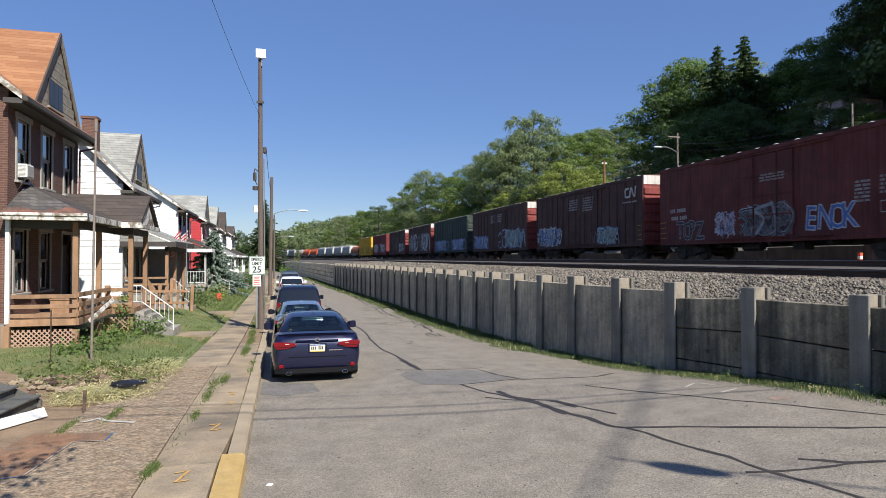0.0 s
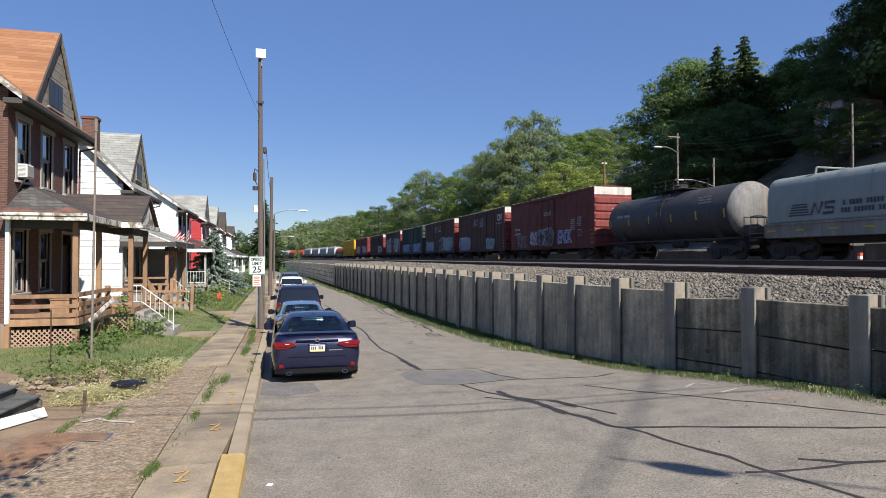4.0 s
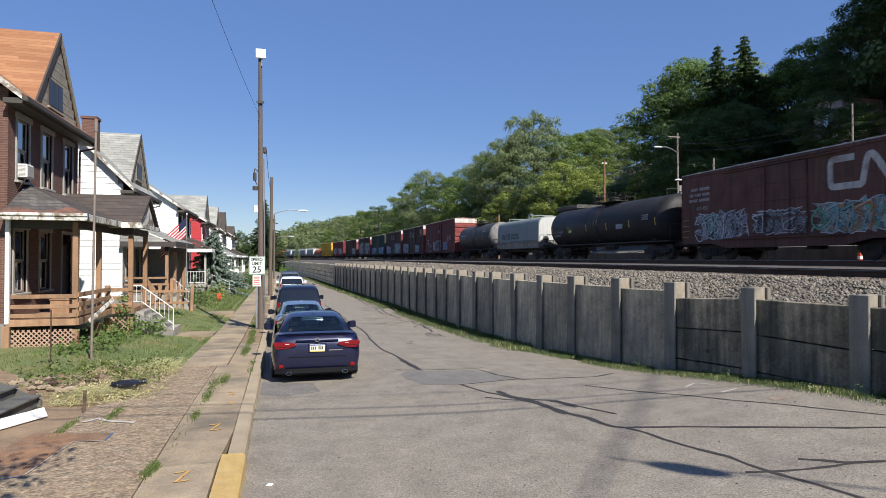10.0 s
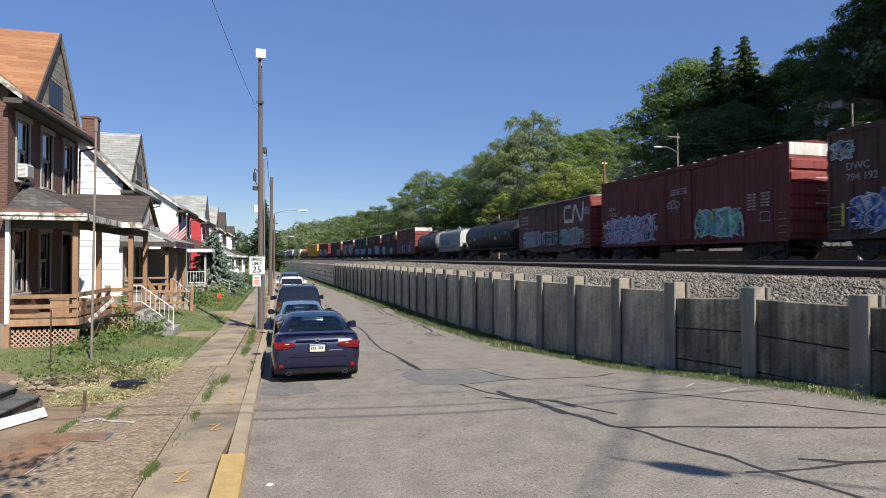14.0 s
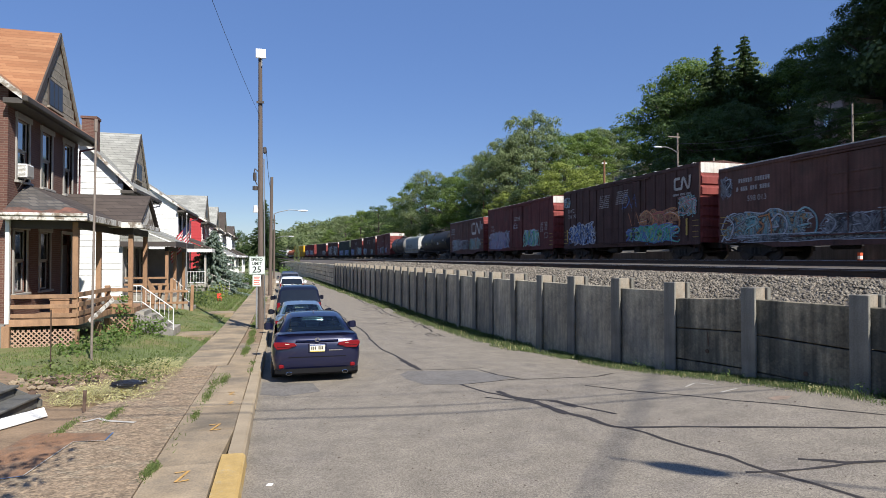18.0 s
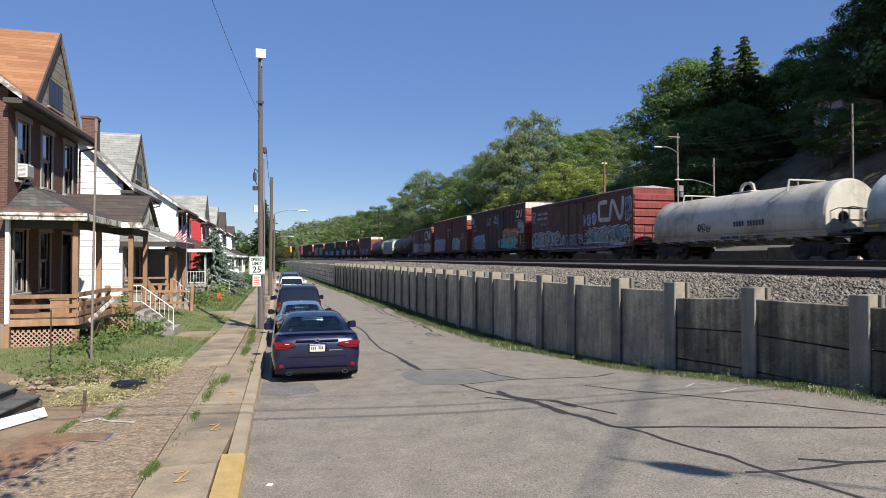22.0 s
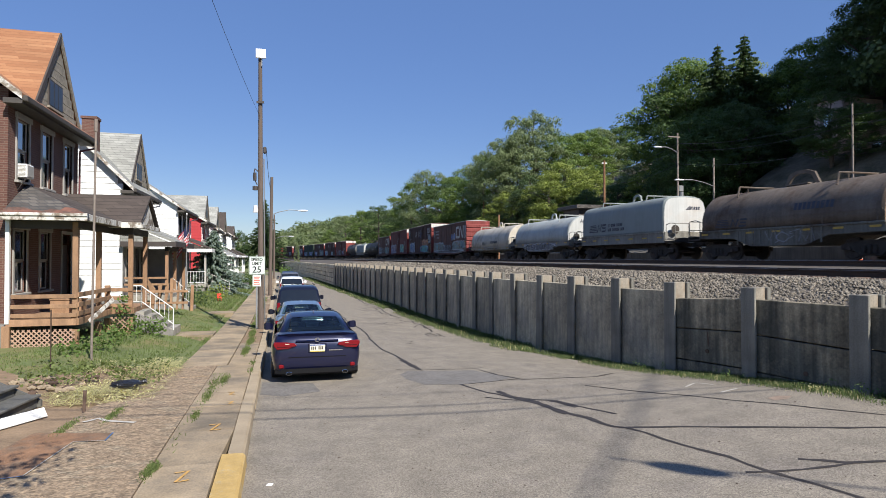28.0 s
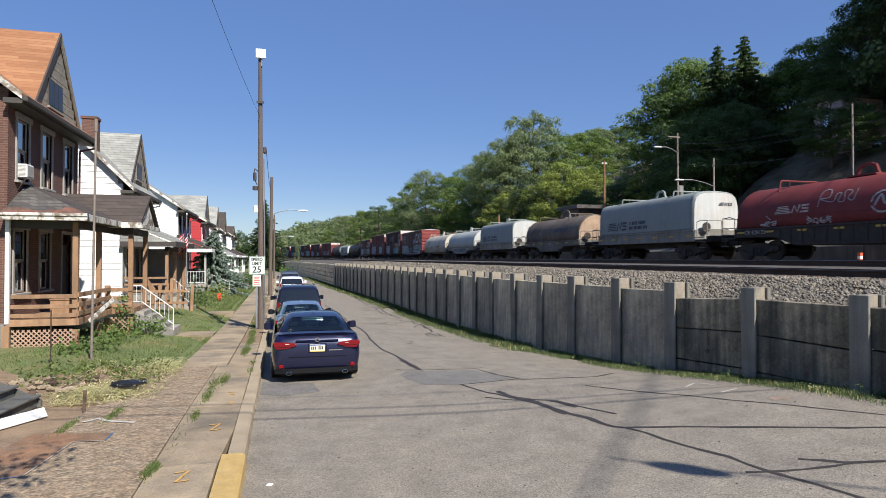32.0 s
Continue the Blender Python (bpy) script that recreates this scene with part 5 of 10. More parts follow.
    graffiti(c, XS - 0.014, 35, -7.5, -1.4, 0.85, 2.25, ("cyan", "grey", "cyan", "orange", "white"), "black", 9, cloud="cyan")
    graffiti(c, XS - 0.045, 351, -7.4, 7.4, 0.80, 1.15, ("grey", "cyan", "white"), "black", 16, cloud="grey")
    graffiti(c, XS - 0.09, 37, -1.5, 1.9, 0.95, 1.9, ("grey", "black"), "black", 5, cloud="grey")
    ovals(c, XS - 0.03, ((-1.55, 2.72), (-2.3, 2.76), (-3.05, 2.8)), 0.30, 0.42, "blue", "white")
    graffiti(c, XS - 0.014, 36, -7.6, -7.0, 2.4, 4.0, ("white", "grey"), "black", 2, cloud="grey")
    graffiti(c, XS - 0.014, 361, 7.0, 7.6, 3.0, 4.0, ("white", "grey"), "haze", 1, cloud="grey")
    c = put(coil_car("weathered white covered coil car with rounded hood", P_CREAM, P_CREAMSILL, 11.5, shallow=True), -102.4)
    bars(c, -1.46, -2.6, 0.2, 1.0, 1, 0.15, 25, 1.7, SPRAY["black"])
    bars(c, -1.438, -2.6, -0.6, 1.58, 1, 0.24, 251, 1.7, P_BLUEMARK)
    side_flat("spray_tag", tag_strokes(random.Random(74), 0.9, 1.9, 1.35, 1.85, 3, 0.05), SPRAY["black"], c, -1.438, "black spray tag")
    c = put(coil_car("pale grey covered coil car with rounded hood and a white end", P_WHITEHOOD, P_SILL, 10.6, white_end=True), -115.2)
    graffiti(c, -1.46, 26, -3.4, 3.2, 0.74, 1.36, ("grey", "white", "grey"), "black", 7, cloud="grey")
    end_text(c, "AOK", -0.40, -5.33, 2.78, 0.36, P_BLUEMARK, "dark stencilled mark")
    c = put(coil_car("pale grey tall-hooded coil car with a dark emblem", P_GREY, P_SILL, 9.5, tall=True), -127.6)
    hood_marks(c)
    side_text("car_number", c, -1.45, 4.0, 1.12, "162760", 0.28, P_BLUEMARK, 0.0, 1.1, "dark stencilled car number")
    c = put(coil_car("rusty brown covered coil car with rounded hood", P_RUST, P_DARKSILL, 9.8), -140.5)
    stripes_logo(c, -1.437, 1.7, 3.9, 1.55, 1.95, P_BLUEMARK)
    hood_paint("stencil_marking", [([(u, 2.1), (u - 0.16, 2.1), (u - 0.16, 2.4), (u, 2.4)], [(0, 1, 2, 3)]) for u in (-0.9, -1.12, -1.34, -1.56, -1.78, -2.0, -2.22, -2.44, -2.66)], P_BLUEMARK, c, 3.32, "faded dark marking")
    graffiti(c, -1.46, 281, -2.0, 0.6, 0.75, 1.35, "grey", "haze", 4, back=False)
    c = put(coil_car("pale grey tall-hooded coil car with a dark emblem", P_GREY, P_SILL, 9.7, tall=True), -153.3)
    hood_marks(c)
    c = put(coil_car("dark red covered coil car with rounded hood", P_CRED, M_TRUCK, 11.0), -166.8)
    stripes_logo(c, -1.437, 1.35, 3.2, 1.98, 2.32, P_MARK)
    side_flat("spray_tag", tag_strokes(random.Random(71), 3.05, 4.0, 1.48, 1.78, 3, 0.04), P_STENCIL, c, -1.44, "white spray tag")
    side_flat("spray_tag", tag_strokes(random.Random(72), 0.3, 1.5, 1.48, 1.78, 4, 0.04), P_STENCIL, c, -1.44, "white spray tag")
    hood_paint("spray_tag", [ribbon(smooth_line([(1.0, 2.15), (0.95, 2.75), (0.6, 2.8), (0.55, 2.5), (0.95, 2.45), (0.35, 2.3), (0.25, 2.6), (0.05, 2.6), (0.1, 2.3), (-0.15, 2.3), (-0.1, 2.7), (-0.4, 2.65), (-0.3, 2.4), (-0.55, 2.3), (-0.6, 2.75)], 5), 0.035)], P_STENCIL, c, 3.32, "white spray tag")
    hood_paint("spray_tag", [ribbon([(-1.75 + 0.45 * math.cos(k * 0.42), 2.15 + 0.40 * math.sin(k * 0.42)) for k in range(15)], 0.07), ribbon(smooth_line([(-1.45, 2.0), (-1.65, 2.4), (-1.85, 2.05), (-2.0, 2.35)], 5), 0.08)], P_STENCIL, c, 3.32, "white ring-shaped spray tag")
    side_text("car_number", c, -1.50, 4.9, 1.16, "CR 628122", 0.27, P_STENCIL, 0.0, 1.0, "white stencilled car number")


make_train()

SPEED = 5.8


def line_pose(s):
    """Where a car stands whose middle is s metres along the line."""
    sh, a = track_shift(s)
    y = along(s)
    return Matrix.LocRotScale((TRACKS[2][0] - sh, y, TRACKS[2][1]), Euler((0, 0, a)), None)


def motions():
    flag_motion()
    for c, mid in train:
        walk(c, [(t, line_pose(mid + SPEED * t)) for t in range(33)])
    turn = SPEED / WHEEL_R
    for w, ay in spinning:
        walk(w, [(k * 0.1, Matrix.LocRotScale((0, ay, WHEEL_R), Euler((-turn * k * 0.1, 0, 0)), None)) for k in range(321)])


# ---------------- houses ----------------
def course_mat(name, c1, c2, mortar, bw, bh, msize=0.01, rough=0.85, bump=0.4, offset=0.5, vary=0.3):
    """Courses of bricks or shingles laid along the wall or slope."""
    m = mat(name, (1, 1, 1), rough, 0, vary=vary, scale=0.8, fine=30, bump=0)
    n, l = m.node_tree.nodes, m.node_tree.links
    tc = n.new("ShaderNodeTexCoord")
    sp = n.new("ShaderNodeSeparateXYZ")
    l.new(tc.outputs["Object"], sp.inputs[0])
    ad = n.new("ShaderNodeMath")
    l.new(sp.outputs["X"], ad.inputs[0])
    l.new(sp.outputs["Y"], ad.inputs[1])
    cb = n.new("ShaderNodeCombineXYZ")
    l.new(ad.outputs[0], cb.inputs["X"])
    l.new(sp.outputs["Z"], cb.inputs["Y"])
    br = n.new("ShaderNodeTexBrick")
    l.new(cb.outputs[0], br.inputs["Vector"])
    br.offset = offset
    br.inputs["Scale"].default_value = 1.0
    br.inputs["Color1"].default_value = (*c1, 1)
    br.inputs["Color2"].default_value = (*c2, 1)
    br.inputs["Mortar"].default_value = (*mortar, 1)
    br.inputs["Brick Width"].default_value = bw
    br.inputs["Row Height"].default_value = bh
    br.inputs["Mortar Size"].default_value = msize
    br.inputs["Mortar Smooth"].default_value = 0.3
    for node in n:
        if node.type == "VECT_MATH":
            l.new(br.outputs["Color"], node.inputs[0])
    bp = n.new("ShaderNodeBump")
    bp.inputs["Strength"].default_value = bump
    bp.inputs["Distance"].default_value = 0.01
    bp.invert = True
    l.new(br.outputs["Fac"], bp.inputs["Height"])
    l.new(bp.outputs[0], n["Principled BSDF"].inputs["Normal"])
    return m


M_BRICK = course_mat("red_brick", (0.135, 0.059, 0.042), (0.098, 0.039, 0.029), (0.155, 0.10, 0.076), 0.21, 0.064, 0.012)
M_OSHINGLE = course_mat("orange_brown_shingles", (0.355, 0.18, 0.09), (0.26, 0.115, 0.055), (0.20, 0.09, 0.045), 0.95, 0.105, 0.005, 0.95, 0.5, vary=0.18)
M_GSHINGLE = course_mat("grey_shingles", (0.34, 0.34, 0.31), (0.25, 0.25, 0.23), (0.13, 0.13, 0.12), 0.6, 0.13, 0.010, 0.95, 0.5)
M_BSHINGLE = course_mat("dark_brown_shingles", (0.085, 0.067, 0.057), (0.058, 0.045, 0.039), (0.035, 0.028, 0.024), 0.6, 0.13, 0.010, 0.95, 0.5)
M_SLATE = course_mat("old_slate", (0.125, 0.112, 0.10), (0.06, 0.052, 0.047), (0.05, 0.05, 0.05), 0.2, 0.1, 0.012, 0.9, 0.6)
M_UNDERLAY = mat("worn_red_underlay", (0.19, 0.085, 0.06), 0.95, vary=0.4, scale=5, fine=30, bump=0.4, stain=(0.08, 0.055, 0.045), stain_at=(0.4, 0.6))
M_SIDING = mat("white_siding", (0.76, 0.76, 0.74), 0.6, vary=0.08, scale=1.5, fine=25, bump=0.03, per_object=0.03)
M_DARKSIDE = mat("dark_brown_siding", (0.075, 0.06, 0.055), 0.75, vary=0.25, scale=2, fine=25, bump=0.1)
M_GREYSIDE = mat("weathered_grey_siding", (0.25, 0.24, 0.235), 0.8, vary=0.25, scale=2, fine=25, bump=0.1)
M_REDSIDE = mat("red_siding", (0.40, 0.025, 0.03), 0.6, vary=0.1, scale=1.5, fine=25, bump=0.03)
M_OLDWOOD = mat("bare_weathered_boards", (0.29, 0.26, 0.21), 0.9, vary=0.4, scale=3, fine=30, bump=0.4, stain=(0.2, 0.17, 0.14), stretch=(1, 6, 6))
M_CEDAR = mat("orange_stained_timber", (0.285, 0.168, 0.095), 0.85, vary=0.4, scale=3, fine=30, bump=0.3, stretch=(2, 2, 0.7), per_object=0.12)
M_LATTICE = mat("stained_lattice", (0.37, 0.245, 0.17), 0.85, vary=0.25, scale=3, fine=30, bump=0.2)
M_GLASS = glass_mat("window_glass")
M_GLASS.node_tree.nodes["Principled BSDF"].inputs["IOR"].default_value = 2.9
M_DIMGLASS = glass_mat("dusty_attic_glass", (0.02, 0.02, 0.02), 0.35)
M_DIMGLASS.node_tree.nodes["Principled BSDF"].inputs["IOR"].default_value = 1.4
M_CURTAIN = plain("pale_blind", (0.45, 0.43, 0.38), 0.8)
M_TRIM = mat("grey_white_trim", (0.34, 0.325, 0.295), 0.75, vary=0.15, scale=5, fine=40, bump=0.1)
M_DARKTRIM = mat("dark_brown_trim", (0.055, 0.045, 0.04), 0.7, vary=0.2, scale=5, fine=40, bump=0.1)
M_GUTTER = mat("dull_dark_gutter", (0.062, 0.054, 0.047), 0.7, vary=0.3, scale=4, fine=30, bump=0.1)
M_PIPERED = mat("dark_red_downpipe", (0.12, 0.025, 0.03), 0.6, vary=0.2, scale=4, fine=30, bump=0.05)
M_STONE = mat("foundation_stone", (0.22, 0.205, 0.19), 0.9, vary=0.35, scale=3, fine=25, bump=0.5)
M_STEPC = mat("step_concrete", (0.30, 0.28, 0.24), 0.9, vary=0.3, scale=3, fine=30, bump=0.3)


def wall_cells(bm, a0, a1, z0, z1, holes, place, t):
    """A wall with openings: place(a, d, z) gives the corner at a along it and d into it."""
    As = sorted({a0, a1, *[h[0] for h in holes], *[h[1] for h in holes]})
    Zs = sorted({z0, z1, *[h[2] for h in holes], *[h[3] for h in holes]})
    for p, q in zip(As[:-1], As[1:]):
        run = None
        for r, s in zip(Zs[:-1], Zs[1:]):
            solid = not any(h[0] <= (p + q) / 2 <= h[1] and h[2] <= (r + s) / 2 <= h[3] for h in holes)
            if solid:
                prism(bm, [place(p, 0, r), place(q, 0, r), place(q, 0, s), place(p, 0, s)], Vector(place(0, t, 0)) - Vector(place(0, 0, 0)))
    bmesh.ops.remove_doubles(bm, verts=bm.verts, dist=0.0005)
    return bm


def front_window(parent, xf, y0, y1, z0, z1, trim, blind=0.0, split=True):
    """A sash window in a wall that faces +x."""
    bm = nb()
    w = 0.10
    for a, b, c, d in ((y0 - w, y0, z0 - 0.02, z1 + w), (y1, y1 + w, z0 - 0.02, z1 + w)):
        box(bm, xf - 0.05, xf + 0.03, a, b, c, d, 0.006)
    box(bm, xf - 0.05, xf + 0.06, y0 - w - 0.05, y1 + w + 0.05, z1 + 0.003, z1 + w + 0.06, 0.008)
    f = part("window_frame", bm, trim, parent)
    part("window_sill", bx(xf - 0.05, xf + 0.10, y0 - w - 0.04, y1 + w + 0.04, z0 - 0.09, z0 - 0.022, bev=0.008), trim, f)
    zm = (z0 + z1) / 2
    for k, (a, b) in enumerate(((z0, zm), (zm, z1)) if split else ((z0, z1),)):
        bm = nb()
        x = xf - 0.10 + 0.03 * k
        for c, d, e, g in ((y0, y0 + 0.05, a, b), (y1 - 0.05, y1, a, b), (y0 + 0.05, y1 - 0.05, a, a + 0.05), (y0 + 0.05, y1 - 0.05, b - 0.05, b)):
            box(bm, x - 0.02, x + 0.02, c, d, e, g)
        s = part("sash", bm, trim, f)
        part("pane", bx(x - 0.004, x + 0.004, y0 + 0.05, y1 - 0.05, a + 0.05, b - 0.05), M_GLASS, s)
    if blind > 0:
        part("blind", bx(xf - 0.30, xf - 0.28, y0 + 0.02, y1 - 0.02, z0, z0 + (z1 - z0) * blind), M_CURTAIN, f)
    return f


def roof_slab(parent, pts, vec, material, name="roof"):
    return part(name, prism(nb(), pts, vec), material, parent)


def house(label, y0, y1, xf, base, eave, rx, rz, wallm, roofm, trim, over=0.55, back=8.5, windows=(), door=None, dormer=None, siding=None, chimney=None, rake_white=True, dormer_mat=None, front=None):
    """A two-storey house, its ridge along the street, its front towards +x."""
    h = thing("house", IDENT, label, "house", "row of houses")
    xb = xf - back
    holes = [(w[0], w[1], w[2], w[3]) for w in windows] + ([door] if door else [])
    bm = nb()
    wall_cells(bm, y0, y1, base, eave, holes, lambda a, d, z: (xf - d, a, z), 0.25)
    part("front_wall", bm, front or wallm, h)
    pitch = (rz - eave) / (xf + 0.0 - rx)
    for name, y, t in (("side_wall", y0, 0.25), ("side_wall", y1 - 0.25, 0.25)):
        bm = nb()
        prism(bm, [(xf - 0.252, y, base), (xf - 0.252, y, eave + 0.252 * pitch - 0.05), (rx, y, rz - 0.08), (xb, y, eave - 0.05), (xb, y, base)], (0, t, 0))
        part(name, bm, wallm, h)
    part("back_wall", bx(xb - 0.25, xb - 0.002, y0, y1, base, eave - 0.1), wallm, h)
    part("foundation", bx(xb - 0.2, xf + 0.03, y0 - 0.03, y1 + 0.03, -0.6, base - 0.002), M_STONE, h)
    # dark board added behind the windows for the unlit rooms
    part("interior", bx(xf - 0.75, xf - 0.7, y0 + 0.26, y1 - 0.26, base, eave), M_DARKTRIM, h)
    # main roof, two slabs
    ov = 0.35
    xe = xf + over
    ze = eave - over * pitch
    for sgn, x2 in ((1, xe), (-1, 2 * rx - xe)):
        roof_slab(h, [(rx, y0 - ov, rz), (x2, y0 - ov, ze), (x2, y0 - ov, ze + 0.12), (rx, y0 - ov, rz + 0.14)], (0, y1 - y0 + 2 * ov, 0), roofm)
    # rake boards on the near gable, eave gutter along the front
    rk = M_OLDWHITE if rake_white else trim
    bm = nb()
    prism(bm, [(rx, y0 - ov - 0.04, rz - 0.06), (xe, y0 - ov - 0.04, ze - 0.05), (xe, y0 - ov - 0.04, ze + 0.13), (rx, y0 - ov - 0.04, rz + 0.15)], (0, 0.037, 0))
    part("rake_board", bm, rk, h)
    bm = nb()
    box(bm, xf + 0.002, xe, y0 - ov, y1 + ov, ze - 0.16, ze - 0.02)
    box(bm, xe, xe + 0.12, y0 - ov, y1 + ov, ze - 0.10, ze + 0.06, 0.02)
    part("eave_gutter", bm, M_GUTTER, h)
    if siding:
        z = base
        k = 0
        while z < rz - 0.3:
            top = min(z + siding, rz - 0.25)
            xr = xf if top <= eave - 0.3 else min(xf, rx + (rz - 0.2 - top) / pitch)
            xl = xb if top <= eave - 0.3 else 2 * rx - xr
            bm = nb()
            prism(bm, [(xl, y0 - 0.002, z), (xl, y0 - 0.032, z + 0.004), (xl, y0 - 0.012, top), (xl, y0 - 0.002, top)], (xr - xl + 0.03, 0, 0))
            part("siding_board", bm, wallm, h)
            z += siding
        part("corner_board", bx(xf + 0.001, xf + 0.035, y0 - 0.03, y0 + 0.10, base, eave - 0.3), M_WHITE, h)
    for w in windows:
        front_window(h, xf, w[0], w[1], w[2], w[3], trim, w[4] if len(w) > 4 else 0)
    if door:
        d = part("door", bx(xf - 0.16, xf - 0.10, door[0] + 0.04, door[1] - 0.04, door[2], door[3] - 0.35), M_DARKTRIM, h)
        bm = nb()
        for a, b in ((door[0] - 0.08, door[0]), (door[1], door[1] + 0.08)):
            box(bm, xf - 0.05, xf + 0.03, a, b, door[2], door[3] + 0.08)
        box(bm, xf - 0.05, xf + 0.04, door[0] - 0.1, door[1] + 0.1, door[3] + 0.003, door[3] + 0.11)
        part("door_frame", bm, trim, d)
        part("transom", bx(xf - 0.12, xf - 0.11, door[0] + 0.04, door[1] - 0.04, door[3] - 0.3, door[3] - 0.02), M_GLASS, d)
    if dormer:
        yc, hw, zb, za, xo = dormer
        dm = dormer_mat or roofm
        xd = xf + xo
        p2 = (za - zb) / hw
        # gable face
        bm = nb()
        prism(bm, [(xd - 0.2, yc - hw + 0.1, zb - 0.1), (xd - 0.2, yc + hw - 0.1, zb - 0.1), (xd - 0.2, yc, za - 0.12)], (0.2, 0, 0))
        g = part("gable", bm, M_OLDWOOD, h)
        for k in range(9):
            z = zb + (za - zb) * k / 9
            half = (za - z) / p2 - 0.30
            if half > 0.15:
                part("gable_board", bx(xd, xd + 0.02, yc - half, yc + half, z, z + (za - zb) / 9 - 0.02), M_OLDWOOD, g)
        # low window of three dark lights, set towards the nearer side
        wy0, wy1, wz0, wz1 = yc - 0.95, yc + 0.25, zb + 0.18, zb + 1.02
        fr = part("window_frame", bx(xd + 0.02, xd + 0.06, wy0, wy1, wz0, wz1, bev=0.004), M_DARKTRIM if siding is None else M_OLDWOOD, h)
        for k in range(3):
            q = (wy1 - wy0 - 0.05) / 3
            part("pane", bx(xd + 0.061, xd + 0.068, wy0 + 0.05 + k * q, wy0 + k * q + q, wz0 + 0.05, wz1 - 0.05), M_DIMGLASS, fr)
        part("window_sill", bx(xd + 0.02, xd + 0.10, wy0 - 0.06, wy1 + 0.06, wz0 - 0.07, wz0 - 0.002, bev=0.006), M_OLDWOOD, fr)
        for sgn in (-1, 1):
            roof_slab(h, [(xd + 0.04, yc, za), (xd + 0.04, yc + sgn * (hw + 0.10), zb - 0.10 * p2), (xd + 0.04, yc + sgn * (hw + 0.10), zb - 0.10 * p2 + 0.09), (xd + 0.04, yc, za + 0.12)], (rx - xd - 0.64, 0, 0), dm, "dormer_roof")
            bm = nb()
            prism(bm, [(xd + 0.04, yc, za - 0.17), (xd + 0.04, yc + sgn * (hw + 0.10), zb - 0.10 * p2 - 0.15), (xd + 0.04, yc + sgn * (hw + 0.10), zb - 0.10 * p2 + 0.09), (xd + 0.04, yc, za + 0.12)], (0.05, 0, 0))
            part("barge_board", bm, M_OLDWOOD if sgn > 0 else M_DARKTRIM, h)
    # downpipe: an elbow from the far end of the gutter to the corner of the wall
    part("downpipe", tube(nb(), [(xe + 0.06, y1 + ov - 0.05, ze - 0.08), (xe + 0.02, y1 + ov - 0.08, ze - 0.25), (xf + 0.08, y1 - 0.06, ze - 0.42), (xf + 0.06, y1 - 0.06, base + 0.1)], 0.035, 8), M_PIPERED if wallm is M_BRICK else M_WHITE, h)
    if chimney:
        cx, cy, ct = chimney
        bm = nb()
        box(bm, cx - 0.3, cx + 0.3, cy - 0.3, cy + 0.3, eave, ct)
        ch = part("chimney", bm, M_BRICK, h)
        part("chimney_cap", bx(cx - 0.34, cx + 0.34, cy - 0.34, cy + 0.34, ct + 0.003, ct + 0.12), M_BRICK, ch)
    return h


def post(parent, x, y, z0, z1, m=None, w=0.14):
    part("porch_post", bx(x - w / 2, x + w / 2, y - w / 2, y + w / 2, z0, z1, bev=0.008), m or M_CEDAR, parent)


def stairs(parent, x0, x1, y0, y1, top, bottom, n, material):
    """Steps that go down from x0 towards x1."""
    for k in range(n):
        xa, xb = x0 + (x1 - x0) * k / n, x0 + (x1 - x0) * (k + 1) / n
        z = top - (top - bottom) * (k + 1) / (n + 1)
        part("step", bx(xa, xb + 0.02, y0, y1, bottom - 0.25, z, bev=0.012), material, parent)


def metal_rail(parent, p, q, h, n, material, low=0.28):
    """A railing of thin bars along a slope, from p to q at deck level."""
    p, q = Vector(p), Vector(q)
    up = Vector((0, 0, h))
    bm = nb()
    cyl(bm, p + up, q + up, 0.018, seg=6)
    cyl(bm, p + up * low, q + up * low, 0.016, seg=6)
    part("handrail", bm, material, parent)
    for k in range(n + 1):
        a = p + (q - p) * k / n
        bm = nb()
        cyl(bm, a + (up * low if 0 < k < n else Vector((0, 0, 0))), a + up, 0.017 if k in (0, n) else 0.009, seg=6)
        part("baluster", bm, material, parent)


# brick house and its timber porch
H1 = house("red brick two-storey house with orange shingles and a weathered gable", 18.7, 24.5, -7.06, 0.75, 7.10, -11.2, 10.3, M_BRICK, M_OSHINGLE, M_TRIM, over=0.45,
           # upstairs blinds are added for the paleness of sky reflections in the panes
           windows=((19.27, 20.08, 4.68, 6.38, 0.5), (21.08, 21.9, 4.68, 6.38, 0.45), (23.05, 23.85, 4.68, 6.38, 0.6), (19.15, 19.98, 1.55, 3.30, 0.55), (21.0, 21.8, 1.55, 3.30, 0.2)),
           door=(22.9, 23.8, 0.88, 3.30), dormer=(21.8, 1.98, 6.95, 9.55, 0.20))


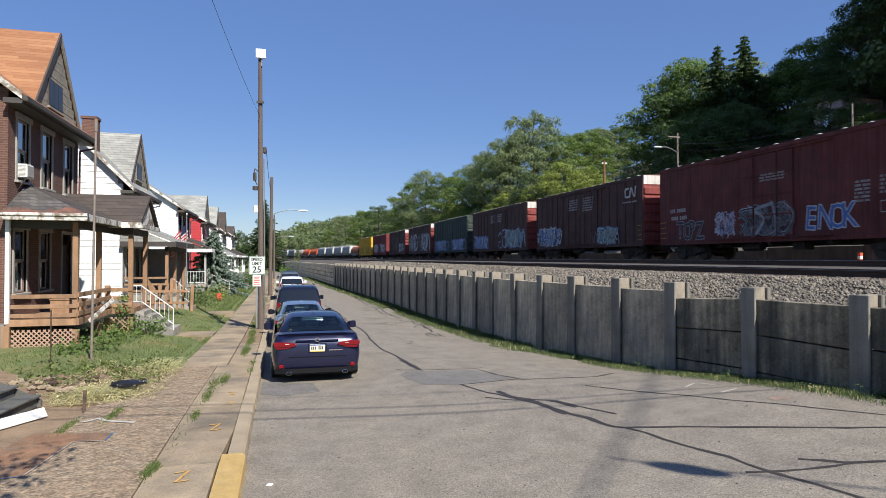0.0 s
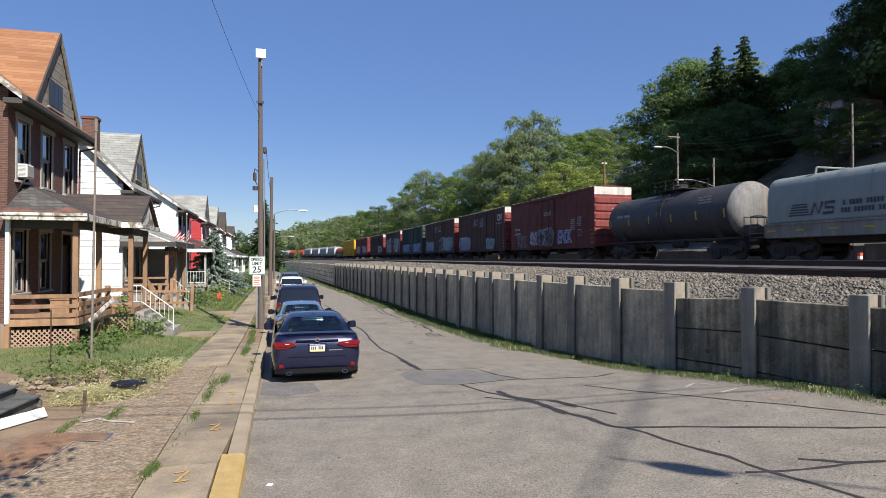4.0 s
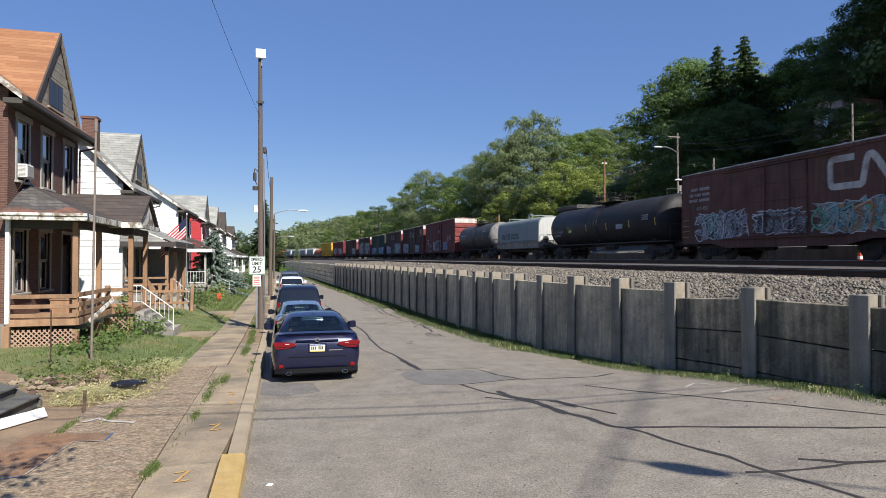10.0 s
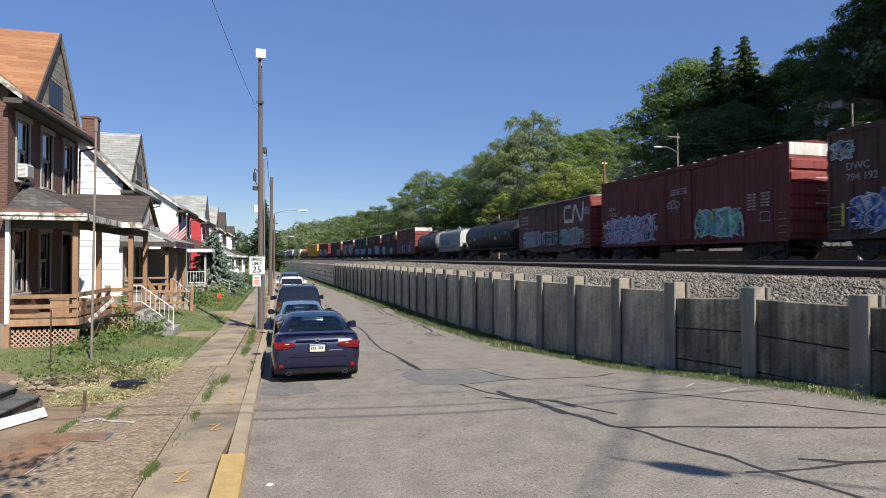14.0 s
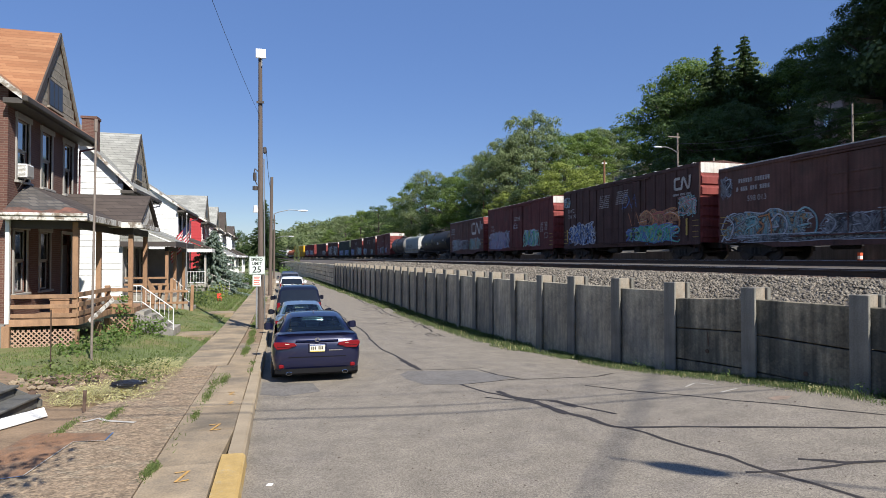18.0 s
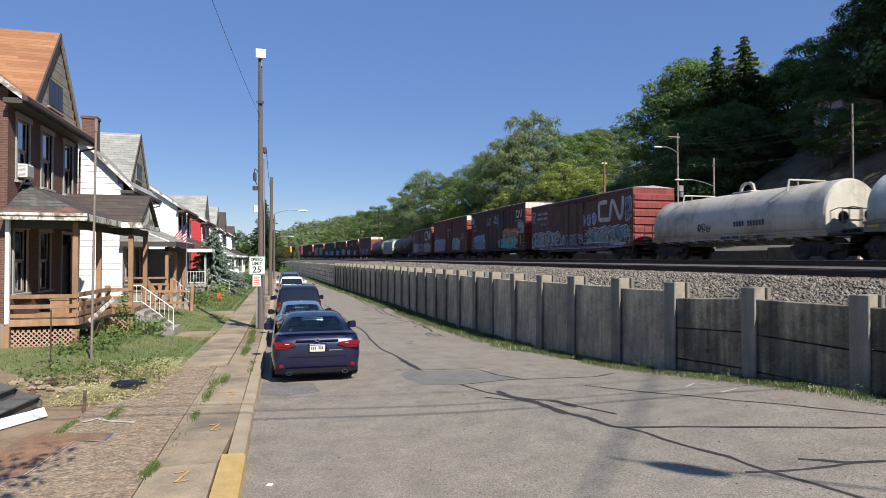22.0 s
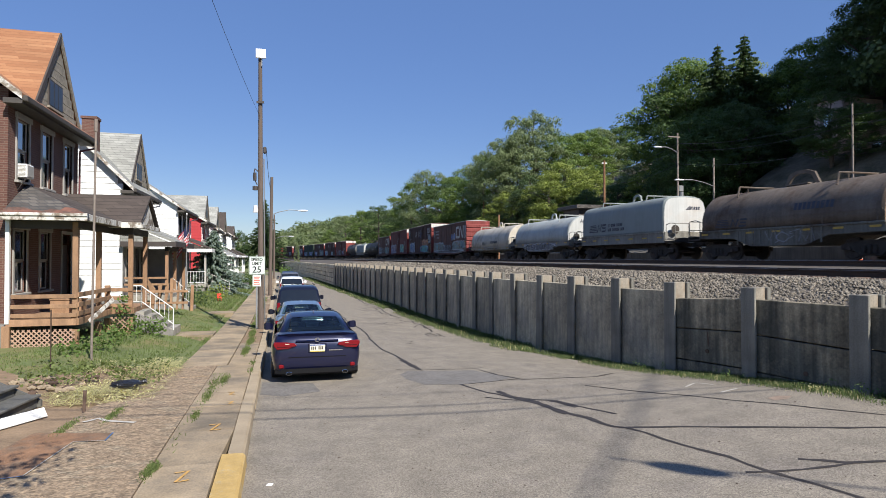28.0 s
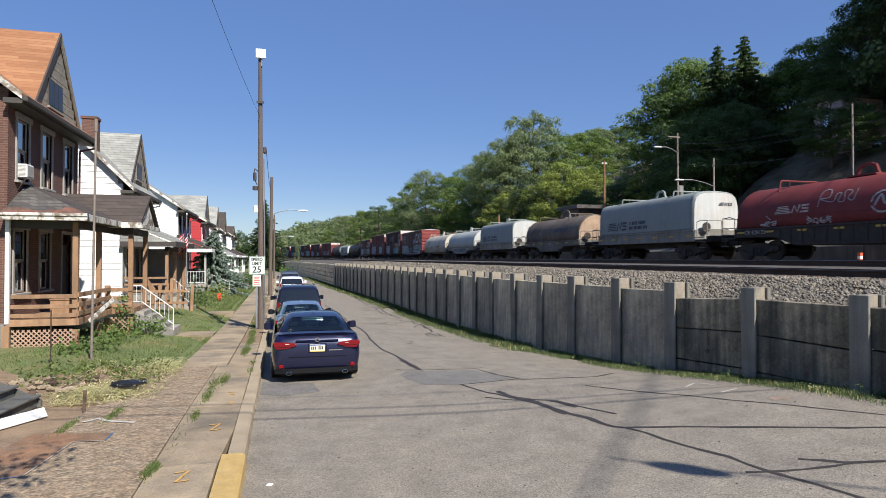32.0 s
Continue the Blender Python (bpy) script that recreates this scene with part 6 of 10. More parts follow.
def brick_house_porch():
    p = H1
    dz = 0.86
    # deck in two parts: along the front, and the entry bay that stands further out
    for x0, x1, y0, y1 in ((-7.03, -5.35, 18.62, 22.0), (-7.03, -4.7, 22.01, 24.45)):
        y = y0
        bm = nb()
        while y < y1 - 0.05:
            box(bm, x0, x1, y, min(y + 0.135, y1), dz - 0.03, dz)
            y += 0.142
        part("deck_boards", bm, M_CEDAR, p)
        bm = nb()
        box(bm, x0, x1, y0 - 0.04, y0 - 0.002, dz - 0.18, dz + 0.004, 0.005)
        box(bm, x1, x1 + 0.04, y0, y1, dz - 0.18, dz + 0.004, 0.005)
        part("rim_board", bm, M_CEDAR, p)
    for x, y, z in ((-5.42, 18.72, 3.5), (-5.42, 20.9, 3.5), (-4.78, 22.1, 3.5), (-4.78, 24.3, 3.5)):
        post(p, x, y, dz, z)
    for x, y in ((-5.42, 18.72), (-5.42, 20.9), (-5.42, 21.9), (-4.78, 22.1), (-4.78, 24.3)):
        post(p, x, y, 0.0, dz - 0.3, M_CEDAR, 0.16)
    part("corner_board", bx(-7.05, -6.95, 18.55, 18.66, 0.75, 3.55, bev=0.006), M_WHITE, p)
    part("corner_board", bx(-7.10, -6.92, 18.50, 18.60, -0.1, 0.70, bev=0.006), M_CEDAR, p)
    # board railings
    for z in (1.47, 1.20, 0.96):
        part("rail_board", bx(-6.93, -5.36, 18.60, 18.64, z - 0.055, z + 0.055, bev=0.006), M_CEDAR, p)
        part("rail_board", bx(-5.36, -5.32, 18.66, 21.95, z - 0.065 + 0.03, z + 0.065 + 0.03, bev=0.006), M_CEDAR, p)
        part("rail_board", bx(-5.5, -4.72, 22.0, 22.04, z - 0.06, z + 0.06, bev=0.006), M_CEDAR, p)
    post(p, -5.42, 21.9, dz, 1.62)
    # lattice skirt
    for (x0, x1, y) in ((-6.9, -5.4, 18.60), (-5.35, -4.75, 22.02)):
        for sgn in (-1, 1):
            u = x0 - 0.5
            while u < x1:
                a = (u, 0.02) if sgn > 0 else (u, 0.58)
                b = (u + 0.56, 0.58) if sgn > 0 else (u + 0.56, 0.02)
                if a[0] < x0:
                    k = (x0 - a[0]) / (b[0] - a[0])
                    a = (x0, a[1] + (b[1] - a[1]) * k)
                if b[0] > x1:
                    k = (x1 - a[0]) / (b[0] - a[0])
                    b = (x1, a[1] + (b[1] - a[1]) * k)
                if b[0] - a[0] > 0.03:
                    dx, dzv = b[0] - a[0], b[1] - a[1]
                    d = math.hypot(dx, dzv)
                    nx, nz = -dzv / d * 0.017, dx / d * 0.017
                    yy = y if sgn > 0 else y - 0.012
                    bm = nb()
                    prism(bm, [(a[0] + nx, yy, a[1] + nz), (b[0] + nx, yy, b[1] + nz), (b[0] - nx, yy, b[1] - nz), (a[0] - nx, yy, a[1] - nz)], (0, 0.01, 0))
                    part("lattice_strip", bm, M_LATTICE, p)
                u += 0.125
    # hipped shed roof over the front, gabled roof over the entry bay
    zf = 3.66
    bm = nb()
    V = [(-7.05, 18.25, zf), (-5.0, 18.25, zf), (-5.0, 22.0, zf), (-7.05, 24.4, zf), (-7.05, 19.9, 4.62), (-7.05, 23.6, 4.62), (-6.2, 22.0, 4.2)]
    raw("porch_roof", V[:2] + [V[4]], [(0, 1, 2)], M_SLATE, p, "old slate with worn red underlay")
    jag = random.Random(12)
    edge = []
    for k in range(9):
        g = 0.10 + 0.16 * jag.random()
        u = k / 8
        edge.append((-7.05 + u * (2.05 - 2.05 * g), 18.25 + 1.65 * g - 0.006, zf + 0.96 * g + 0.006))
    raw("bare_underlay", [(-7.05, 18.244, zf + 0.006), (-5.0, 18.244, zf + 0.006)] + edge[::-1], [tuple(range(11))], M_UNDERLAY, p, "worn reddish roof underlay")
    raw("porch_roof", [V[1], (-5.0, 22.3, zf), (-7.05, 22.9, 4.62), V[4]], [(0, 1, 2, 3)], M_BSHINGLE, p)
    bm.free()
    bm = nb()
    box(bm, -7.05, -5.0, 18.20, 18.25, 3.50, 3.70, 0.008)
    box(bm, -7.05, -5.0, 18.16, 18.20, 3.62, 3.70, 0.008)
    part("fascia", bm, M_OLDWHITE, p)
    bm = nb()
    box(bm, -5.03, -4.97, 18.26, 21.7, 3.50, 3.68, 0.008)
    part("fascia", bm, M_OLDWHITE, p)
    part("porch_beam", bx(-7.0, -5.36, 18.66, 18.80, 3.30, 3.50), M_DARKTRIM, p)
    part("porch_beam", bx(-5.50, -5.34, 18.66, 24.4, 3.32, 3.50), M_DARKTRIM, p)
    part("porch_ceiling", bx(-7.05, -5.04, 18.27, 24.4, 3.51, 3.54), M_DARKTRIM, p)
    # entry gable
    yc, xo = 23.2, -4.4
    for sgn in (-1, 1):
        roof_slab(p, [(xo, yc, 4.56), (xo, yc + sgn * 1.5, 3.60), (xo, yc + sgn * 1.5, 3.70), (xo, yc, 4.68)], (-2.7, 0, 0), M_BSHINGLE, "porch_roof")
    bm = nb()
    prism(bm, [(xo - 0.2, yc - 1.3, 3.62), (xo - 0.2, yc + 1.3, 3.62), (xo - 0.2, yc, 4.52)], (0.1, 0, 0))
    part("porch_gable", bm, M_OLDWHITE, p)
    bm = nb()
    box(bm, -5.6, xo + 0.02, 21.66, 21.72, 3.48, 3.66, 0.008)
    box(bm, xo - 0.02, xo + 0.04, 21.7, 24.7, 3.48, 3.62, 0.008)
    part("fascia", bm, M_OLDWHITE, p)
    part("porch_beam", bx(-5.3, -4.70, 22.02, 22.16, 3.28, 3.48), M_DARKTRIM, p)
    part("porch_beam", bx(-4.86, -4.70, 22.18, 24.36, 3.28, 3.48), M_DARKTRIM, p)
    # concrete steps with white metal handrails
    stairs(p, -4.68, -3.5, 22.35, 23.7, dz, -0.02, 5, M_STEPC)
    part("step_side", prism(nb(), [(-4.68, 22.25, 0.72), (-3.5, 22.25, 0.05), (-3.5, 22.25, -0.3), (-4.68, 22.25, -0.3)], (0, 0.098, 0)), M_STONE, p)
    metal_rail(p, (-4.5, 22.3, dz), (-3.5, 22.3, 0.08), 0.72, 7, M_WHITE)
    metal_rail(p, (-4.78, 22.3, dz), (-4.5, 22.3, dz), 0.72, 2, M_WHITE)
    # a loose white board across the rail, and a wooden trough on the deck
    return p


brick_house_porch()


def air_conditioner():
    a = thing("air_conditioner", pose(-7.06, 19.52, 4.74), "white window air conditioner in the upstairs window of the brick house", "air conditioner")
    part("casing", bx(-0.05, 0.25, -0.25, 0.25, 0.0, 0.38, bev=0.02), M_WHITE, a)
    bm = nb()
    for k in range(9):
        box(bm, 0.03, 0.22, -0.258, -0.25, 0.04 + k * 0.035, 0.055 + k * 0.035)
    part("side_louvres", bm, M_TRIM, a)
    part("front_grille", bx(0.25, 0.262, -0.22, 0.22, 0.04, 0.34), M_TRIM, a)
    part("support_bracket", tube(nb(), [(0.0, -0.2, -0.35), (0.22, -0.2, -0.01), (0.0, -0.2, -0.01)], 0.015), M_DARKTRIM, a)


air_conditioner()


def side_porch(h, y0, y1, xf, xo, dz, zf, roofm, posts, m_post, fascia, rise=0.95, steps=None, rail="wood", rail_m=None):
    """A simple shed-roofed porch across a house front."""
    part("deck", bx(xf + 0.01, xo - 0.35, y0, y1, dz - 0.25, dz, bev=0.01), M_STEPC, h)
    part("deck_base", bx(xf + 0.03, xo - 0.45, y0 + 0.08, y1 - 0.08, -0.6, dz - 0.252), M_STONE, h)
    bm = nb()
    prism(bm, [(xo, y0 - 0.3, zf), (xf, y0 - 0.3, zf + rise), (xf, y0 - 0.3, zf + rise + 0.1), (xo, y0 - 0.3, zf + 0.1)], (0, y1 - y0 + 0.6, 0))
    part("porch_roof", bm, roofm, h)
    bm = nb()
    box(bm, xf, xo + 0.03, y0 - 0.34, y0 - 0.302, zf - 0.17, zf + 0.06)
    box(bm, xo + 0.002, xo + 0.04, y0 - 0.3, y1 + 0.3, zf - 0.17, zf + 0.07)
    part("fascia", bm, fascia, h)
    part("porch_end", prism(nb(), [(xf, y0 - 0.28, zf - 0.02), (xo - 0.1, y0 - 0.28, zf - 0.02), (xf, y0 - 0.28, zf + rise - 0.04)], (0, 0.04, 0)), roofm, h)
    part("porch_beam", bx(xo - 0.5, xo - 0.34, y0, y1, zf - 0.36, zf - 0.172), M_DARKTRIM, h)
    for y in posts:
        post(h, xo - 0.42, y, dz, zf - 0.36, m_post)
    if rail == "wood":
        for z in (0.75, 0.45, 0.15):
            part("rail_board", bx(xf + 0.1, xo - 0.40, y0 + 0.01, y0 + 0.05, dz + z, dz + z + 0.09), M_CEDAR, h)
    elif rail == "metal":
        metal_rail(h, (xf + 0.1, y0 + 0.05, dz), (xo - 0.42, y0 + 0.05, dz), 0.85, 9, rail_m or M_WHITE, 0.1)
    if steps:
        ya, yb, xe, m = steps
        stairs(h, xo - 0.34, xe, ya, yb, dz, 0.0, 4, M_STEPC)
        metal_rail(h, (xo - 0.34, ya - 0.03, dz), (xe, ya - 0.03, 0.0), 0.75, 5, m, 0.35)


def small_windows(y0, y1, up=(4.2, 5.7), down=(1.5, 3.0)):
    w = y1 - y0
    return tuple((y0 + w * a, y0 + w * a + 0.85, z[0], z[1], b) for a, z, b in ((0.12, up, 0.3), (0.45, up, 0.0), (0.75, up, 0.2), (0.15, down, 0.5), (0.72, down, 0.0)))


H2 = house("white-sided two-storey house with grey shingles and a dormer", 30.6, 36.0, -7.0, 0.7, 6.15, -10.6, 9.75, M_SIDING, M_GSHINGLE, M_TRIM, over=0.55, windows=small_windows(30.6, 36.0, (4.3, 5.6)), door=(33.2, 34.1, 0.85, 3.0), dormer=(33.6, 1.9, 6.2, 8.65, 0.1), siding=0.26, front=M_GREYSIDE, chimney=(-8.45, 31.15, 8.85))
side_porch(H2, 30.6, 36.0, -7.0, -4.7, 0.8, 3.2, M_GSHINGLE, (30.75, 33.0, 35.8), M_CEDAR, M_DARKTRIM, steps=(31.8, 33.0, -4.15, M_OLDWHITE))
# added panel; its grey stands in for shade on the wall beyond
part("porch_screen", bx(-6.98, -4.95, 35.90, 35.94, 0.8, 3.0), M_GREYSIDE, H2, "grey panel added for the shade beyond the porch")
H3 = house("white-sided house with a porch and grey roof", 46.0, 52.0, -7.0, 0.6, 6.2, -11.0, 8.9, M_SIDING, M_GSHINGLE, M_DARKTRIM, over=0.5, windows=small_windows(46, 52, (4.2, 5.6)), door=(49.2, 50.1, 0.8, 3.0), siding=0.26)
side_porch(H3, 46.0, 52.0, -7.0, -4.75, 0.7, 3.1, M_BSHINGLE, (46.15, 49.0, 51.8), M_TRIM, M_WHITE, steps=(47.0, 48.3, -3.6, M_OLDWHITE), rail="metal")
H4 = house("bright red sided house with grey shingled dormer", 57.8, 63.8, -6.8, 0.6, 6.0, -10.6, 8.25, M_REDSIDE, M_GSHINGLE, M_WHITE, over=0.5, windows=small_windows(57.8, 63.8), door=(61.2, 62.1, 0.8, 3.0), dormer=(61.0, 1.9, 6.0, 8.25, 0.05), siding=0.26)
side_porch(H4, 57.8, 63.8, -6.8, -4.8, 0.7, 3.0, M_GSHINGLE, (57.95, 60.6, 63.6), M_WHITE, M_WHITE, rail="metal")
for yy, roofm, ap in ((67.8, M_GSHINGLE, 8.1), (77.3, M_BSHINGLE, 8.2), (91.8, M_BSHINGLE, 7.2)):
    hh = house("white-sided house with a shingled dormer further up the street", yy, yy + 5.8, -6.8, 0.4, 5.8, -10.6, 8.8 if ap > 8 else 7.8, M_SIDING, roofm, M_WHITE, over=0.45, windows=small_windows(yy, yy + 5.8, (4.0, 5.4), (1.2, 2.8)), door=(yy + 3.2, yy + 4.1, 0.5, 2.7), dormer=(yy + 2.9, 1.8, 5.7, ap - 0.1, 0.1), siding=0.4)
    side_porch(hh, yy, yy + 5.8, -6.8, -4.9, 0.5, 2.8, roofm, (yy + 0.15, yy + 3.0, yy + 5.6), M_WHITE, M_WHITE, rail="metal")


# ---------------- trees ----------------
# kinds b and d carry the shade of the right-hand slope in their colour
LEAF = {"a": leaf_mat("leaf_green", (0.120, 0.170, 0.044), 0.15), "b": leaf_mat("leaf_dark_green", (0.058, 0.094, 0.031), 0.2), "d": leaf_mat("leaf_deep_green", (0.066, 0.097, 0.041), 0.2),
        "e": leaf_mat("leaf_grey_green", (0.155, 0.190, 0.090), 0.15), "f": leaf_mat("leaf_yellow_green", (0.200, 0.235, 0.058), 0.15), "c": leaf_mat("needle_green", (0.052, 0.082, 0.030), 0.25),
        "s": leaf_mat("blue_spruce_needles", (0.19, 0.235, 0.205)), "g": leaf_mat("weed_green", (0.10, 0.155, 0.04)), "w": leaf_mat("straw_leaf", (0.50, 0.45, 0.25)), "k": leaf_mat("rough_grass_blade", (0.088, 0.118, 0.046)), "t": leaf_mat("grass_blade", (0.122, 0.155, 0.052)), "h": leaf_mat("bright_weed_green", (0.125, 0.155, 0.05))}
M_BARK = mat("bark", (0.09, 0.07, 0.055), 0.95, vary=0.35, scale=3, fine=20, bump=0.6)


def leaf_cloud(gen, centres, radii, per, size, flat=0.8, droop=0.0):
    """Small folded leaf sprays spread through round clumps; returns verts and faces."""
    V, F = [], []
    pts = []
    for c, rad in zip(centres, radii):
        n = max(6, int(per * rad * rad))
        d = gen.normal(size=(n, 3))
        d /= np.linalg.norm(d, axis=1)[:, None]
        rr = rad * gen.uniform(0.45, 1.05, n) ** 0.5 * (1 + 0.16 * np.sin(5 * d[:, 0] + 3 * d[:, 2]) * np.cos(4 * d[:, 1]))
        p = np.array(c) + d * rr[:, None] * np.array([1, 1, flat])
        nrm = d + gen.normal(scale=0.30, size=(n, 3)) + np.array([0, 0, 0.35])
        nrm /= np.linalg.norm(nrm, axis=1)[:, None]
        pts.append((p, nrm))
    P = np.concatenate([a for a, _ in pts])
    N = np.concatenate([b for _, b in pts])
    n = len(P)
    ref = gen.normal(size=(n, 3))
    U = np.cross(N, ref)
    U /= np.linalg.norm(U, axis=1)[:, None]
    W = np.cross(N, U)
    s = size * gen.uniform(0.55, 1.3, n)[:, None]
    a = P - U * s * 0.62
    b = P + W * s * 0.42 + N * s * 0.10
    c = P + U * s * 0.62 - np.array([0, 0, 1]) * s * droop
    d = P - W * s * 0.42 + N * s * 0.10
    verts = np.stack([a, b, c, d], 1).reshape(-1, 3)
    faces = np.arange(n * 4).reshape(-1, 4)
    return verts, faces


def leaf_lumps(gen, centres, radii, per, size):
    """Leaf sprays on the outsides of small lumps, which sit on the outsides of the clumps."""
    P, N = [], []
    for c, rad in zip(centres, radii):
        m = int(9 + 5 * rad * rad)
        d = gen.normal(size=(m, 3))
        d[:, 2] = np.abs(d[:, 2]) * 0.9 - 0.35
        d /= np.linalg.norm(d, axis=1)[:, None]
        lc = np.array(c) + d * rad * gen.uniform(0.6, 1.0, (m, 1)) * np.array([1, 1, 0.62])
        lr = gen.uniform(0.30, 0.58, m) * (0.7 + 0.3 * rad)
        k = max(10, int(per * rad * rad / m))
        e = gen.normal(size=(m, k, 3))
        e[..., 2] += 0.45
        e /= np.linalg.norm(e, axis=2)[..., None]
        p = lc[:, None] + e * (lr[:, None, None] * gen.uniform(0.75, 1.12, (m, k, 1))) * np.array([1.15, 1.15, 0.75])
        q = e * 0.85 + d[:, None] * 0.3 + gen.normal(scale=0.22, size=e.shape) + np.array([0, 0, 0.15])
        P.append(p.reshape(-1, 3))
        N.append((q / np.linalg.norm(q, axis=2)[..., None]).reshape(-1, 3))
    P, N = np.concatenate(P), np.concatenate(N)
    n = len(P)
    U = np.cross(N, gen.normal(size=(n, 3)))
    U /= np.linalg.norm(U, axis=1)[:, None]
    W = np.cross(N, U)
    s = size * gen.uniform(0.6, 1.3, n)[:, None]
    verts = np.stack([P - U * s * 0.6, P + W * s * 0.45, P + U * s * 0.6, P - W * s * 0.45], 1).reshape(-1, 3)
    return verts, np.arange(n * 4).reshape(-1, 4)


def quick_mesh(name, verts, faces, material, parent=None, label=""):
    me = bpy.data.meshes.new(name)
    nv, nf = len(verts), len(faces)
    k = faces.shape[1]
    me.vertices.add(nv)
    me.vertices.foreach_set("co", np.asarray(verts, dtype=np.float32).ravel())
    me.loops.add(nf * k)
    me.loops.foreach_set("vertex_index", np.asarray(faces, dtype=np.int32).ravel())
    me.polygons.add(nf)
    me.polygons.foreach_set("loop_start", np.arange(0, nf * k, k, dtype=np.int32))
    me.update(calc_edges=True)
    me.materials.append(material)
    ob = new(name, me)
    if parent is not None:
        ob.parent = parent
    if label:
        tagged(ob, label)
    return ob


def broadleaf(kind, seed, label, h=15.0, spread_r=4.6, low=0.22, size=0.18, per=250, clumps=50):
    """A tree 15 m tall at scale one: tapered trunk, limbs, and a crown of many clumps of leaf sprays."""
    gen = np.random.default_rng(seed)
    r = random.Random(seed)
    t = thing("tree", pose(0, 0, -200), label, "tree", "hillside trees")
    centres, radii = [], []
    for k in range(clumps):
        f = (k + 0.5) / clumps
        z = h * (low + (0.96 - low) * f)
        prof = math.sin(math.pi * min(1.0, (f * 0.86 + 0.14))) ** 0.6
        a = k * 2.399 + r.uniform(-0.5, 0.5)
        rho = spread_r * prof * math.sqrt(r.uniform(0.4, 1.0)) * r.uniform(0.72, 1.2)
        centres.append((rho * math.cos(a), rho * math.sin(a), z + r.uniform(-0.5, 0.5)))
        radii.append(r.uniform(0.8, 1.9) * (0.75 if f > 0.88 else 1))
    bm = nb()
    pts = [(0, 0, -1.0), (r.uniform(-0.2, 0.2), r.uniform(-0.2, 0.2), h * 0.3), (r.uniform(-0.5, 0.5), r.uniform(-0.5, 0.5), h * 0.62), (0, 0, h * 0.9)]
    for (a, b), (ra, rb) in zip(zip(pts[:-1], pts[1:]), ((0.32, 0.24), (0.24, 0.14), (0.14, 0.03))):
        cyl(bm, a, b, ra, rb, seg=8, caps=False)
    for c in centres[::3]:
        z0 = max(h * 0.18, c[2] - 2.2)
        cyl(bm, (0, 0, z0), c, 0.10, 0.03, seg=5, caps=False)
    part("trunk", bm, M_BARK, t)
    v, f = leaf_lumps(gen, centres, radii, per, size)
    quick_mesh("crown", v, f, LEAF[kind], t)
    return t


def conifer(kind, seed, label, h=15.0, base_r=3.0, size=0.42, tiers=26, name="tree", group="hillside trees", first=0.06):
    gen = np.random.default_rng(seed)
    r = random.Random(seed)
    t = thing(name, pose(0, 0, -200), label, "tree", group)
    bm = nb()
    cyl(bm, (0, 0, -0.6), (0, 0, h * 0.98), 0.02 * h, 0.02, seg=8)
    centres, radii = [], []
    for k in range(tiers):
        f = k / tiers
        z = h * (first + (0.98 - first) * f)
        rr = base_r * (1 - f) ** 0.95 + 0.1
        n = max(4, int(11 * (1 - f)) + 3)
        for j in range(n):
            a = 2 * math.pi * j / n + k * 0.7 + r.uniform(-0.2, 0.2)
            L = rr * r.uniform(0.45, 1.25)
            tip = (L * math.cos(a), L * math.sin(a), z - 0.22 * L + 0.05 * h * (1 - f) * r.uniform(-0.2, 0.2))
            if j % 2 == 0:
                cyl(bm, (0, 0, z), tip, 0.012 * h * (1 - f) * 0.25 + 0.008, 0.006, seg=4, caps=False)
            m = max(2, int(L / (size * 0.55)))
            for q in range(m):
                g = (q + 0.6) / m
                centres.append((tip[0] * g, tip[1] * g, z + (tip[2] - z) * g))
                radii.append(size * (0.55 + 0.35 * (1 - g)))
    part("trunk", bm, M_BARK, t)
    v, f = leaf_cloud(gen, centres, radii, 9.0 / (size * size) * 0.35, size, 0.5, droop=0.35)
    quick_mesh("crown", v, f, LEAF[kind], t)
    return t


PROTO = {"a": [broadleaf("a", 11, "tall broad-leaved tree with mid green leaves on the hillside"), broadleaf("a", 12, "tall broad-leaved tree with mid green leaves on the hillside", spread_r=5.2)],
         "b": [broadleaf("b", 21, "tall broad-leaved tree with dark green leaves on the hillside", spread_r=5.0), broadleaf("b", 22, "tall broad-leaved tree with dark green leaves on the hillside")],
         "d": [broadleaf("d", 31, "dense deep green tree on the wooded slope", spread_r=5.4)],
         "e": [broadleaf("e", 41, "grey-green silvery broad-leaved tree on the slope", spread_r=5.0)],
         "f": [broadleaf("f", 51, "sunlit yellow-green tree at the foot of the slope", spread_r=5.4, low=0.08)],
         "c": [conifer("c", 61, "dark green pointed conifer on the hillside", base_r=6.0, tiers=46, size=0.20)]}
tree_rng = random.Random(99)
used_proto = set()


def plant(x, y, top, kind, wide=1.0):
    protos = PROTO[kind]
    p = protos[tree_rng.randrange(len(protos))]
    g = ground_z(x, y)
    s = max(4.0, top - g) / 15.0
    w = min(1.08, max(0.55, s * tree_rng.uniform(0.9, 1.15))) * wide
    m = Matrix.LocRotScale((x, y, g - 0.1), Euler((0, 0, tree_rng.uniform(0, 6.28))), (w, w, s))
    if p not in used_proto:
        used_proto.add(p)
        p.matrix_world = m
        return p
    ob = new("tree")
    for k in ("label", "category", "group"):
        ob[k] = p[k]
    ob.matrix_world = m
    for ch in p.children:
        o = new(ch.name.split(".")[0], ch.data)
        o.parent = ob
    return ob


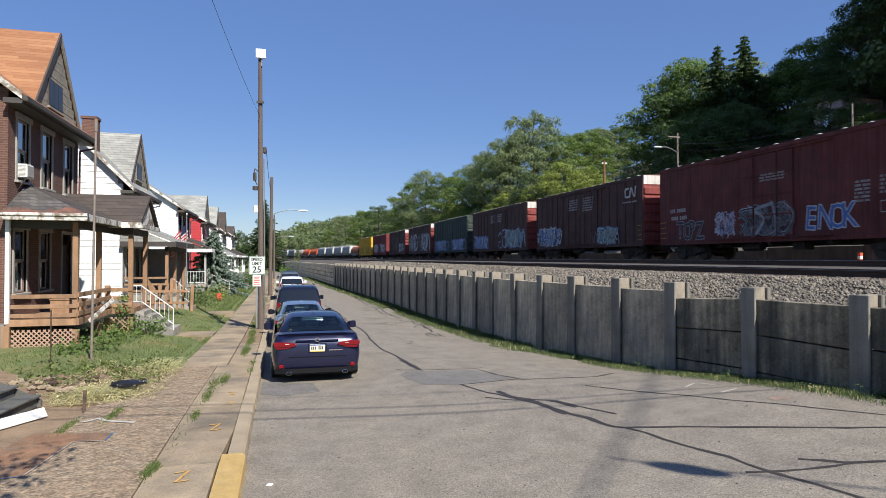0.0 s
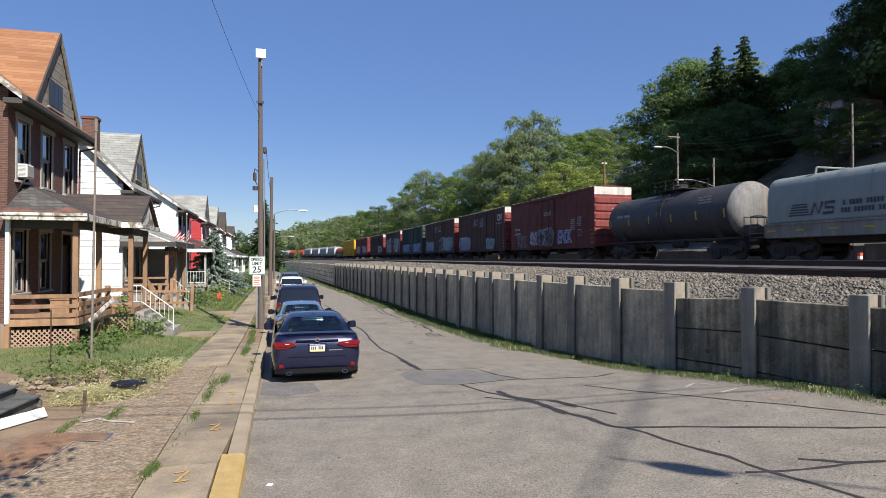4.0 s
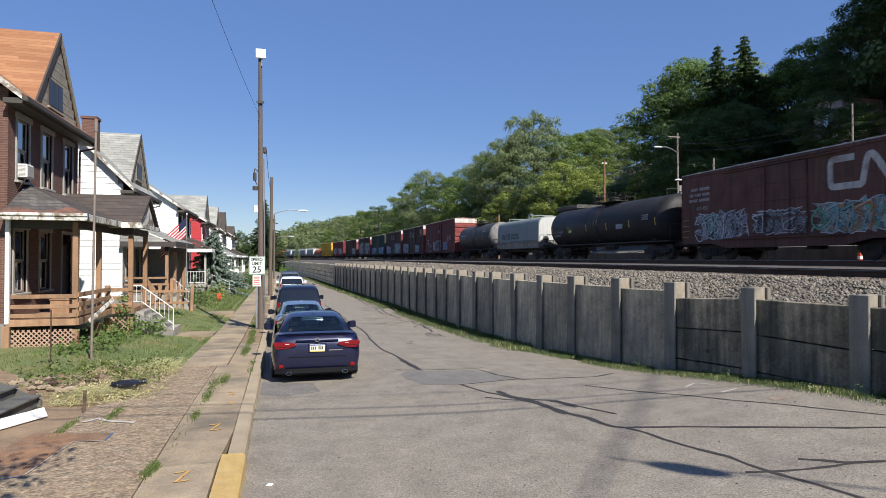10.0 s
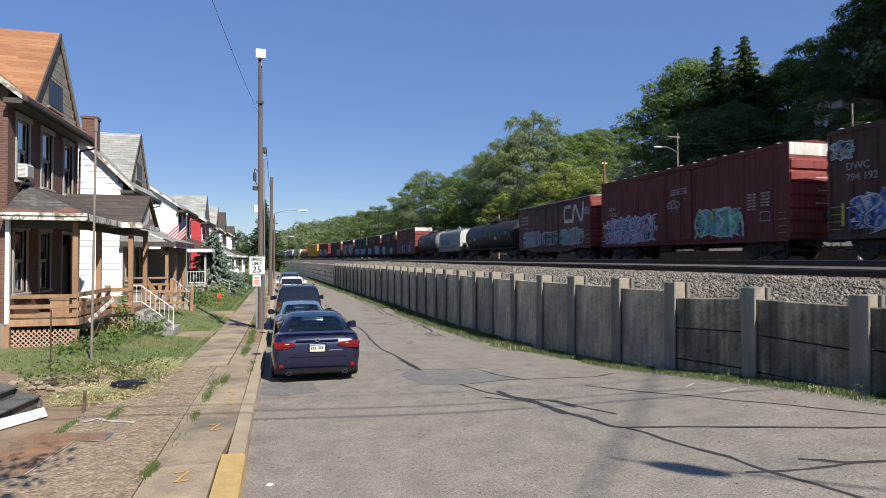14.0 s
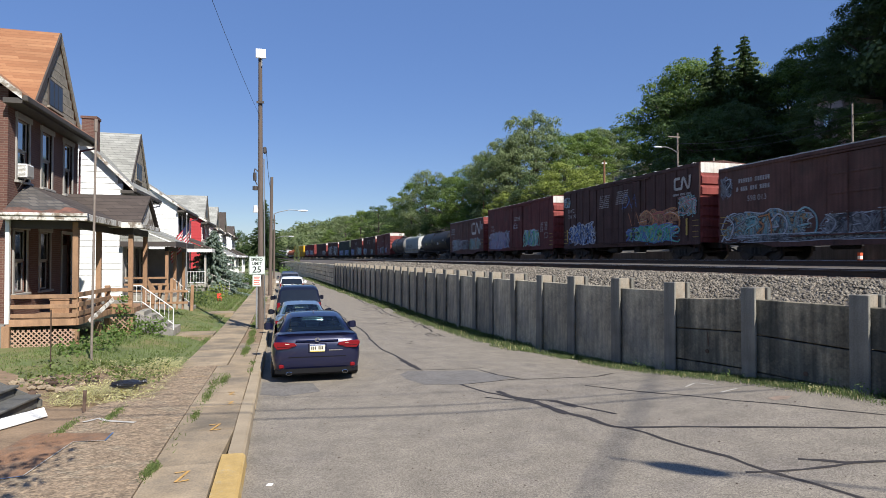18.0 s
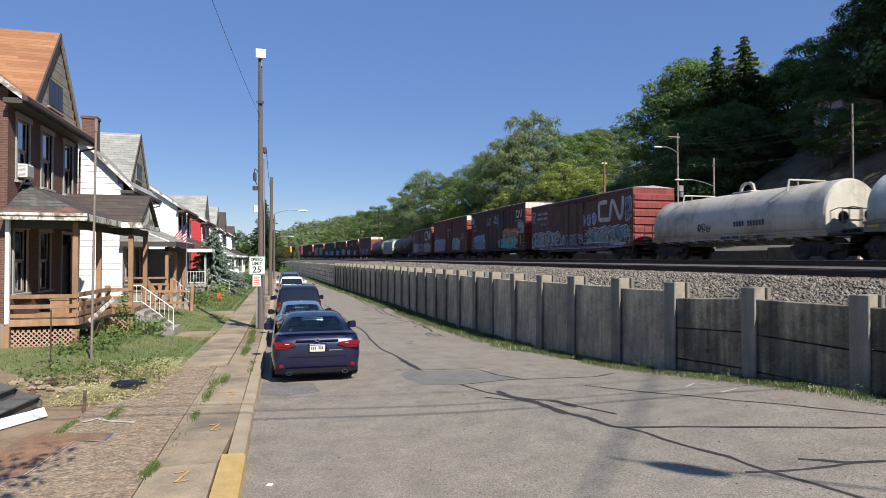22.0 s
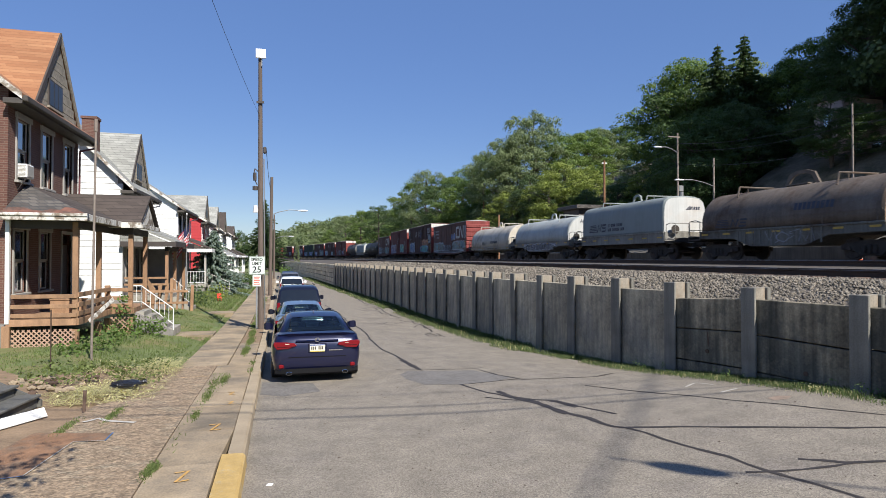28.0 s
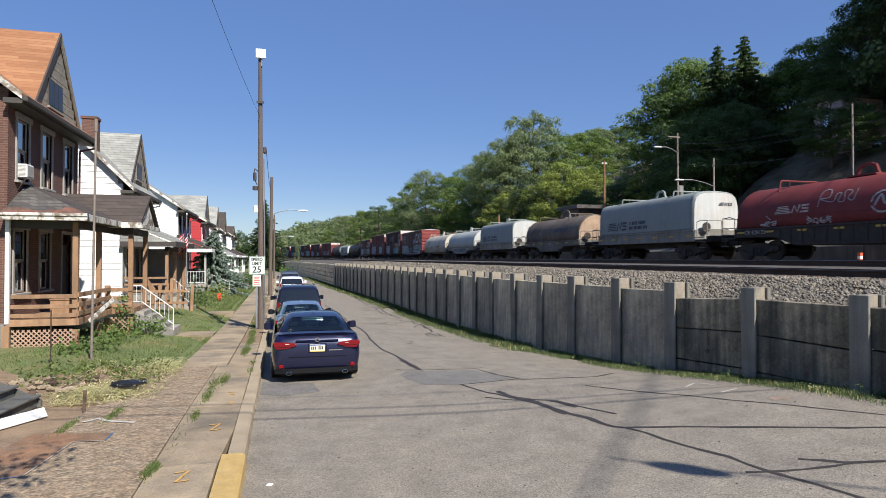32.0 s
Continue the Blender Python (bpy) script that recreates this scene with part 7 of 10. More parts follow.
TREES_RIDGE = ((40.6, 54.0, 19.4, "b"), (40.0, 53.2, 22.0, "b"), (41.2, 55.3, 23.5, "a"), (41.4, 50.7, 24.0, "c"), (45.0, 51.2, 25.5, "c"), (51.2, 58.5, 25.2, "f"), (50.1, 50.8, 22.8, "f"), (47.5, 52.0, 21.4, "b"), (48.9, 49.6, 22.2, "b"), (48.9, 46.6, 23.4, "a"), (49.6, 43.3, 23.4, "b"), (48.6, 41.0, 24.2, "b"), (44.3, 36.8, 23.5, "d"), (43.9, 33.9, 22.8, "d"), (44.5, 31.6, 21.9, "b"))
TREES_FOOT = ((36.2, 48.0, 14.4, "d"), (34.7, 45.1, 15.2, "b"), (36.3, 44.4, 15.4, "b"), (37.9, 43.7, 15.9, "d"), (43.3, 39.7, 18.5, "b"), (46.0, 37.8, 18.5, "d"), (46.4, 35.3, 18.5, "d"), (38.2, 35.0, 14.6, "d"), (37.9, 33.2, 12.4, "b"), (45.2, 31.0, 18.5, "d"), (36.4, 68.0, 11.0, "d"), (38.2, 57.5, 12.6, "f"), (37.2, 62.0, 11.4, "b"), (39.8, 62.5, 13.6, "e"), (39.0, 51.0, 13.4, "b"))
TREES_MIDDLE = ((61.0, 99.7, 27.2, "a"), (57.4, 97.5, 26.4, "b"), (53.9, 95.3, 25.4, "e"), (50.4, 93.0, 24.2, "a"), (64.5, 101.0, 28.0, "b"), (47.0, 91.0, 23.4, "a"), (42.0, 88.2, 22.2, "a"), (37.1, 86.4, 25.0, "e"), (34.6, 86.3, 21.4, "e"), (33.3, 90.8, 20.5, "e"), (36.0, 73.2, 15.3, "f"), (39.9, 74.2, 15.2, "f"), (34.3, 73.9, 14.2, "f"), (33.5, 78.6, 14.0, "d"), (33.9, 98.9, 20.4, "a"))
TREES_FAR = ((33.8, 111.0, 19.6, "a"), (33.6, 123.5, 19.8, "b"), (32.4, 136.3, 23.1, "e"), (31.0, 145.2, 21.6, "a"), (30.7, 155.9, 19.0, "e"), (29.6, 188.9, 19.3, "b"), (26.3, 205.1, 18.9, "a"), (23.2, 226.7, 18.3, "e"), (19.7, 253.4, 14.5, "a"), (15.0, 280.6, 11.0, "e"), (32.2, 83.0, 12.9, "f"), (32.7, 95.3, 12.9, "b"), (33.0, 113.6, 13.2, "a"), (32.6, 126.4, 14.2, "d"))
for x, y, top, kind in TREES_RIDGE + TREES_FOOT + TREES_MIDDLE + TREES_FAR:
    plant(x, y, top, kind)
# lower growth along the foot of the hill
yy = 44.0
while yy < 235:
    sh = track_shift(yy)[0]
    # dark leaf kinds put shade on the near foot, brighter ones sunlight beyond
    plant(37.5 - sh + tree_rng.uniform(-1.0, 6.5), yy, ground_z(37.5 - sh, yy) + tree_rng.uniform(5.5, 9.5), tree_rng.choice("dbdbd" if yy < 51 else "abafe"), 0.95)
    yy += tree_rng.uniform(3.2, 5.2)
# unseen trees past the view, nearer the camera, added to shade the wooded slope
SHADE_LOW = ((46, 28, 23), (48, 25, 27), (50, 28, 29), (54, 30, 32), (48, 20, 25), (50, 21, 30), (57, 24, 34), (48, 13, 27), (52, 14, 31), (60, 16, 36), (50, 6, 29), (58, 7, 34), (48, 0, 28), (56, -1, 33), (64, 2, 37))
SHADE_HIGH = ((62, 33, 36), (60, 44, 35), (68, 24, 40), (66, 38, 39), (54, 35, 34), (60, 40, 37), (46, 32, 35), (49, 29, 37), (44, 28, 34), (52, 33, 37), (42, 26, 32), (50, 26, 37), (57, 35, 38))
for x, y, top in SHADE_LOW + SHADE_HIGH:
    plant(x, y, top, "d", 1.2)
# trees at the far end of the street
for x, y, top, kind in ((-3.6, 150, 17.0, "c"), (-9.5, 152, 9.2, "b"), (-15, 150, 10.0, "b"), (-21, 145, 11, "d"), (-28, 140, 12, "a"), (-36, 130, 12, "b"), (-12, 120, 7.5, "a"), (-16, 112, 9, "d")):
    plant(x, y, top, kind)


plant(3.2, 126, 5.4, "e", 0.2)


def far_woods():
    """Woods on the slopes in the distance."""
    gen = np.random.default_rng(5)
    centres, radii = [], []
    for k in range(420):
        y = gen.uniform(235, 420)
        x = gen.uniform(-170, 60)
        sh = track_shift(min(y, 400))[0]
        if -14 < x + sh - 18 < 16:
            continue
        g = ground_z(x, y)
        h = gen.uniform(6, 9) + 0.012 * max(0, y - 260)
        for j in range(4):
            centres.append((x + gen.uniform(-3, 3), y + gen.uniform(-3, 3), g + h * gen.uniform(0.3, 0.9)))
            radii.append(gen.uniform(2.2, 3.6))
    v, f = leaf_cloud(gen, centres, radii, 9, 0.95, 0.8)
    ob = quick_mesh("far_woods", v, f, LEAF["e"])
    tagged(ob, "distant green woods on the valley slopes", "woods", kind="stuff")


far_woods()


def footway_tree():
    """A young street tree beside the footway."""
    t = thing("tree", IDENT, "young broad-leaved tree beside the footway", "tree")
    bm = nb()
    cyl(bm, (-2.5, 1.2, 0.0), (-2.4, 1.4, 3.2), 0.06, 0.045, seg=8)
    spots = [(-1.15, 2.8, 4.5), (-0.95, 3.2, 4.9), (-1.5, 2.7, 4.9), (-1.8, 2.4, 4.5), (-1.4, 2.2, 5.2), (-1.9, 1.9, 4.8)]
    for p in spots:
        cyl(bm, (-2.4, 1.4, 3.1), p, 0.03, 0.01, seg=5)
    part("trunk", bm, M_BARK, t)
    v, f = leaf_cloud(np.random.default_rng(15), spots, [0.45, 0.4, 0.5, 0.5, 0.5, 0.4], 200, 0.11, 0.8)
    quick_mesh("crown", v, f, LEAF["a"], t)


footway_tree()
spruce = conifer("s", 71, "blue-green spruce tree in a front garden", h=4.9, base_r=2.9, size=0.155, tiers=34, name="spruce_tree", group="", first=0.02)
spruce.matrix_world = pose(-4.85, 48.4, -0.15)


# ---------------- parked cars ----------------
def car_mat(name, color, metal=0.35):
    m = mat(name, color, 0.32, metal, vary=0.06, scale=2, fine=30, bump=0.0, spec=0.6)
    bs = m.node_tree.nodes["Principled BSDF"]
    bs.inputs["Coat Weight"].default_value = 0.8
    bs.inputs["Coat Roughness"].default_value = 0.06
    return m


C_NAVY = car_mat("dark_blue_car_paint", (0.006, 0.008, 0.038))
C_BLUE = car_mat("pale_blue_car_paint", (0.16, 0.23, 0.33))
C_DARK = car_mat("midnight_blue_car_paint", (0.008, 0.009, 0.022))
C_WHITE = car_mat("white_car_paint", (0.70, 0.70, 0.70), 0.0)
C_GREY = car_mat("grey_car_paint", (0.12, 0.12, 0.13))
C_GLASS = glass_mat("car_glass", (0.010, 0.012, 0.014), 0.03)
C_GLASS.node_tree.nodes["Principled BSDF"].inputs["IOR"].default_value = 1.55
C_CLEAR = bpy.data.materials.new("tinted_clear_glass")
C_CLEAR.use_nodes = True
_n, _l = C_CLEAR.node_tree.nodes, C_CLEAR.node_tree.links
_t = _n.new("ShaderNodeBsdfTransparent")
_t.inputs["Color"].default_value = (0.58, 0.70, 0.63, 1)
_g = _n.new("ShaderNodeBsdfGlossy")
_g.inputs["Roughness"].default_value = 0.03
_f = _n.new("ShaderNodeFresnel")
_f.inputs["IOR"].default_value = 1.5
_m = _n.new("ShaderNodeMixShader")
_l.new(_f.outputs[0], _m.inputs[0])
_l.new(_t.outputs[0], _m.inputs[1])
_l.new(_g.outputs[0], _m.inputs[2])
_l.new(_m.outputs[0], _n["Material Output"].inputs[0])
C_SMOKE = mat("dark_red_lamp", (0.07, 0.004, 0.006), 0.2, 0, vary=0.1, bump=0.0, spec=0.8)
C_PLATEY = plain("plate_yellow", (0.62, 0.45, 0.06), 0.5)
C_PLATEB = plain("plate_blue", (0.05, 0.09, 0.30), 0.5)
C_TAIL = mat("red_tail_lamp", (0.17, 0.005, 0.009), 0.35, 0, vary=0.15, scale=12, fine=90, bump=0.05, spec=0.3)
C_CHROME = mat("chrome", (0.75, 0.75, 0.76), 0.12, 1.0, vary=0.05, bump=0.0)
C_PLATE = plain("plate_white", (0.70, 0.68, 0.55), 0.5)
C_RIM = mat("alloy_rim", (0.32, 0.32, 0.33), 0.35, 0.9, vary=0.1, bump=0.02)


def car(label, paint, y, x, L=4.67, W=1.81, H=1.43, suv=False, z=0.0, details=True):
    """A parked car that faces away; its rear bumper at y, its middle line at x."""
    c = thing("car", pose(x, y, z), label, "car", "parked cars")
    hw = W / 2
    if suv:
        deck = [(0.0, 0.42, 0.60, 0.80), (0.03, 0.36, 0.94, 0.90), (0.30, 0.27, 1.02, 0.985), (0.9, 0.24, 1.04, 1.0), (2.6, 0.24, 1.04, 1.0), (3.6, 0.26, 1.02, 0.99), (4.2, 0.28, 0.98, 0.95), (L - 0.12, 0.34, 0.82, 0.85), (L, 0.42, 0.62, 0.72)]
        roof = [(0.10, 1.02, 0.90), (0.38, H - 0.10, 0.78), (0.62, H, 0.74), (2.4, H, 0.74), (2.75, H - 0.10, 0.74), (3.45, 1.03, 0.86)]
    else:
        deck = [(0.0, 0.42, 0.74, 0.80), (0.03, 0.28, 0.90, 0.90), (0.14, 0.25, 1.02, 0.95), (0.45, 0.20, 1.03, 0.985), (1.0, 0.22, 1.00, 1.0), (2.4, 0.22, 0.97, 1.0), (3.4, 0.24, 0.95, 0.99), (4.2, 0.26, 0.82, 0.95), (L - 0.12, 0.30, 0.68, 0.84), (L, 0.38, 0.56, 0.70)]
        roof = [(0.50, 1.00, 0.82), (1.30, H - 0.07, 0.66), (1.62, H, 0.63), (2.4, H - 0.01, 0.64), (2.65, H - 0.07, 0.66), (3.50, 0.97, 0.80)]
    rings = []
    for yy, z0, z1, k in deck:
        w = hw * k
        rings.append([(-w * 0.86, yy, z0), (-w * 0.96, yy, z0 + 0.06), (-w, yy, z0 + (z1 - z0) * 0.45), (-w * 0.985, yy, z0 + (z1 - z0) * 0.72), (-w * 0.93, yy, z1 - 0.05), (-w * 0.82, yy, z1), (-w * 0.4, yy, z1 + 0.015), (w * 0.4, yy, z1 + 0.015), (w * 0.82, yy, z1), (w * 0.93, yy, z1 - 0.05), (w * 0.985, yy, z0 + (z1 - z0) * 0.72), (w, yy, z0 + (z1 - z0) * 0.45), (w * 0.96, yy, z0 + 0.06), (w * 0.86, yy, z0)])
    bm = loft(nb(), rings)
    if details and not suv:
        # the cabin is hollow
        gaps = [f for f in bm.faces if len(f.verts) == 4 and 1.0 < f.calc_center_median().y < 3.4 and f.calc_center_median().z > 0.9 and abs(f.normal.z) > 0.8]
        bmesh.ops.delete(bm, geom=gaps, context="FACES")
    body = part("body", bm, paint, c, smooth=True)
    # cabin: five-point ring at each station, from the rear glass over the roof to the windscreen
    cr = []
    for yy, zz, k in roof:
        w = hw * k
        b = 0.95 if not suv else 1.0
        wb = hw * (0.86 if not suv else 0.92)
        cr.append([(-wb, yy, b), (-w, yy, zz - 0.03), (-w * 0.8, yy, zz), (0, yy, zz + 0.015), (w * 0.8, yy, zz), (w, yy, zz - 0.03), (wb, yy, b)])
    bm = loft(nb(), cr)
    open_cabin = details and not suv
    if open_cabin:
        gaps = [f for f in bm.faces if len(f.verts) == 4 and abs(f.calc_center_median().x) < hw * 0.45 and f.calc_center_median().z > 1.05 and not roof[1][0] - 0.05 < f.calc_center_median().y < roof[-2][0] + 0.05]
        bmesh.ops.delete(bm, geom=gaps, context="FACES")
    cab = part("cabin", bm, paint, c, smooth=True)
    # glass
    def strip(name, pts, off):
        n = (Vector(pts[1]) - Vector(pts[0])).cross(Vector(pts[2]) - Vector(pts[0])).normalized()
        if n.dot(Vector(off)) < 0:
            n = -n
        bm = nb()
        prism(bm, [Vector(p) - n * 0.012 for p in pts], n * 0.020)
        return part(name, bm, C_CLEAR if open_cabin and name == "windscreen" else C_GLASS, c)

    (y0, z0, k0), (y1, z1, k1) = roof[0], roof[1]
    a, b = 0.10, 0.93
    la, lb = (y0 + (y1 - y0) * a, z0 + (z1 - z0) * a), (y0 + (y1 - y0) * b, z0 + (z1 - z0) * b)
    wa, wb2 = hw * (k0 + (k1 - k0) * a) * 0.93, hw * (k0 + (k1 - k0) * b) * 0.90
    grid = []
    for s in (a, b):
        row = []
        for i, j, q in ((1, 2, 0.45), (2, 2, 0), (2, 3, 0.5), (3, 3, 0), (3, 4, 0.5), (4, 4, 0), (4, 5, 0.55)):
            p = [Vector(cr[m][i]) * (1 - q) + Vector(cr[m][j]) * q for m in (0, 1)]
            row.append(p[0] * (1 - s) + p[1] * s + Vector((0, -0.012, 0.010)))
        grid.append(row)
    raw("rear_window", grid[0] + grid[1], [(i, i + 1, i + 8, i + 7) for i in range(6)], C_CLEAR if open_cabin else C_GLASS, c, smooth=True)
    (y0, z0, k0), (y1, z1, k1) = roof[-1], roof[-2]
    strip("windscreen", [(-hw * k0 * 0.92, y0 - 0.05, z0 + 0.04), (hw * k0 * 0.92, y0 - 0.05, z0 + 0.04), (hw * k1 * 0.9, y1 + 0.03, z1 - 0.01), (-hw * k1 * 0.9, y1 + 0.03, z1 - 0.01)], (0, 1, 0.3))
    zt = H - 0.13
    wl, wt = hw * (0.865 if not suv else 0.925), hw * (0.70 if not suv else 0.79)
    ys = (1.15, 1.95, 2.0, 2.95) if not suv else (0.42, 1.35, 1.42, 2.95)
    for sx in (-1, 1):
        for p, q, sl in ((ys[0], ys[1], 0.35 if not suv else 0.10), (ys[2], ys[3], 0.0)):
            end = 0.45 if q == ys[3] else 0.0
            zb = 1.00 if not suv else 1.06
            strip("side_window", [(sx * wl, p, zb), (sx * wl, q, zb), (sx * wt, q - end, zt), (sx * wt, p + sl, zt)], (sx, 0, 0.3))
        bm = nb()
        mz, my = (0.90, 2.95) if not suv else (1.12, 3.0)
        loft(bm, [[(sx * (hw - 0.02 + a * 1.08), my + d * s, mz + e * 1.15 * t) for s, t in ((-1, -0.6), (1, -0.4), (1, 0.8), (-1, 1))] for a, d, e in ((0.0, 0.05, 0.05), (0.06, 0.09, 0.09), (0.16, 0.10, 0.10), (0.20, 0.06, 0.07))])
        part("mirror", bm, C_DARK if paint is C_BLUE else paint, c)
    # wheels
    r = 0.33 if not suv else 0.36
    for wy in (0.98, L - 0.95):
        for sx in (-1, 1):
            w = thing("wheel", pose(sx * (hw - 0.12), wy, r))
            w.parent = c
            bm = nb()
            pr = [(-0.11, r - 0.05), (-0.10, r - 0.01), (-0.06, r), (0.06, r), (0.10, r - 0.01), (0.11, r - 0.05)]
            loft(bm, [[(u, q * math.cos(2 * math.pi * i / 24), q * math.sin(2 * math.pi * i / 24)) for i in range(24)] for u, q in pr])
            part("tyre", bm, M_RUBBER, w)
            bm = nb()
            cyl(bm, (sx * 0.10, 0, 0), (sx * 0.118, 0, 0), r * 0.70, r * 0.66, seg=20)
            for k in range(5):
                a = 2 * math.pi * k / 5
                box(bm, min(sx * 0.115, sx * 0.125), max(sx * 0.115, sx * 0.125), -0.03, 0.03, 0.0, r * 0.6)
                bmesh.ops.rotate(bm, verts=bm.verts[-8:], cent=(0, 0, 0), matrix=Matrix.Rotation(a, 3, "X"))
            part("rim", bm, C_RIM, w)
    part("underbody", bx(-hw * 0.82, hw * 0.82, 0.25, L - 0.3, 0.17, 0.30), M_BLACK, c)
    if not details:
        for sx in (-1, 1):
            part("tail_lamp", bx(sx * hw * 0.84 - 0.10, sx * hw * 0.84 + 0.10, -0.02, 0.10, 0.68, 0.98, bev=0.02), C_TAIL, c)
        return c
    zl = 0.80 if not suv else 0.98
    for sx in (-1, 1):
        bm = nb()
        if suv:
            prism(bm, [(sx * hw * 0.80, -0.012, 0.72), (sx * hw * 0.90, 0.03, 0.72), (sx * hw * 0.88, 0.10, 1.12), (sx * hw * 0.76, 0.06, 1.12)], (0, 0.12, 0))
        else:
            prism(bm, [(sx * hw * 0.44, -0.040, zl + 0.010), (sx * hw * 0.62, -0.040, zl - 0.050), (sx * hw * 0.86, -0.040, zl - 0.062), (sx * hw * 0.93, -0.040, zl + 0.02), (sx * hw * 0.93, -0.040, zl + 0.075), (sx * hw * 0.86, -0.040, zl + 0.085), (sx * hw * 0.66, -0.040, zl + 0.080), (sx * hw * 0.48, -0.040, zl + 0.055)], (0, 0.16, 0), 0.008)
            part("lamp_bar", bx(min(sx * hw * 0.50, sx * hw * 0.86), max(sx * hw * 0.50, sx * hw * 0.86), -0.050, -0.02, zl - 0.012, zl + 0.002, bev=0.003), C_SMOKE, c, "dark bar across the tail lamp")
            part("reversing_lamp", bx(min(sx * hw * 0.60, sx * hw * 0.69), max(sx * hw * 0.60, sx * hw * 0.69), -0.050, -0.02, zl + 0.042, zl + 0.053, bev=0.003), C_PLATE, c, "pale reversing lamp")
        part("tail_lamp", bm, C_TAIL, c)
        part("reflector", bx(sx * hw * 0.77 - 0.048, sx * hw * 0.77 + 0.048, -0.02, 0.10, 0.345, 0.425, bev=0.015), C_TAIL, c)
    part("rear_bumper", loft(nb(), [[(hw * k, yy + 0.03, 0.205), (hw * k, yy, 0.24), (hw * k, yy + 0.02, 0.33), (hw * k, yy + 0.10, 0.335), (hw * k, yy + 0.14, 0.205)] for k, yy in ((-0.90, 0.05), (-0.6, -0.035), (0.6, -0.035), (0.90, 0.05))]), M_BLACK, c, "black lower bumper")
    pl = part("licence_plate", bx(-0.155, 0.155, -0.025, 0.01, zl - 0.13, zl + 0.025, bev=0.004), C_PLATE, c)
    bm = nb()
    for k in range(7):
        if k != 3:
            box(bm, -0.125 + k * 0.037, -0.125 + k * 0.037 + 0.024, -0.029, -0.0255, zl - 0.085, zl - 0.020)
    part("plate_mark", bm, M_DARKTRIM, pl)
    part("plate_band", bx(-0.150, 0.150, -0.0285, -0.0255, zl - 0.126, zl - 0.110), C_PLATEY, pl, "yellow lower band")
    part("plate_band", bx(-0.150, 0.150, -0.0285, -0.0255, zl + 0.000, zl + 0.021), C_PLATEB, pl, "dark blue upper band")
    part("plate_recess", bx(-0.19, 0.19, -0.012, 0.02, zl - 0.145, zl + 0.04, bev=0.012), paint, c)
    bm = nb()
    loft(bm, [[(q * math.cos(math.pi * i / 9), -0.010 - d, zl + 0.117 + 0.8 * q * math.sin(math.pi * i / 9)) for i in range(18)] for q, d in ((0.040, 0.0), (0.042, 0.012), (0.056, 0.012), (0.058, 0.0))], caps=False)
    prism(bm, [(-0.018, -0.014, zl + 0.145), (-0.006, -0.014, zl + 0.145), (-0.012, -0.014, zl + 0.105), (0.040, -0.014, zl + 0.105), (0.040, -0.014, zl + 0.095), (-0.028, -0.014, zl + 0.095)], (0, 0.010, 0))
    part("badge", bm, C_CHROME, c)
    if not suv:
        part("trunk_lip", loft(nb(), [[(hw * k, yy, 0.985), (hw * k, yy - 0.05, 1.05 - q), (hw * k, yy + 0.02, 1.062 - q), (hw * k, yy + 0.16, 1.035 - q)] for k, yy, q in ((-0.84, 0.19, 0.03), (-0.6, 0.10, 0.0), (0.6, 0.10, 0.0), (0.84, 0.19, 0.03))]), paint, c)
        part("lid_crease", loft(nb(), [[(hw * k, yy, zl + 0.075), (hw * k, yy - 0.022, zl + 0.095), (hw * k, yy + 0.01, zl + 0.115)] for k, yy in ((-0.46, 0.0), (0.0, -0.008), (0.46, 0.0))]), paint, c)
        part("parcel_shelf", bx(-hw * 0.66, hw * 0.66, 0.62, 1.20, 1.046, 1.060), M_BLACK, c)
        part("cabin_floor", bx(-hw * 0.80, hw * 0.80, 1.0, 3.38, 0.55, 0.60), M_BLACK, c)
        part("rear_bench", bx(-hw * 0.66, hw * 0.66, 1.22, 1.36, 0.61, 1.045, bev=0.03), M_BLACK, c)
        part("dashboard", bx(-hw * 0.74, hw * 0.74, 2.95, 3.36, 0.61, 0.93, bev=0.03), M_BLACK, c)
        for sx in (-1, 1):
            part("front_seat", bx(sx * 0.37 - 0.22, sx * 0.37 + 0.22, 2.15, 2.27, 0.61, 1.06, bev=0.03), M_BLACK, c)
            part("front_headrest", bx(sx * 0.37 - 0.12, sx * 0.37 + 0.12, 2.17, 2.25, 1.062, 1.20, bev=0.03), M_BLACK, c)
        part("inner_mirror", bx(-0.11, 0.11, 2.58, 2.61, 1.19, 1.25, bev=0.01), M_BLACK, c)
        part("trunk_seam", bx(-hw * 0.62, hw * 0.62, -0.014, 0.02, 0.562, 0.570), M_BLACK, c)
        part("name_badge", bx(0.24, 0.52, -0.012, 0.02, zl - 0.115, zl - 0.095), C_CHROME, c)
        for sx in (-1, 1):
            bm = nb()
            loft(bm, [[(sx * 0.57 + 0.063 * k * math.cos(2 * math.pi * i / 18), yy, 0.245 + 0.038 * k * math.sin(2 * math.pi * i / 18)) for i in range(18)] for yy, k in ((0.12, 1.0), (-0.05, 1.0), (-0.055, 0.86), (0.04, 0.8))])
            part("exhaust_tip", bm, C_CHROME, c)
        part("antenna_fin", prism(nb(), [(-0.012, 1.55, H + 0.01), (-0.012, 1.75, H + 0.01), (-0.012, 1.58, H + 0.065)], (0.024, 0, 0)), paint, c)
        bm = nb()
        box(bm, -0.60, -0.34, 1.24, 1.34, 1.046, 1.17, 0.04)
        box(bm, 0.34, 0.60, 1.24, 1.34, 1.046, 1.17, 0.04)
        part("headrest", bm, M_BLACK, c)
    else:
        bm = nb()
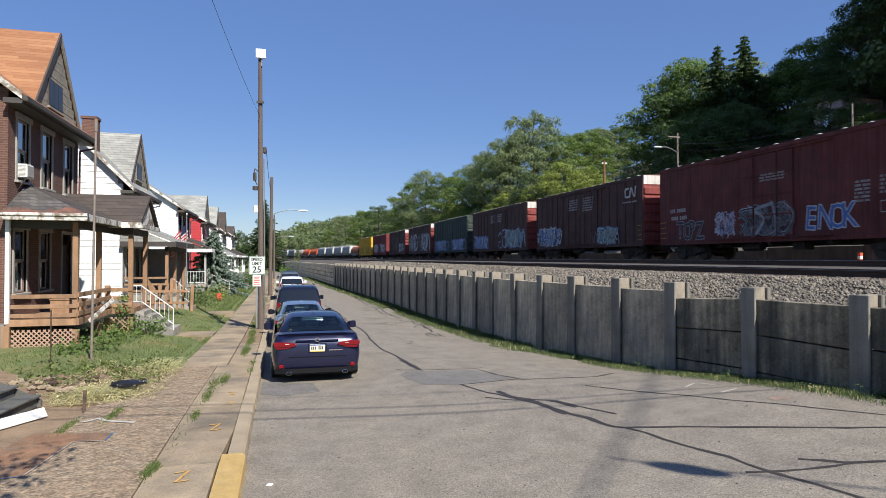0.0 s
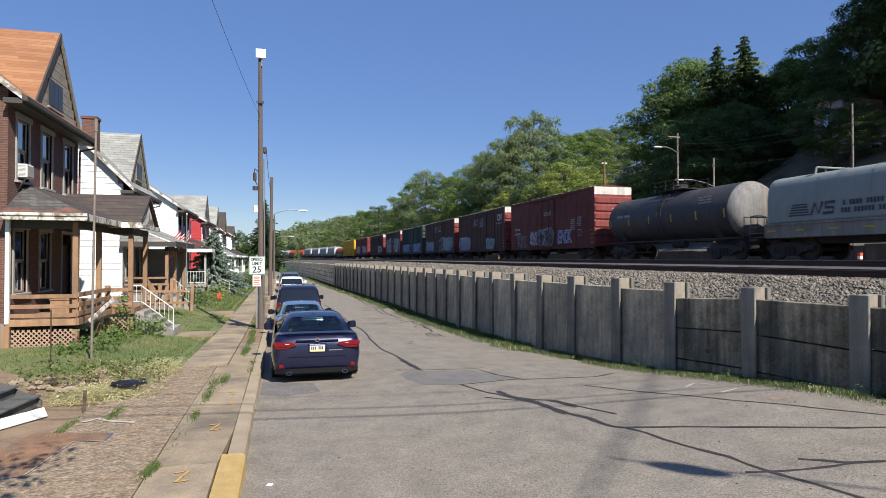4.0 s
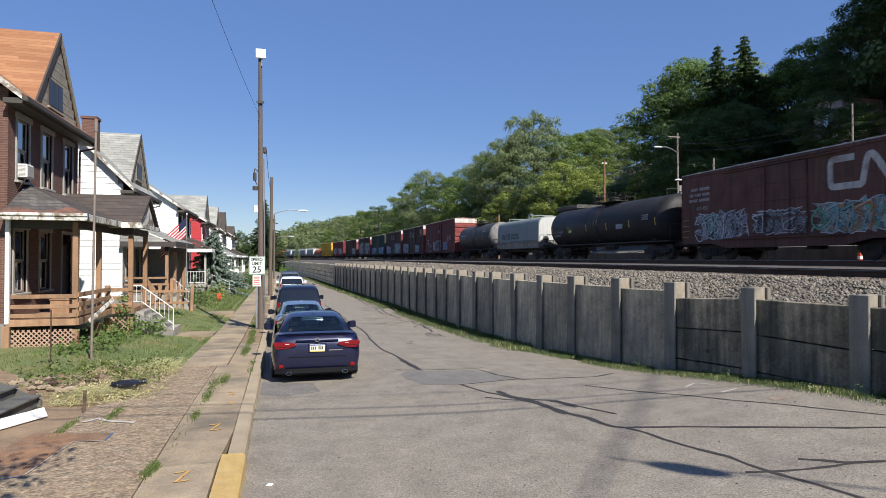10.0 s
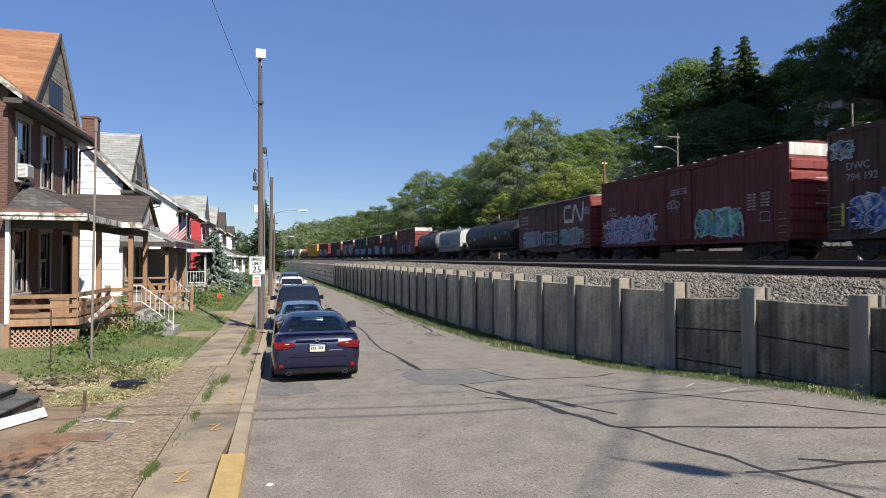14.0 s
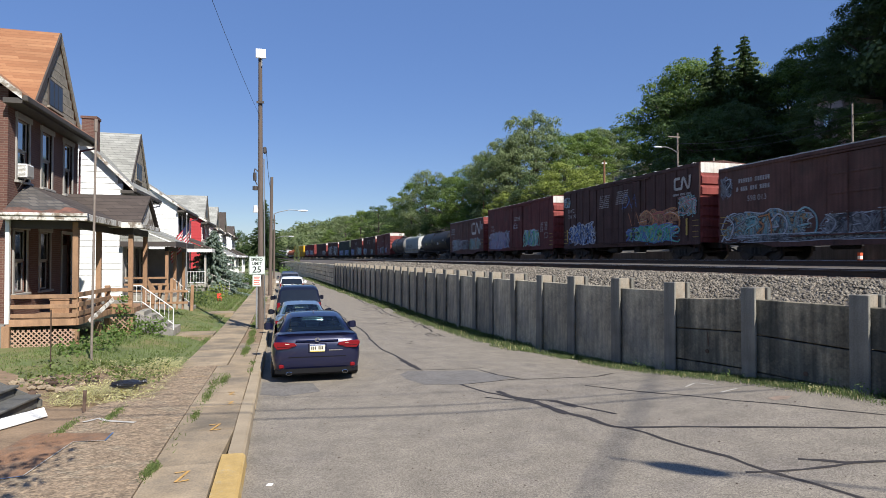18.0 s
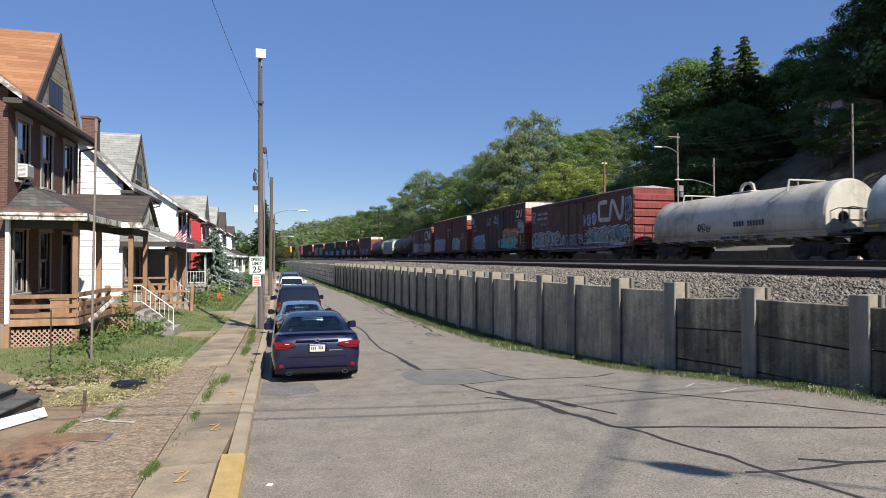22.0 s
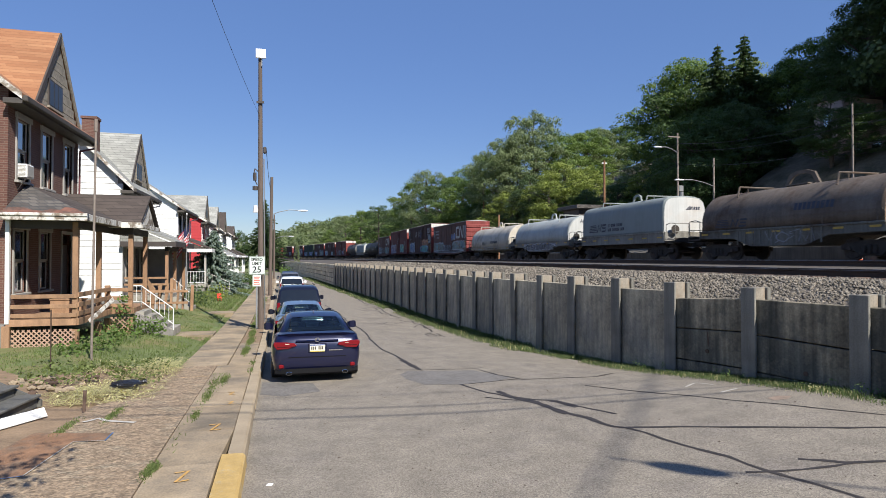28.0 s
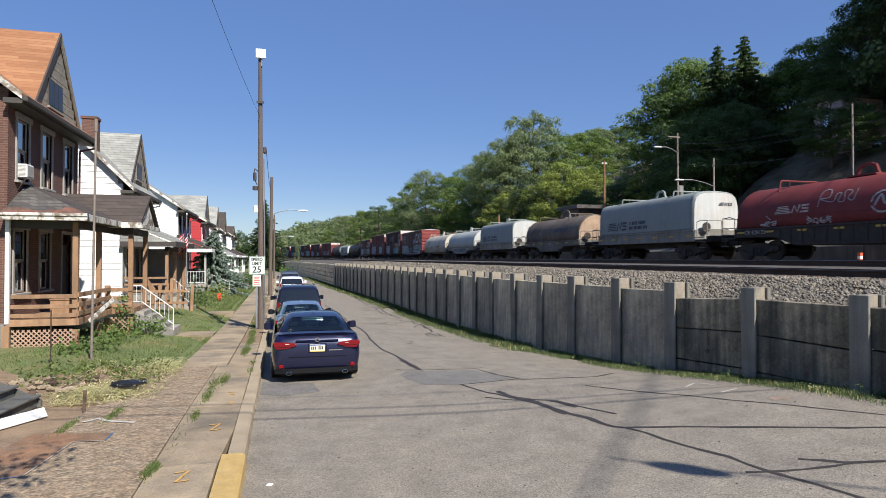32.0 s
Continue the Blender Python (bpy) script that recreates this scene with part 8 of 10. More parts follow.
        for sx in (-1, 1):
            tube(bm, [(sx * hw * 0.66, 0.7, H + 0.06), (sx * hw * 0.66, 2.3, H + 0.06)], 0.018)
        part("roof_rack", bm, M_BLACK, c)
        part("rear_wiper", bx(-0.02, 0.4, 0.12, 0.14, 1.08, 1.10), M_BLACK, c)
    return c


car("dark blue sedan parked at the kerb", C_NAVY, 13.0, 0.745, W=1.89, H=1.34, z=street_drop(14.5))
car("pale blue sedan parked between two dark cars", C_BLUE, 18.9, 0.66, W=1.74, H=1.33, z=street_drop(20.5))
car("midnight blue sport utility car with roof rails", C_DARK, 24.4, 0.70, 4.6, 1.86, 1.72, True, z=street_drop(26.5))
car("white hatchback parked at the kerb", C_WHITE, 43.0, 0.75, 4.4, 1.8, 1.55, True, z=-0.35)
car("grey estate car parked at the kerb", C_GREY, 52.0, 0.75, 4.5, 1.8, 1.65, True, z=-0.35, details=False)
car("dark car parked up the street", C_DARK, 64.0, 0.75, 4.5, 1.8, 1.5, False, z=-0.35, details=False)

# ---------------- street furniture ----------------
M_SIGN = plain("sign_white", (0.64, 0.72, 0.65), 0.5)
M_INK = plain("sign_black", (0.015, 0.015, 0.015), 0.6)
M_REDINK = plain("sign_red", (0.55, 0.10, 0.07), 0.6)
M_WIRE = plain("black_cable", (0.02, 0.02, 0.022), 0.6)
M_MARKER = plain("marker_orange", (0.62, 0.11, 0.04), 0.6)
# brown pole wood with sunlight put in as lighter orange
M_SUNPOLE = mat("orange_brown_pole_wood", (0.25, 0.13, 0.07), 0.95, vary=0.3, scale=3, fine=30, bump=0.4, stretch=(4, 4, 0.3))
M_PIPE = mat("rusty_pipe", (0.24, 0.20, 0.17), 0.7, 0.3, vary=0.3, scale=6, fine=40)
M_PANEL = plain("white_plastic", (0.78, 0.78, 0.78), 0.5)


def lettering(parent, body, size, x, y, z):
    cu = bpy.data.curves.new("lettering", "FONT")
    cu.body, cu.size, cu.align_x, cu.extrude, cu.offset = body, size, "CENTER", 0.002, 0.004
    tmp = bpy.data.objects.new("lettering", cu)
    me = bpy.data.meshes.new_from_object(tmp)
    bpy.data.objects.remove(tmp)
    bpy.data.curves.remove(cu)
    me.materials.append(M_INK)
    ob = new("lettering", me)
    ob.parent = parent
    ob.matrix_basis = Matrix.Translation((x, y, z)) @ Euler((radians(90), 0, 0)).to_matrix().to_4x4()
    return ob


def speed_sign():
    s = thing("speed_limit_sign", pose(-0.86, 23.75, -0.10, 0, 0, 3), "white speed limit sign with black figures on a steel post", "road sign")
    part("sign_post", bx(-0.03, 0.03, -0.02, 0.02, 0, 2.72), M_STEEL, s)
    b = part("sign_board", bx(-0.285, 0.285, -0.032, -0.022, 2.00, 2.66, bev=0.003), M_SIGN, s)
    bm = nb()
    for a in (((-0.265, 0.265), (2.635, 2.645)), ((-0.265, 0.265), (2.015, 2.025)), ((-0.265, -0.255), (2.026, 2.634)), ((0.255, 0.265), (2.026, 2.634))):
        box(bm, *a[0], -0.035, -0.0325, *a[1])
    part("border_line", bm, M_INK, b)
    lettering(b, "SPEED", 0.155, 0, -0.036, 2.50)
    lettering(b, "LIMIT", 0.155, 0, -0.036, 2.355)
    lettering(b, "25", 0.33, 0, -0.036, 2.07)
    lo = part("lower_board", bx(-0.15, 0.15, -0.032, -0.022, 1.555, 1.975, bev=0.003), M_SIGN, s)
    bm = nb()
    for k in range(5):
        box(bm, -0.11, 0.11 - 0.03 * (k % 2), -0.0345, -0.0325, 1.62 + k * 0.065, 1.655 + k * 0.065)
    part("lower_marking", bm, M_REDINK, lo)


def cable(name, pts, r=0.012, label="", sag=0.0, cat="cable"):
    """A hanging cable through the given points."""
    out = []
    for a, b in zip(pts[:-1], pts[1:]):
        a, b = Vector(a), Vector(b)
        for k in range(12):
            f = k / 12
            p = a + (b - a) * f
            p.z -= sag * 4 * f * (1 - f)
            out.append(p)
    out.append(Vector(pts[-1]))
    bm = nb()
    rings = []
    for i, p in enumerate(out):
        d = (out[min(i + 1, len(out) - 1)] - out[max(i - 1, 0)]).normalized()
        u = d.cross(Vector((0, 0, 1))).normalized()
        v = u.cross(d)
        rings.append([p + (u * math.cos(2 * math.pi * k / 5) + v * math.sin(2 * math.pi * k / 5)) * r for k in range(5)])
    ob = part(name, loft(bm, rings), M_WIRE)
    return tagged(ob, label or "thin black overhead cable", cat)


def near_pole():
    p = thing("utility_pole", pose(-0.72, 24.1, -0.12, 0, -0.35, 0), "tall weathered wooden utility pole at the kerb", "utility pole")
    bm = nb()
    cyl(bm, (0, 0, -0.5), (0, 0, 10.25), 0.115, 0.070, seg=14)
    part("shaft", bm, M_POLE, p)
    part("antenna_bracket", tube(nb(), [(0.06, -0.1, 9.9), (0.06, -0.1, 10.3)], 0.02), M_STEEL, p)
    part("antenna_panel", bx(-0.16, 0.21, -0.20, -0.13, 10.18, 10.53, bev=0.015), M_PANEL, p, "square white antenna panel")
    bm = nb()
    box(bm, -0.14, 0.14, -0.15, -0.10, 8.48, 8.56)
    box(bm, 0.10, 0.22, -0.08, 0.08, 6.6, 6.85, 0.03)
    part("bracket", bm, M_DARKTRIM, p)
    bm = nb()
    cyl(bm, (-0.2, -0.1, 5.55), (-0.2, -0.1, 5.85), 0.06, seg=8)
    cyl(bm, (-0.19, 0.0, 5.2), (-0.19, 0.0, 5.35), 0.10, seg=8)
    tube(bm, [(-0.08, -0.08, 5.9), (-0.2, -0.1, 6.0), (-0.26, -0.1, 5.7), (-0.12, -0.08, 5.4)], 0.02)
    part("insulator", bm, M_DARKTRIM, p)
    bm = nb()
    cyl(bm, (-0.18, -0.06, 4.35), (-0.18, -0.06, 4.62), 0.09, 0.07, seg=10)
    part("splice_box", bm, M_PANEL, p)
    part("conduit", cyl(nb(), (0.15, -0.02, 0.2), (0.13, -0.02, 6.4), 0.025, seg=6), M_STEEL, p)


def lamp_pole(x, y, base, h, arm_z, arm, label, side=1, r=0.14, lean=0.0, shaft=None):
    p = thing("street_lamp_pole", pose(x, y, base, 0, lean, 0), label, "street lamp", "street lamps")
    part("shaft", cyl(nb(), (0, 0, -0.5), (0, 0, h), r, r * 0.72, seg=12), shaft or M_POLE, p)
    bm = nb()
    a = side * arm
    tube(bm, [(0, 0, arm_z - 0.25), (a * 0.3, 0, arm_z), (a * 0.65, 0, arm_z + 0.16), (a, 0, arm_z + 0.14)], 0.03)
    part("lamp_arm", bm, M_STEEL, p)
    bm = nb()
    loft(bm, [[(a + side * u, q * math.cos(t * math.pi / 5), arm_z + 0.13 + w * math.sin(t * math.pi / 5)) for t in range(10)] for u, q, w in ((-0.1, 0.05, 0.04), (0.1, 0.14, 0.07), (0.4, 0.15, 0.07), (0.58, 0.08, 0.04))])
    part("lamp_head", bm, M_PANEL, p)
    return p


def yard_pipe():
    p = thing("pipe_post", pose(-4.37, 16.3, 0.0, 0, 0.6, 0), "thin galvanised pipe post in the front garden", "post")
    part("pipe", cyl(nb(), (0, 0, -0.3), (0, 0, 5.55), 0.030, 0.027, seg=10), M_PIPE, p)
    part("pipe_cap", cyl(nb(), (0, 0, 5.55), (0, 0, 5.85), 0.04, seg=10), M_PIPE, p)


speed_sign()
near_pole()
yard_pipe()
lamp_pole(-0.74, 46.0, -0.2, 8.6, 6.1, 2.0, "leaning wooden pole with a curved steel lamp arm", lean=0.6)
lamp_pole(-0.85, 84.0, -0.3, 8.6, 5.6, 2.0, "wooden pole with a lamp arm further up the street")
# far side of the railway
for x, y, h, az, arm, s in ((30.0, 41.3, 9.3, 8.0, 1.5, -1), (30.0, 37.2, 6.7, 4.9, 2.6, -1)):
    p = lamp_pole(x, y, 3.0, h, az, arm, "grey lamp pole on the far side of the railway", s, 0.085, shaft=M_PIPE)
    if h > 8:
        part("crossarm", bx(-0.85, 0.2, -0.04, 0.04, h - 0.35, h - 0.27), M_PIPE, p)
        part("small_sign", bx(0.12, 0.5, -0.03, 0.0, 4.75, 5.2, bev=0.01), M_STEEL, p, "small grey sign plate")
        part("signal_box", cyl(nb(), (0.3, -0.02, 4.3), (0.3, -0.02, 4.7), 0.17, seg=10), M_STEEL, p)
for x, y, h in ((26.4, 22.73, 0.62),):
    d = thing("marker_post", pose(x, y, 2.15), "orange and white banded marker post behind the track", "marker post", "marker posts")
    for k in range(4):
        part("band", cyl(nb(), (0, 0, h * k / 4), (0, 0, h * (k + 1) / 4 - 0.002), 0.11, seg=8), M_MARKER if k % 2 else M_PANEL, d, "orange band" if k % 2 else "white band")
for x, y, top in ((30.0, 26.2, 10.9), (32.0, 56.0, 12.5), (24.2, 66.0, 7.5), (30.5, 90.0, 11.5)):
    p = thing("utility_pole", pose(x, y, 3.0), "wooden utility pole behind the railway", "utility pole", "poles behind the railway")
    thin = y < 30
    part("shaft", cyl(nb(), (0, 0, -1.0), (0, 0, top - 3.0), 0.058 if thin else 0.13, 0.048 if thin else 0.10, seg=10), M_PIPE if thin else M_SUNPOLE, p)
    if x > 31:
        part("insulator", bx(-0.28, 0.28, -0.05, 0.05, top - 3.3, top - 3.2), M_PANEL, p)
for dz in (0.0, -0.5, -1.6):
    cable("overhead_cable", [(30.0, 10.0, 10.6 + dz), (30.0, 26.2, 10.3 + dz), (30.0, 41.3, 11.5 + dz), (32.0, 56.0, 11.8 + dz), (30.5, 90.0, 11.0 + dz)], 0.015, sag=0.5)
cable("overhead_cable", [(-2.7, -14.0, 9.4), (-0.78, 24.0, 7.85)], 0.005, sag=0.8)
cable("overhead_cable", [(-0.55, 24.1, 6.7), (-0.70, 46.0, 7.6)], 0.012, sag=0.5)
cable("overhead_cable", [(-14.0, 3.62, 8.4), (26.0, -2.4, 8.4)], 0.02, sag=0.2)
cable("overhead_cable", [(-14.0, 4.95, 8.4), (26.0, -0.46, 8.4)], 0.009, sag=0.2)
cable("overhead_cable", [(-14.0, 4.68, 8.1), (26.0, -1.72, 8.1)], 0.016, sag=0.2)
# unseen cables and case, set overhead to cast shadows on the street
cable("overhead_cable", [(6.75, -1.75, 7.8), (13.0, -7.5, 7.2)], 0.02)
cable("overhead_cable", [(-2.1, -31.6, 20.0), (31.0, 9.1, 20.0)], 0.034, "thick bundled overhead cable")
sc = thing("splice_case", Matrix.LocRotScale((7.28, -2.3, 7.72), Euler((0, radians(4), radians(-47.5))), (0.68, 0.9, 0.9)), "black splice case on an overhead cable", "splice case")
bm = nb()
loft(bm, [[(u, q * math.cos(t * math.pi / 6), q * math.sin(t * math.pi / 6)) for t in range(12)] for u, q in ((-0.62, 0.03), (-0.38, 0.12), (0.0, 0.17), (0.38, 0.12), (0.62, 0.03))])
part("case", bm, M_BLACK, sc)

# ---------------- behind the railway ----------------
M_BARRIER = mat("barrier_concrete", (0.105, 0.10, 0.088), 0.9, vary=0.3, scale=1.5, fine=30, bump=0.3, streak=0.25)
bw = thing("concrete_barrier", IDENT, "low grey concrete wall behind the far track", "barrier", kind="structure")
k = 0
yy = 5.0
while yy < 150:
    part("barrier_panel", bx(26.92, 27.15, yy, yy + 5.96, 1.6, (3.12 if yy < 28 else 2.93) + 0.04 * (k % 3), bev=0.015), M_BARRIER, bw)
    yy += 6.0
    k += 1
M_FARROAD = mat("gravel_road", (0.115, 0.105, 0.088), 0.95, vary=0.3, scale=1, fine=20, bump=0.3)
vs, fs = [], []
fy = spread(0, 150, 30)
for y in fy:
    for x in (27.2, 29.0, 31.0, 34.0):
        vs.append((x, y, ground_z(x, y) + 0.05))
for j in range(len(fy) - 1):
    for i in range(3):
        a = j * 4 + i
        fs.append((a, a + 1, a + 5, a + 4))
tagged(raw("far_road", vs, fs, M_FARROAD, smooth=True), "grey gravel road behind the railway", "road", kind="structure")


M_PALEBRICK = mat("pale_pinkish_brick", (0.42, 0.31, 0.27), 0.9, vary=0.25, scale=2, fine=20, bump=0.3, stain=(0.28, 0.20, 0.17))


def hillside_house():
    """A pale house half hidden by the trees on the slope."""
    h = thing("house", IDENT, "pale pinkish brick house half hidden among trees on the slope", "house")
    bm = nb()
    box(bm, 40.2, 44.0, 35.9, 38.4, 5.6, 14.5)
    box(bm, 40.25, 44.0, 30.6, 35.89, 5.6, 11.7)
    wl = part("wall", bm, M_PALEBRICK, h)
    bm = nb()
    box(bm, 39.9, 44.2, 35.7, 38.6, 14.51, 14.7)
    box(bm, 39.95, 44.2, 30.4, 35.69, 11.71, 11.9)
    part("roof", bm, M_BSHINGLE, h)
    for y, zs in ((31.6, (10.3,)), (33.2, (10.3,)), (34.8, (10.3,)), (37.1, (10.3, 13.0))):
        for z in zs:
            wn = part("window", bx(40.14, 40.197, y - 0.42, y + 0.42, z - 0.6, z + 0.6), M_TRIM, h)
            part("pane", bx(40.12, 40.138, y - 0.34, y + 0.34, z - 0.52, z + 0.52), M_GLASS, wn)
            part("sill", bx(40.08, 40.196, y - 0.5, y + 0.5, z - 0.70, z - 0.605), M_STONE, wn)


def trackside_shed():
    """A low flat-roofed building beyond the far track."""
    h = thing("shed", IDENT, "low dark shed with a pale flat roof beyond the railway", "shed")
    part("wall", bx(29.4, 35.4, 56.6, 60.0, 2.6, 7.55), M_DARKSIDE, h)
    part("roof", bx(28.9, 35.8, 56.0, 60.5, 7.56, 7.95, bev=0.03), M_SLATE, h)
    d = part("door", bx(31.4, 32.3, 56.54, 56.597, 3.2, 5.3), M_TRIM, h)
    part("door_handle", bx(31.5, 31.56, 56.49, 56.537, 4.2, 4.32), M_STEEL, d)


hillside_house()
trackside_shed()


# ---------------- pavement and kerb ----------------
M_TAR = mat("crack_sealer", (0.036, 0.030, 0.027), 0.75, vary=0.3, scale=3, fine=40, bump=0.2)
M_PATCH = mat("asphalt_patch", (0.165, 0.152, 0.136), 0.92, speckle=0.3, speckle_scale=42, vary=0.2, scale=2, fine=55, bump=0.5)
M_CHALK = mat("white_marking_paint", (0.47, 0.44, 0.39), 0.8, vary=0.3, scale=8, fine=60, bump=0.1)
M_RUSTSTAIN = mat("rust_stain", (0.27, 0.20, 0.15), 0.9, vary=0.3, scale=8, fine=60, bump=0.1)
M_SURVEY = mat("faded_survey_paint", (0.52, 0.30, 0.09), 0.9, vary=0.3, scale=9, fine=60, bump=0.1, stain=(0.36, 0.27, 0.17), stain_at=(0.5, 0.7))
M_CARPET = mat("worn_brown_sheet", (0.25, 0.135, 0.072), 0.95, vary=0.4, scale=5, fine=40, bump=0.4, stain=(0.17, 0.115, 0.075), stain_at=(0.45, 0.62))
M_BLUEEDGE = plain("blue_edging", (0.07, 0.14, 0.28), 0.6)
M_BAG = mat("black_bin_bag", (0.012, 0.012, 0.013), 0.3, vary=0.2, scale=8, fine=30, bump=0.6, spec=0.6)
M_STEPGREY = mat("dark_grey_step_paint", (0.115, 0.112, 0.10), 0.85, vary=0.3, scale=3, fine=30, bump=0.2)
M_SOIL = mat("bare_soil", (0.24, 0.165, 0.10), 0.95, vary=0.35, scale=3, fine=25, bump=0.6)
M_ORANGE = plain("orange_red_plastic", (0.72, 0.065, 0.03), 0.5)


def pave_z(y):
    return street_drop(y) + 0.15


def flat_strip(pts, w, zf, lift, r=None, wob=0.0):
    """A ribbon laid on the ground along a polyline, finely cut so that it follows the surface."""
    line = []
    for (xa, ya), (xb, yb) in zip(pts[:-1], pts[1:]):
        n = max(2, int(math.hypot(xb - xa, yb - ya) / 0.18))
        for k in range(n):
            f = k / n
            q = wob * 3 * noise.noise(Vector((xa * 3 + xb, (ya + (yb - ya) * f) * 0.7, 7.7)))
            line.append((xa + (xb - xa) * f + q, ya + (yb - ya) * f + q * 0.7))
    line.append(pts[-1])
    vs, fs = [], []
    for i, (x, y) in enumerate(line):
        a, b = line[max(0, i - 1)], line[min(len(line) - 1, i + 1)]
        dx, dy = b[0] - a[0], b[1] - a[1]
        d = math.hypot(dx, dy) or 1
        ww = w * (r.uniform(0.65, 1.35) if r else 1) / 2
        for s in (-1, 1):
            px, py = x - s * dy / d * ww, y + s * dx / d * ww
            vs.append((px, py, zf(px, py) + lift))
    fs = [(2 * i, 2 * i + 2, 2 * i + 3, 2 * i + 1) for i in range(len(line) - 1)]
    return vs, fs


CRACKS_UPPER = (([(2.62, 37.88), (2.78, 33.67), (2.96, 28.84), (3.07, 25.74), (3.09, 23.23), (2.97, 20.9), (2.97, 18.75), (2.99, 17.08), (3.03, 16.0), (3.08, 15.14), (3.13, 14.36), (3.19, 13.82)], 0.06),
          ([(3.04, 15.67), (3.09, 14.84), (3.15, 14.0)], 0.13),
          ([(2.6, 14.08), (3.21, 13.9), (3.88, 13.78), (4.39, 13.71), (4.73, 13.87)], 0.03),
          ([(4.46, 13.51), (4.61, 12.68), (4.78, 12.27), (4.88, 11.89), (5.18, 11.84), (5.76, 11.72), (6.4, 11.56), (6.98, 11.87)], 0.05),
          ([(3.54, 11.81), (4.07, 11.87), (4.67, 11.99), (5.02, 11.91)], 0.03),
          ([(5.63, 10.61), (5.96, 9.85), (6.44, 8.9), (6.84, 8.05), (7.28, 7.4), (7.56, 6.9), (7.9, 6.45)], 0.045))
CRACKS_MAIN = (([(3.51, 11.82), (3.62, 11.32), (3.72, 10.91), (3.85, 10.61), (3.96, 10.16)], 0.055),
          ([(3.58, 10.46), (3.79, 10.14), (3.98, 9.94)], 0.045),
          ([(3.95, 10.86), (3.97, 10.32), (4.05, 10.01), (4.18, 9.68), (4.22, 9.31), (4.25, 8.94), (4.3, 8.65)], 0.125),
          ([(4.3, 8.74), (4.45, 8.29), (4.47, 7.92), (4.52, 7.69), (4.65, 7.55)], 0.085),
          ([(4.01, 10.3), (4.25, 9.84), (4.55, 9.57), (4.63, 9.21), (4.73, 8.82), (4.91, 8.28)], 0.05),
          ([(4.46, 9.62), (4.57, 9.3), (4.63, 8.97)], 0.1))
CRACKS_RIGHT = (([(4.52, 7.69), (4.65, 7.55), (4.92, 7.42), (5.25, 7.25), (5.83, 6.86), (6.42, 6.53), (6.98, 6.21), (7.4, 6.04)], 0.058),
          ([(4.6, 7.61), (4.73, 7.26), (4.78, 6.89), (4.86, 6.6), (4.95, 6.3), (5.04, 6.03), (5.05, 5.77), (5.1, 5.49), (5.18, 5.28), (5.27, 5.02), (5.33, 4.75), (5.37, 4.51)], 0.052),
          ([(4.89, 5.58), (5.1, 5.49), (5.43, 5.38), (5.81, 5.31), (6.03, 5.3), (6.36, 5.19)], 0.042),
          ([(5.65, 5.65), (5.8, 5.51), (5.99, 5.33), (6.37, 5.2)], 0.055))
CRACKS_FAR = (([(4.79, 60.0), (5.0, 53.6), (5.14, 48.0), (5.27, 42.8), (5.15, 38.9), (5.21, 37.4)], 0.09),
          ([(4.19, 34.0), (4.7, 34.9), (5.15, 35.2), (5.31, 34.1), (4.89, 32.9), (4.57, 33.3), (4.15, 33.1)], 0.07),
          ([(4.9, 37.0), (5.32, 35.8), (5.4, 33.7), (5.34, 31.0), (5.4, 29.7), (5.48, 28.7)], 0.08),
          ([(5.04, 32.8), (5.08, 30.8), (5.26, 29.8)], 0.06),
          ([(2.83, 26.4), (3.46, 26.6), (4.09, 26.65), (4.59, 25.9), (5.24, 26.7)], 0.06),
          ([(3.79, 29.1), (4.4, 28.7), (4.89, 28.8), (5.4, 28.25)], 0.06),
          ([(4.57, 26.9), (4.18, 26.0)], 0.06),
          ([(5.3, 27.7), (5.47, 26.9), (5.79, 27.2), (5.66, 26.0), (5.77, 25.4), (5.6, 24.1), (5.64, 23.3), (5.53, 22.4)], 0.065),
          ([(5.21, 24.2), (5.71, 25.4), (5.71, 24.1), (6.22, 24.5)], 0.05),
          ([(5.12, 21.8), (5.44, 22.25), (5.58, 21.95), (5.54, 21.0), (5.26, 20.9), (5.11, 21.3), (5.12, 21.8)], 0.055),
          ([(5.1, 21.5), (5.38, 21.6), (5.58, 20.7)], 0.05),
          ([(5.3, 22.0), (5.35, 21.0)], 0.05),
          ([(3.87, 19.1), (4.17, 19.2)], 0.04),
          ([(4.09, 19.55), (4.19, 19.65)], 0.09),
          ([(4.28, 17.9), (4.37, 17.8)], 0.04))
crack_rng = random.Random(17)
for k, (pts, w) in enumerate(CRACKS_UPPER + CRACKS_MAIN + CRACKS_RIGHT + CRACKS_FAR):
    vs, fs = flat_strip(pts, w, road_z, 0.004 + 0.0004 * (k % 5), crack_rng, 0.008 if pts[0][1] < 16 else 0.05)
    raw("crack_seal", vs, fs, M_TAR, road, "black tar crack seal")


def flat_patch(name, poly, zf, lift, material, parent, label=""):
    """A flat polygon on the ground, fanned from its middle with a ring between so that it follows the surface."""
    cx, cy = sum(p[0] for p in poly) / len(poly), sum(p[1] for p in poly) / len(poly)
    vs, fs = [(cx, cy, zf(cx, cy) + lift)], []
    n = len(poly)
    for k in (1, 2, 3):
        for x, y in poly:
            px, py = cx + (x - cx) * k / 3, cy + (y - cy) * k / 3
            vs.append((px, py, zf(px, py) + lift))
    for i in range(n):
        j = (i + 1) % n
        fs.append((0, 1 + i, 1 + j))
        for k in (0, 1):
            fs.append((1 + k * n + i, 1 + (k + 1) * n + i, 1 + (k + 1) * n + j, 1 + k * n + j))
    return raw(name, vs, fs, material, parent, label)


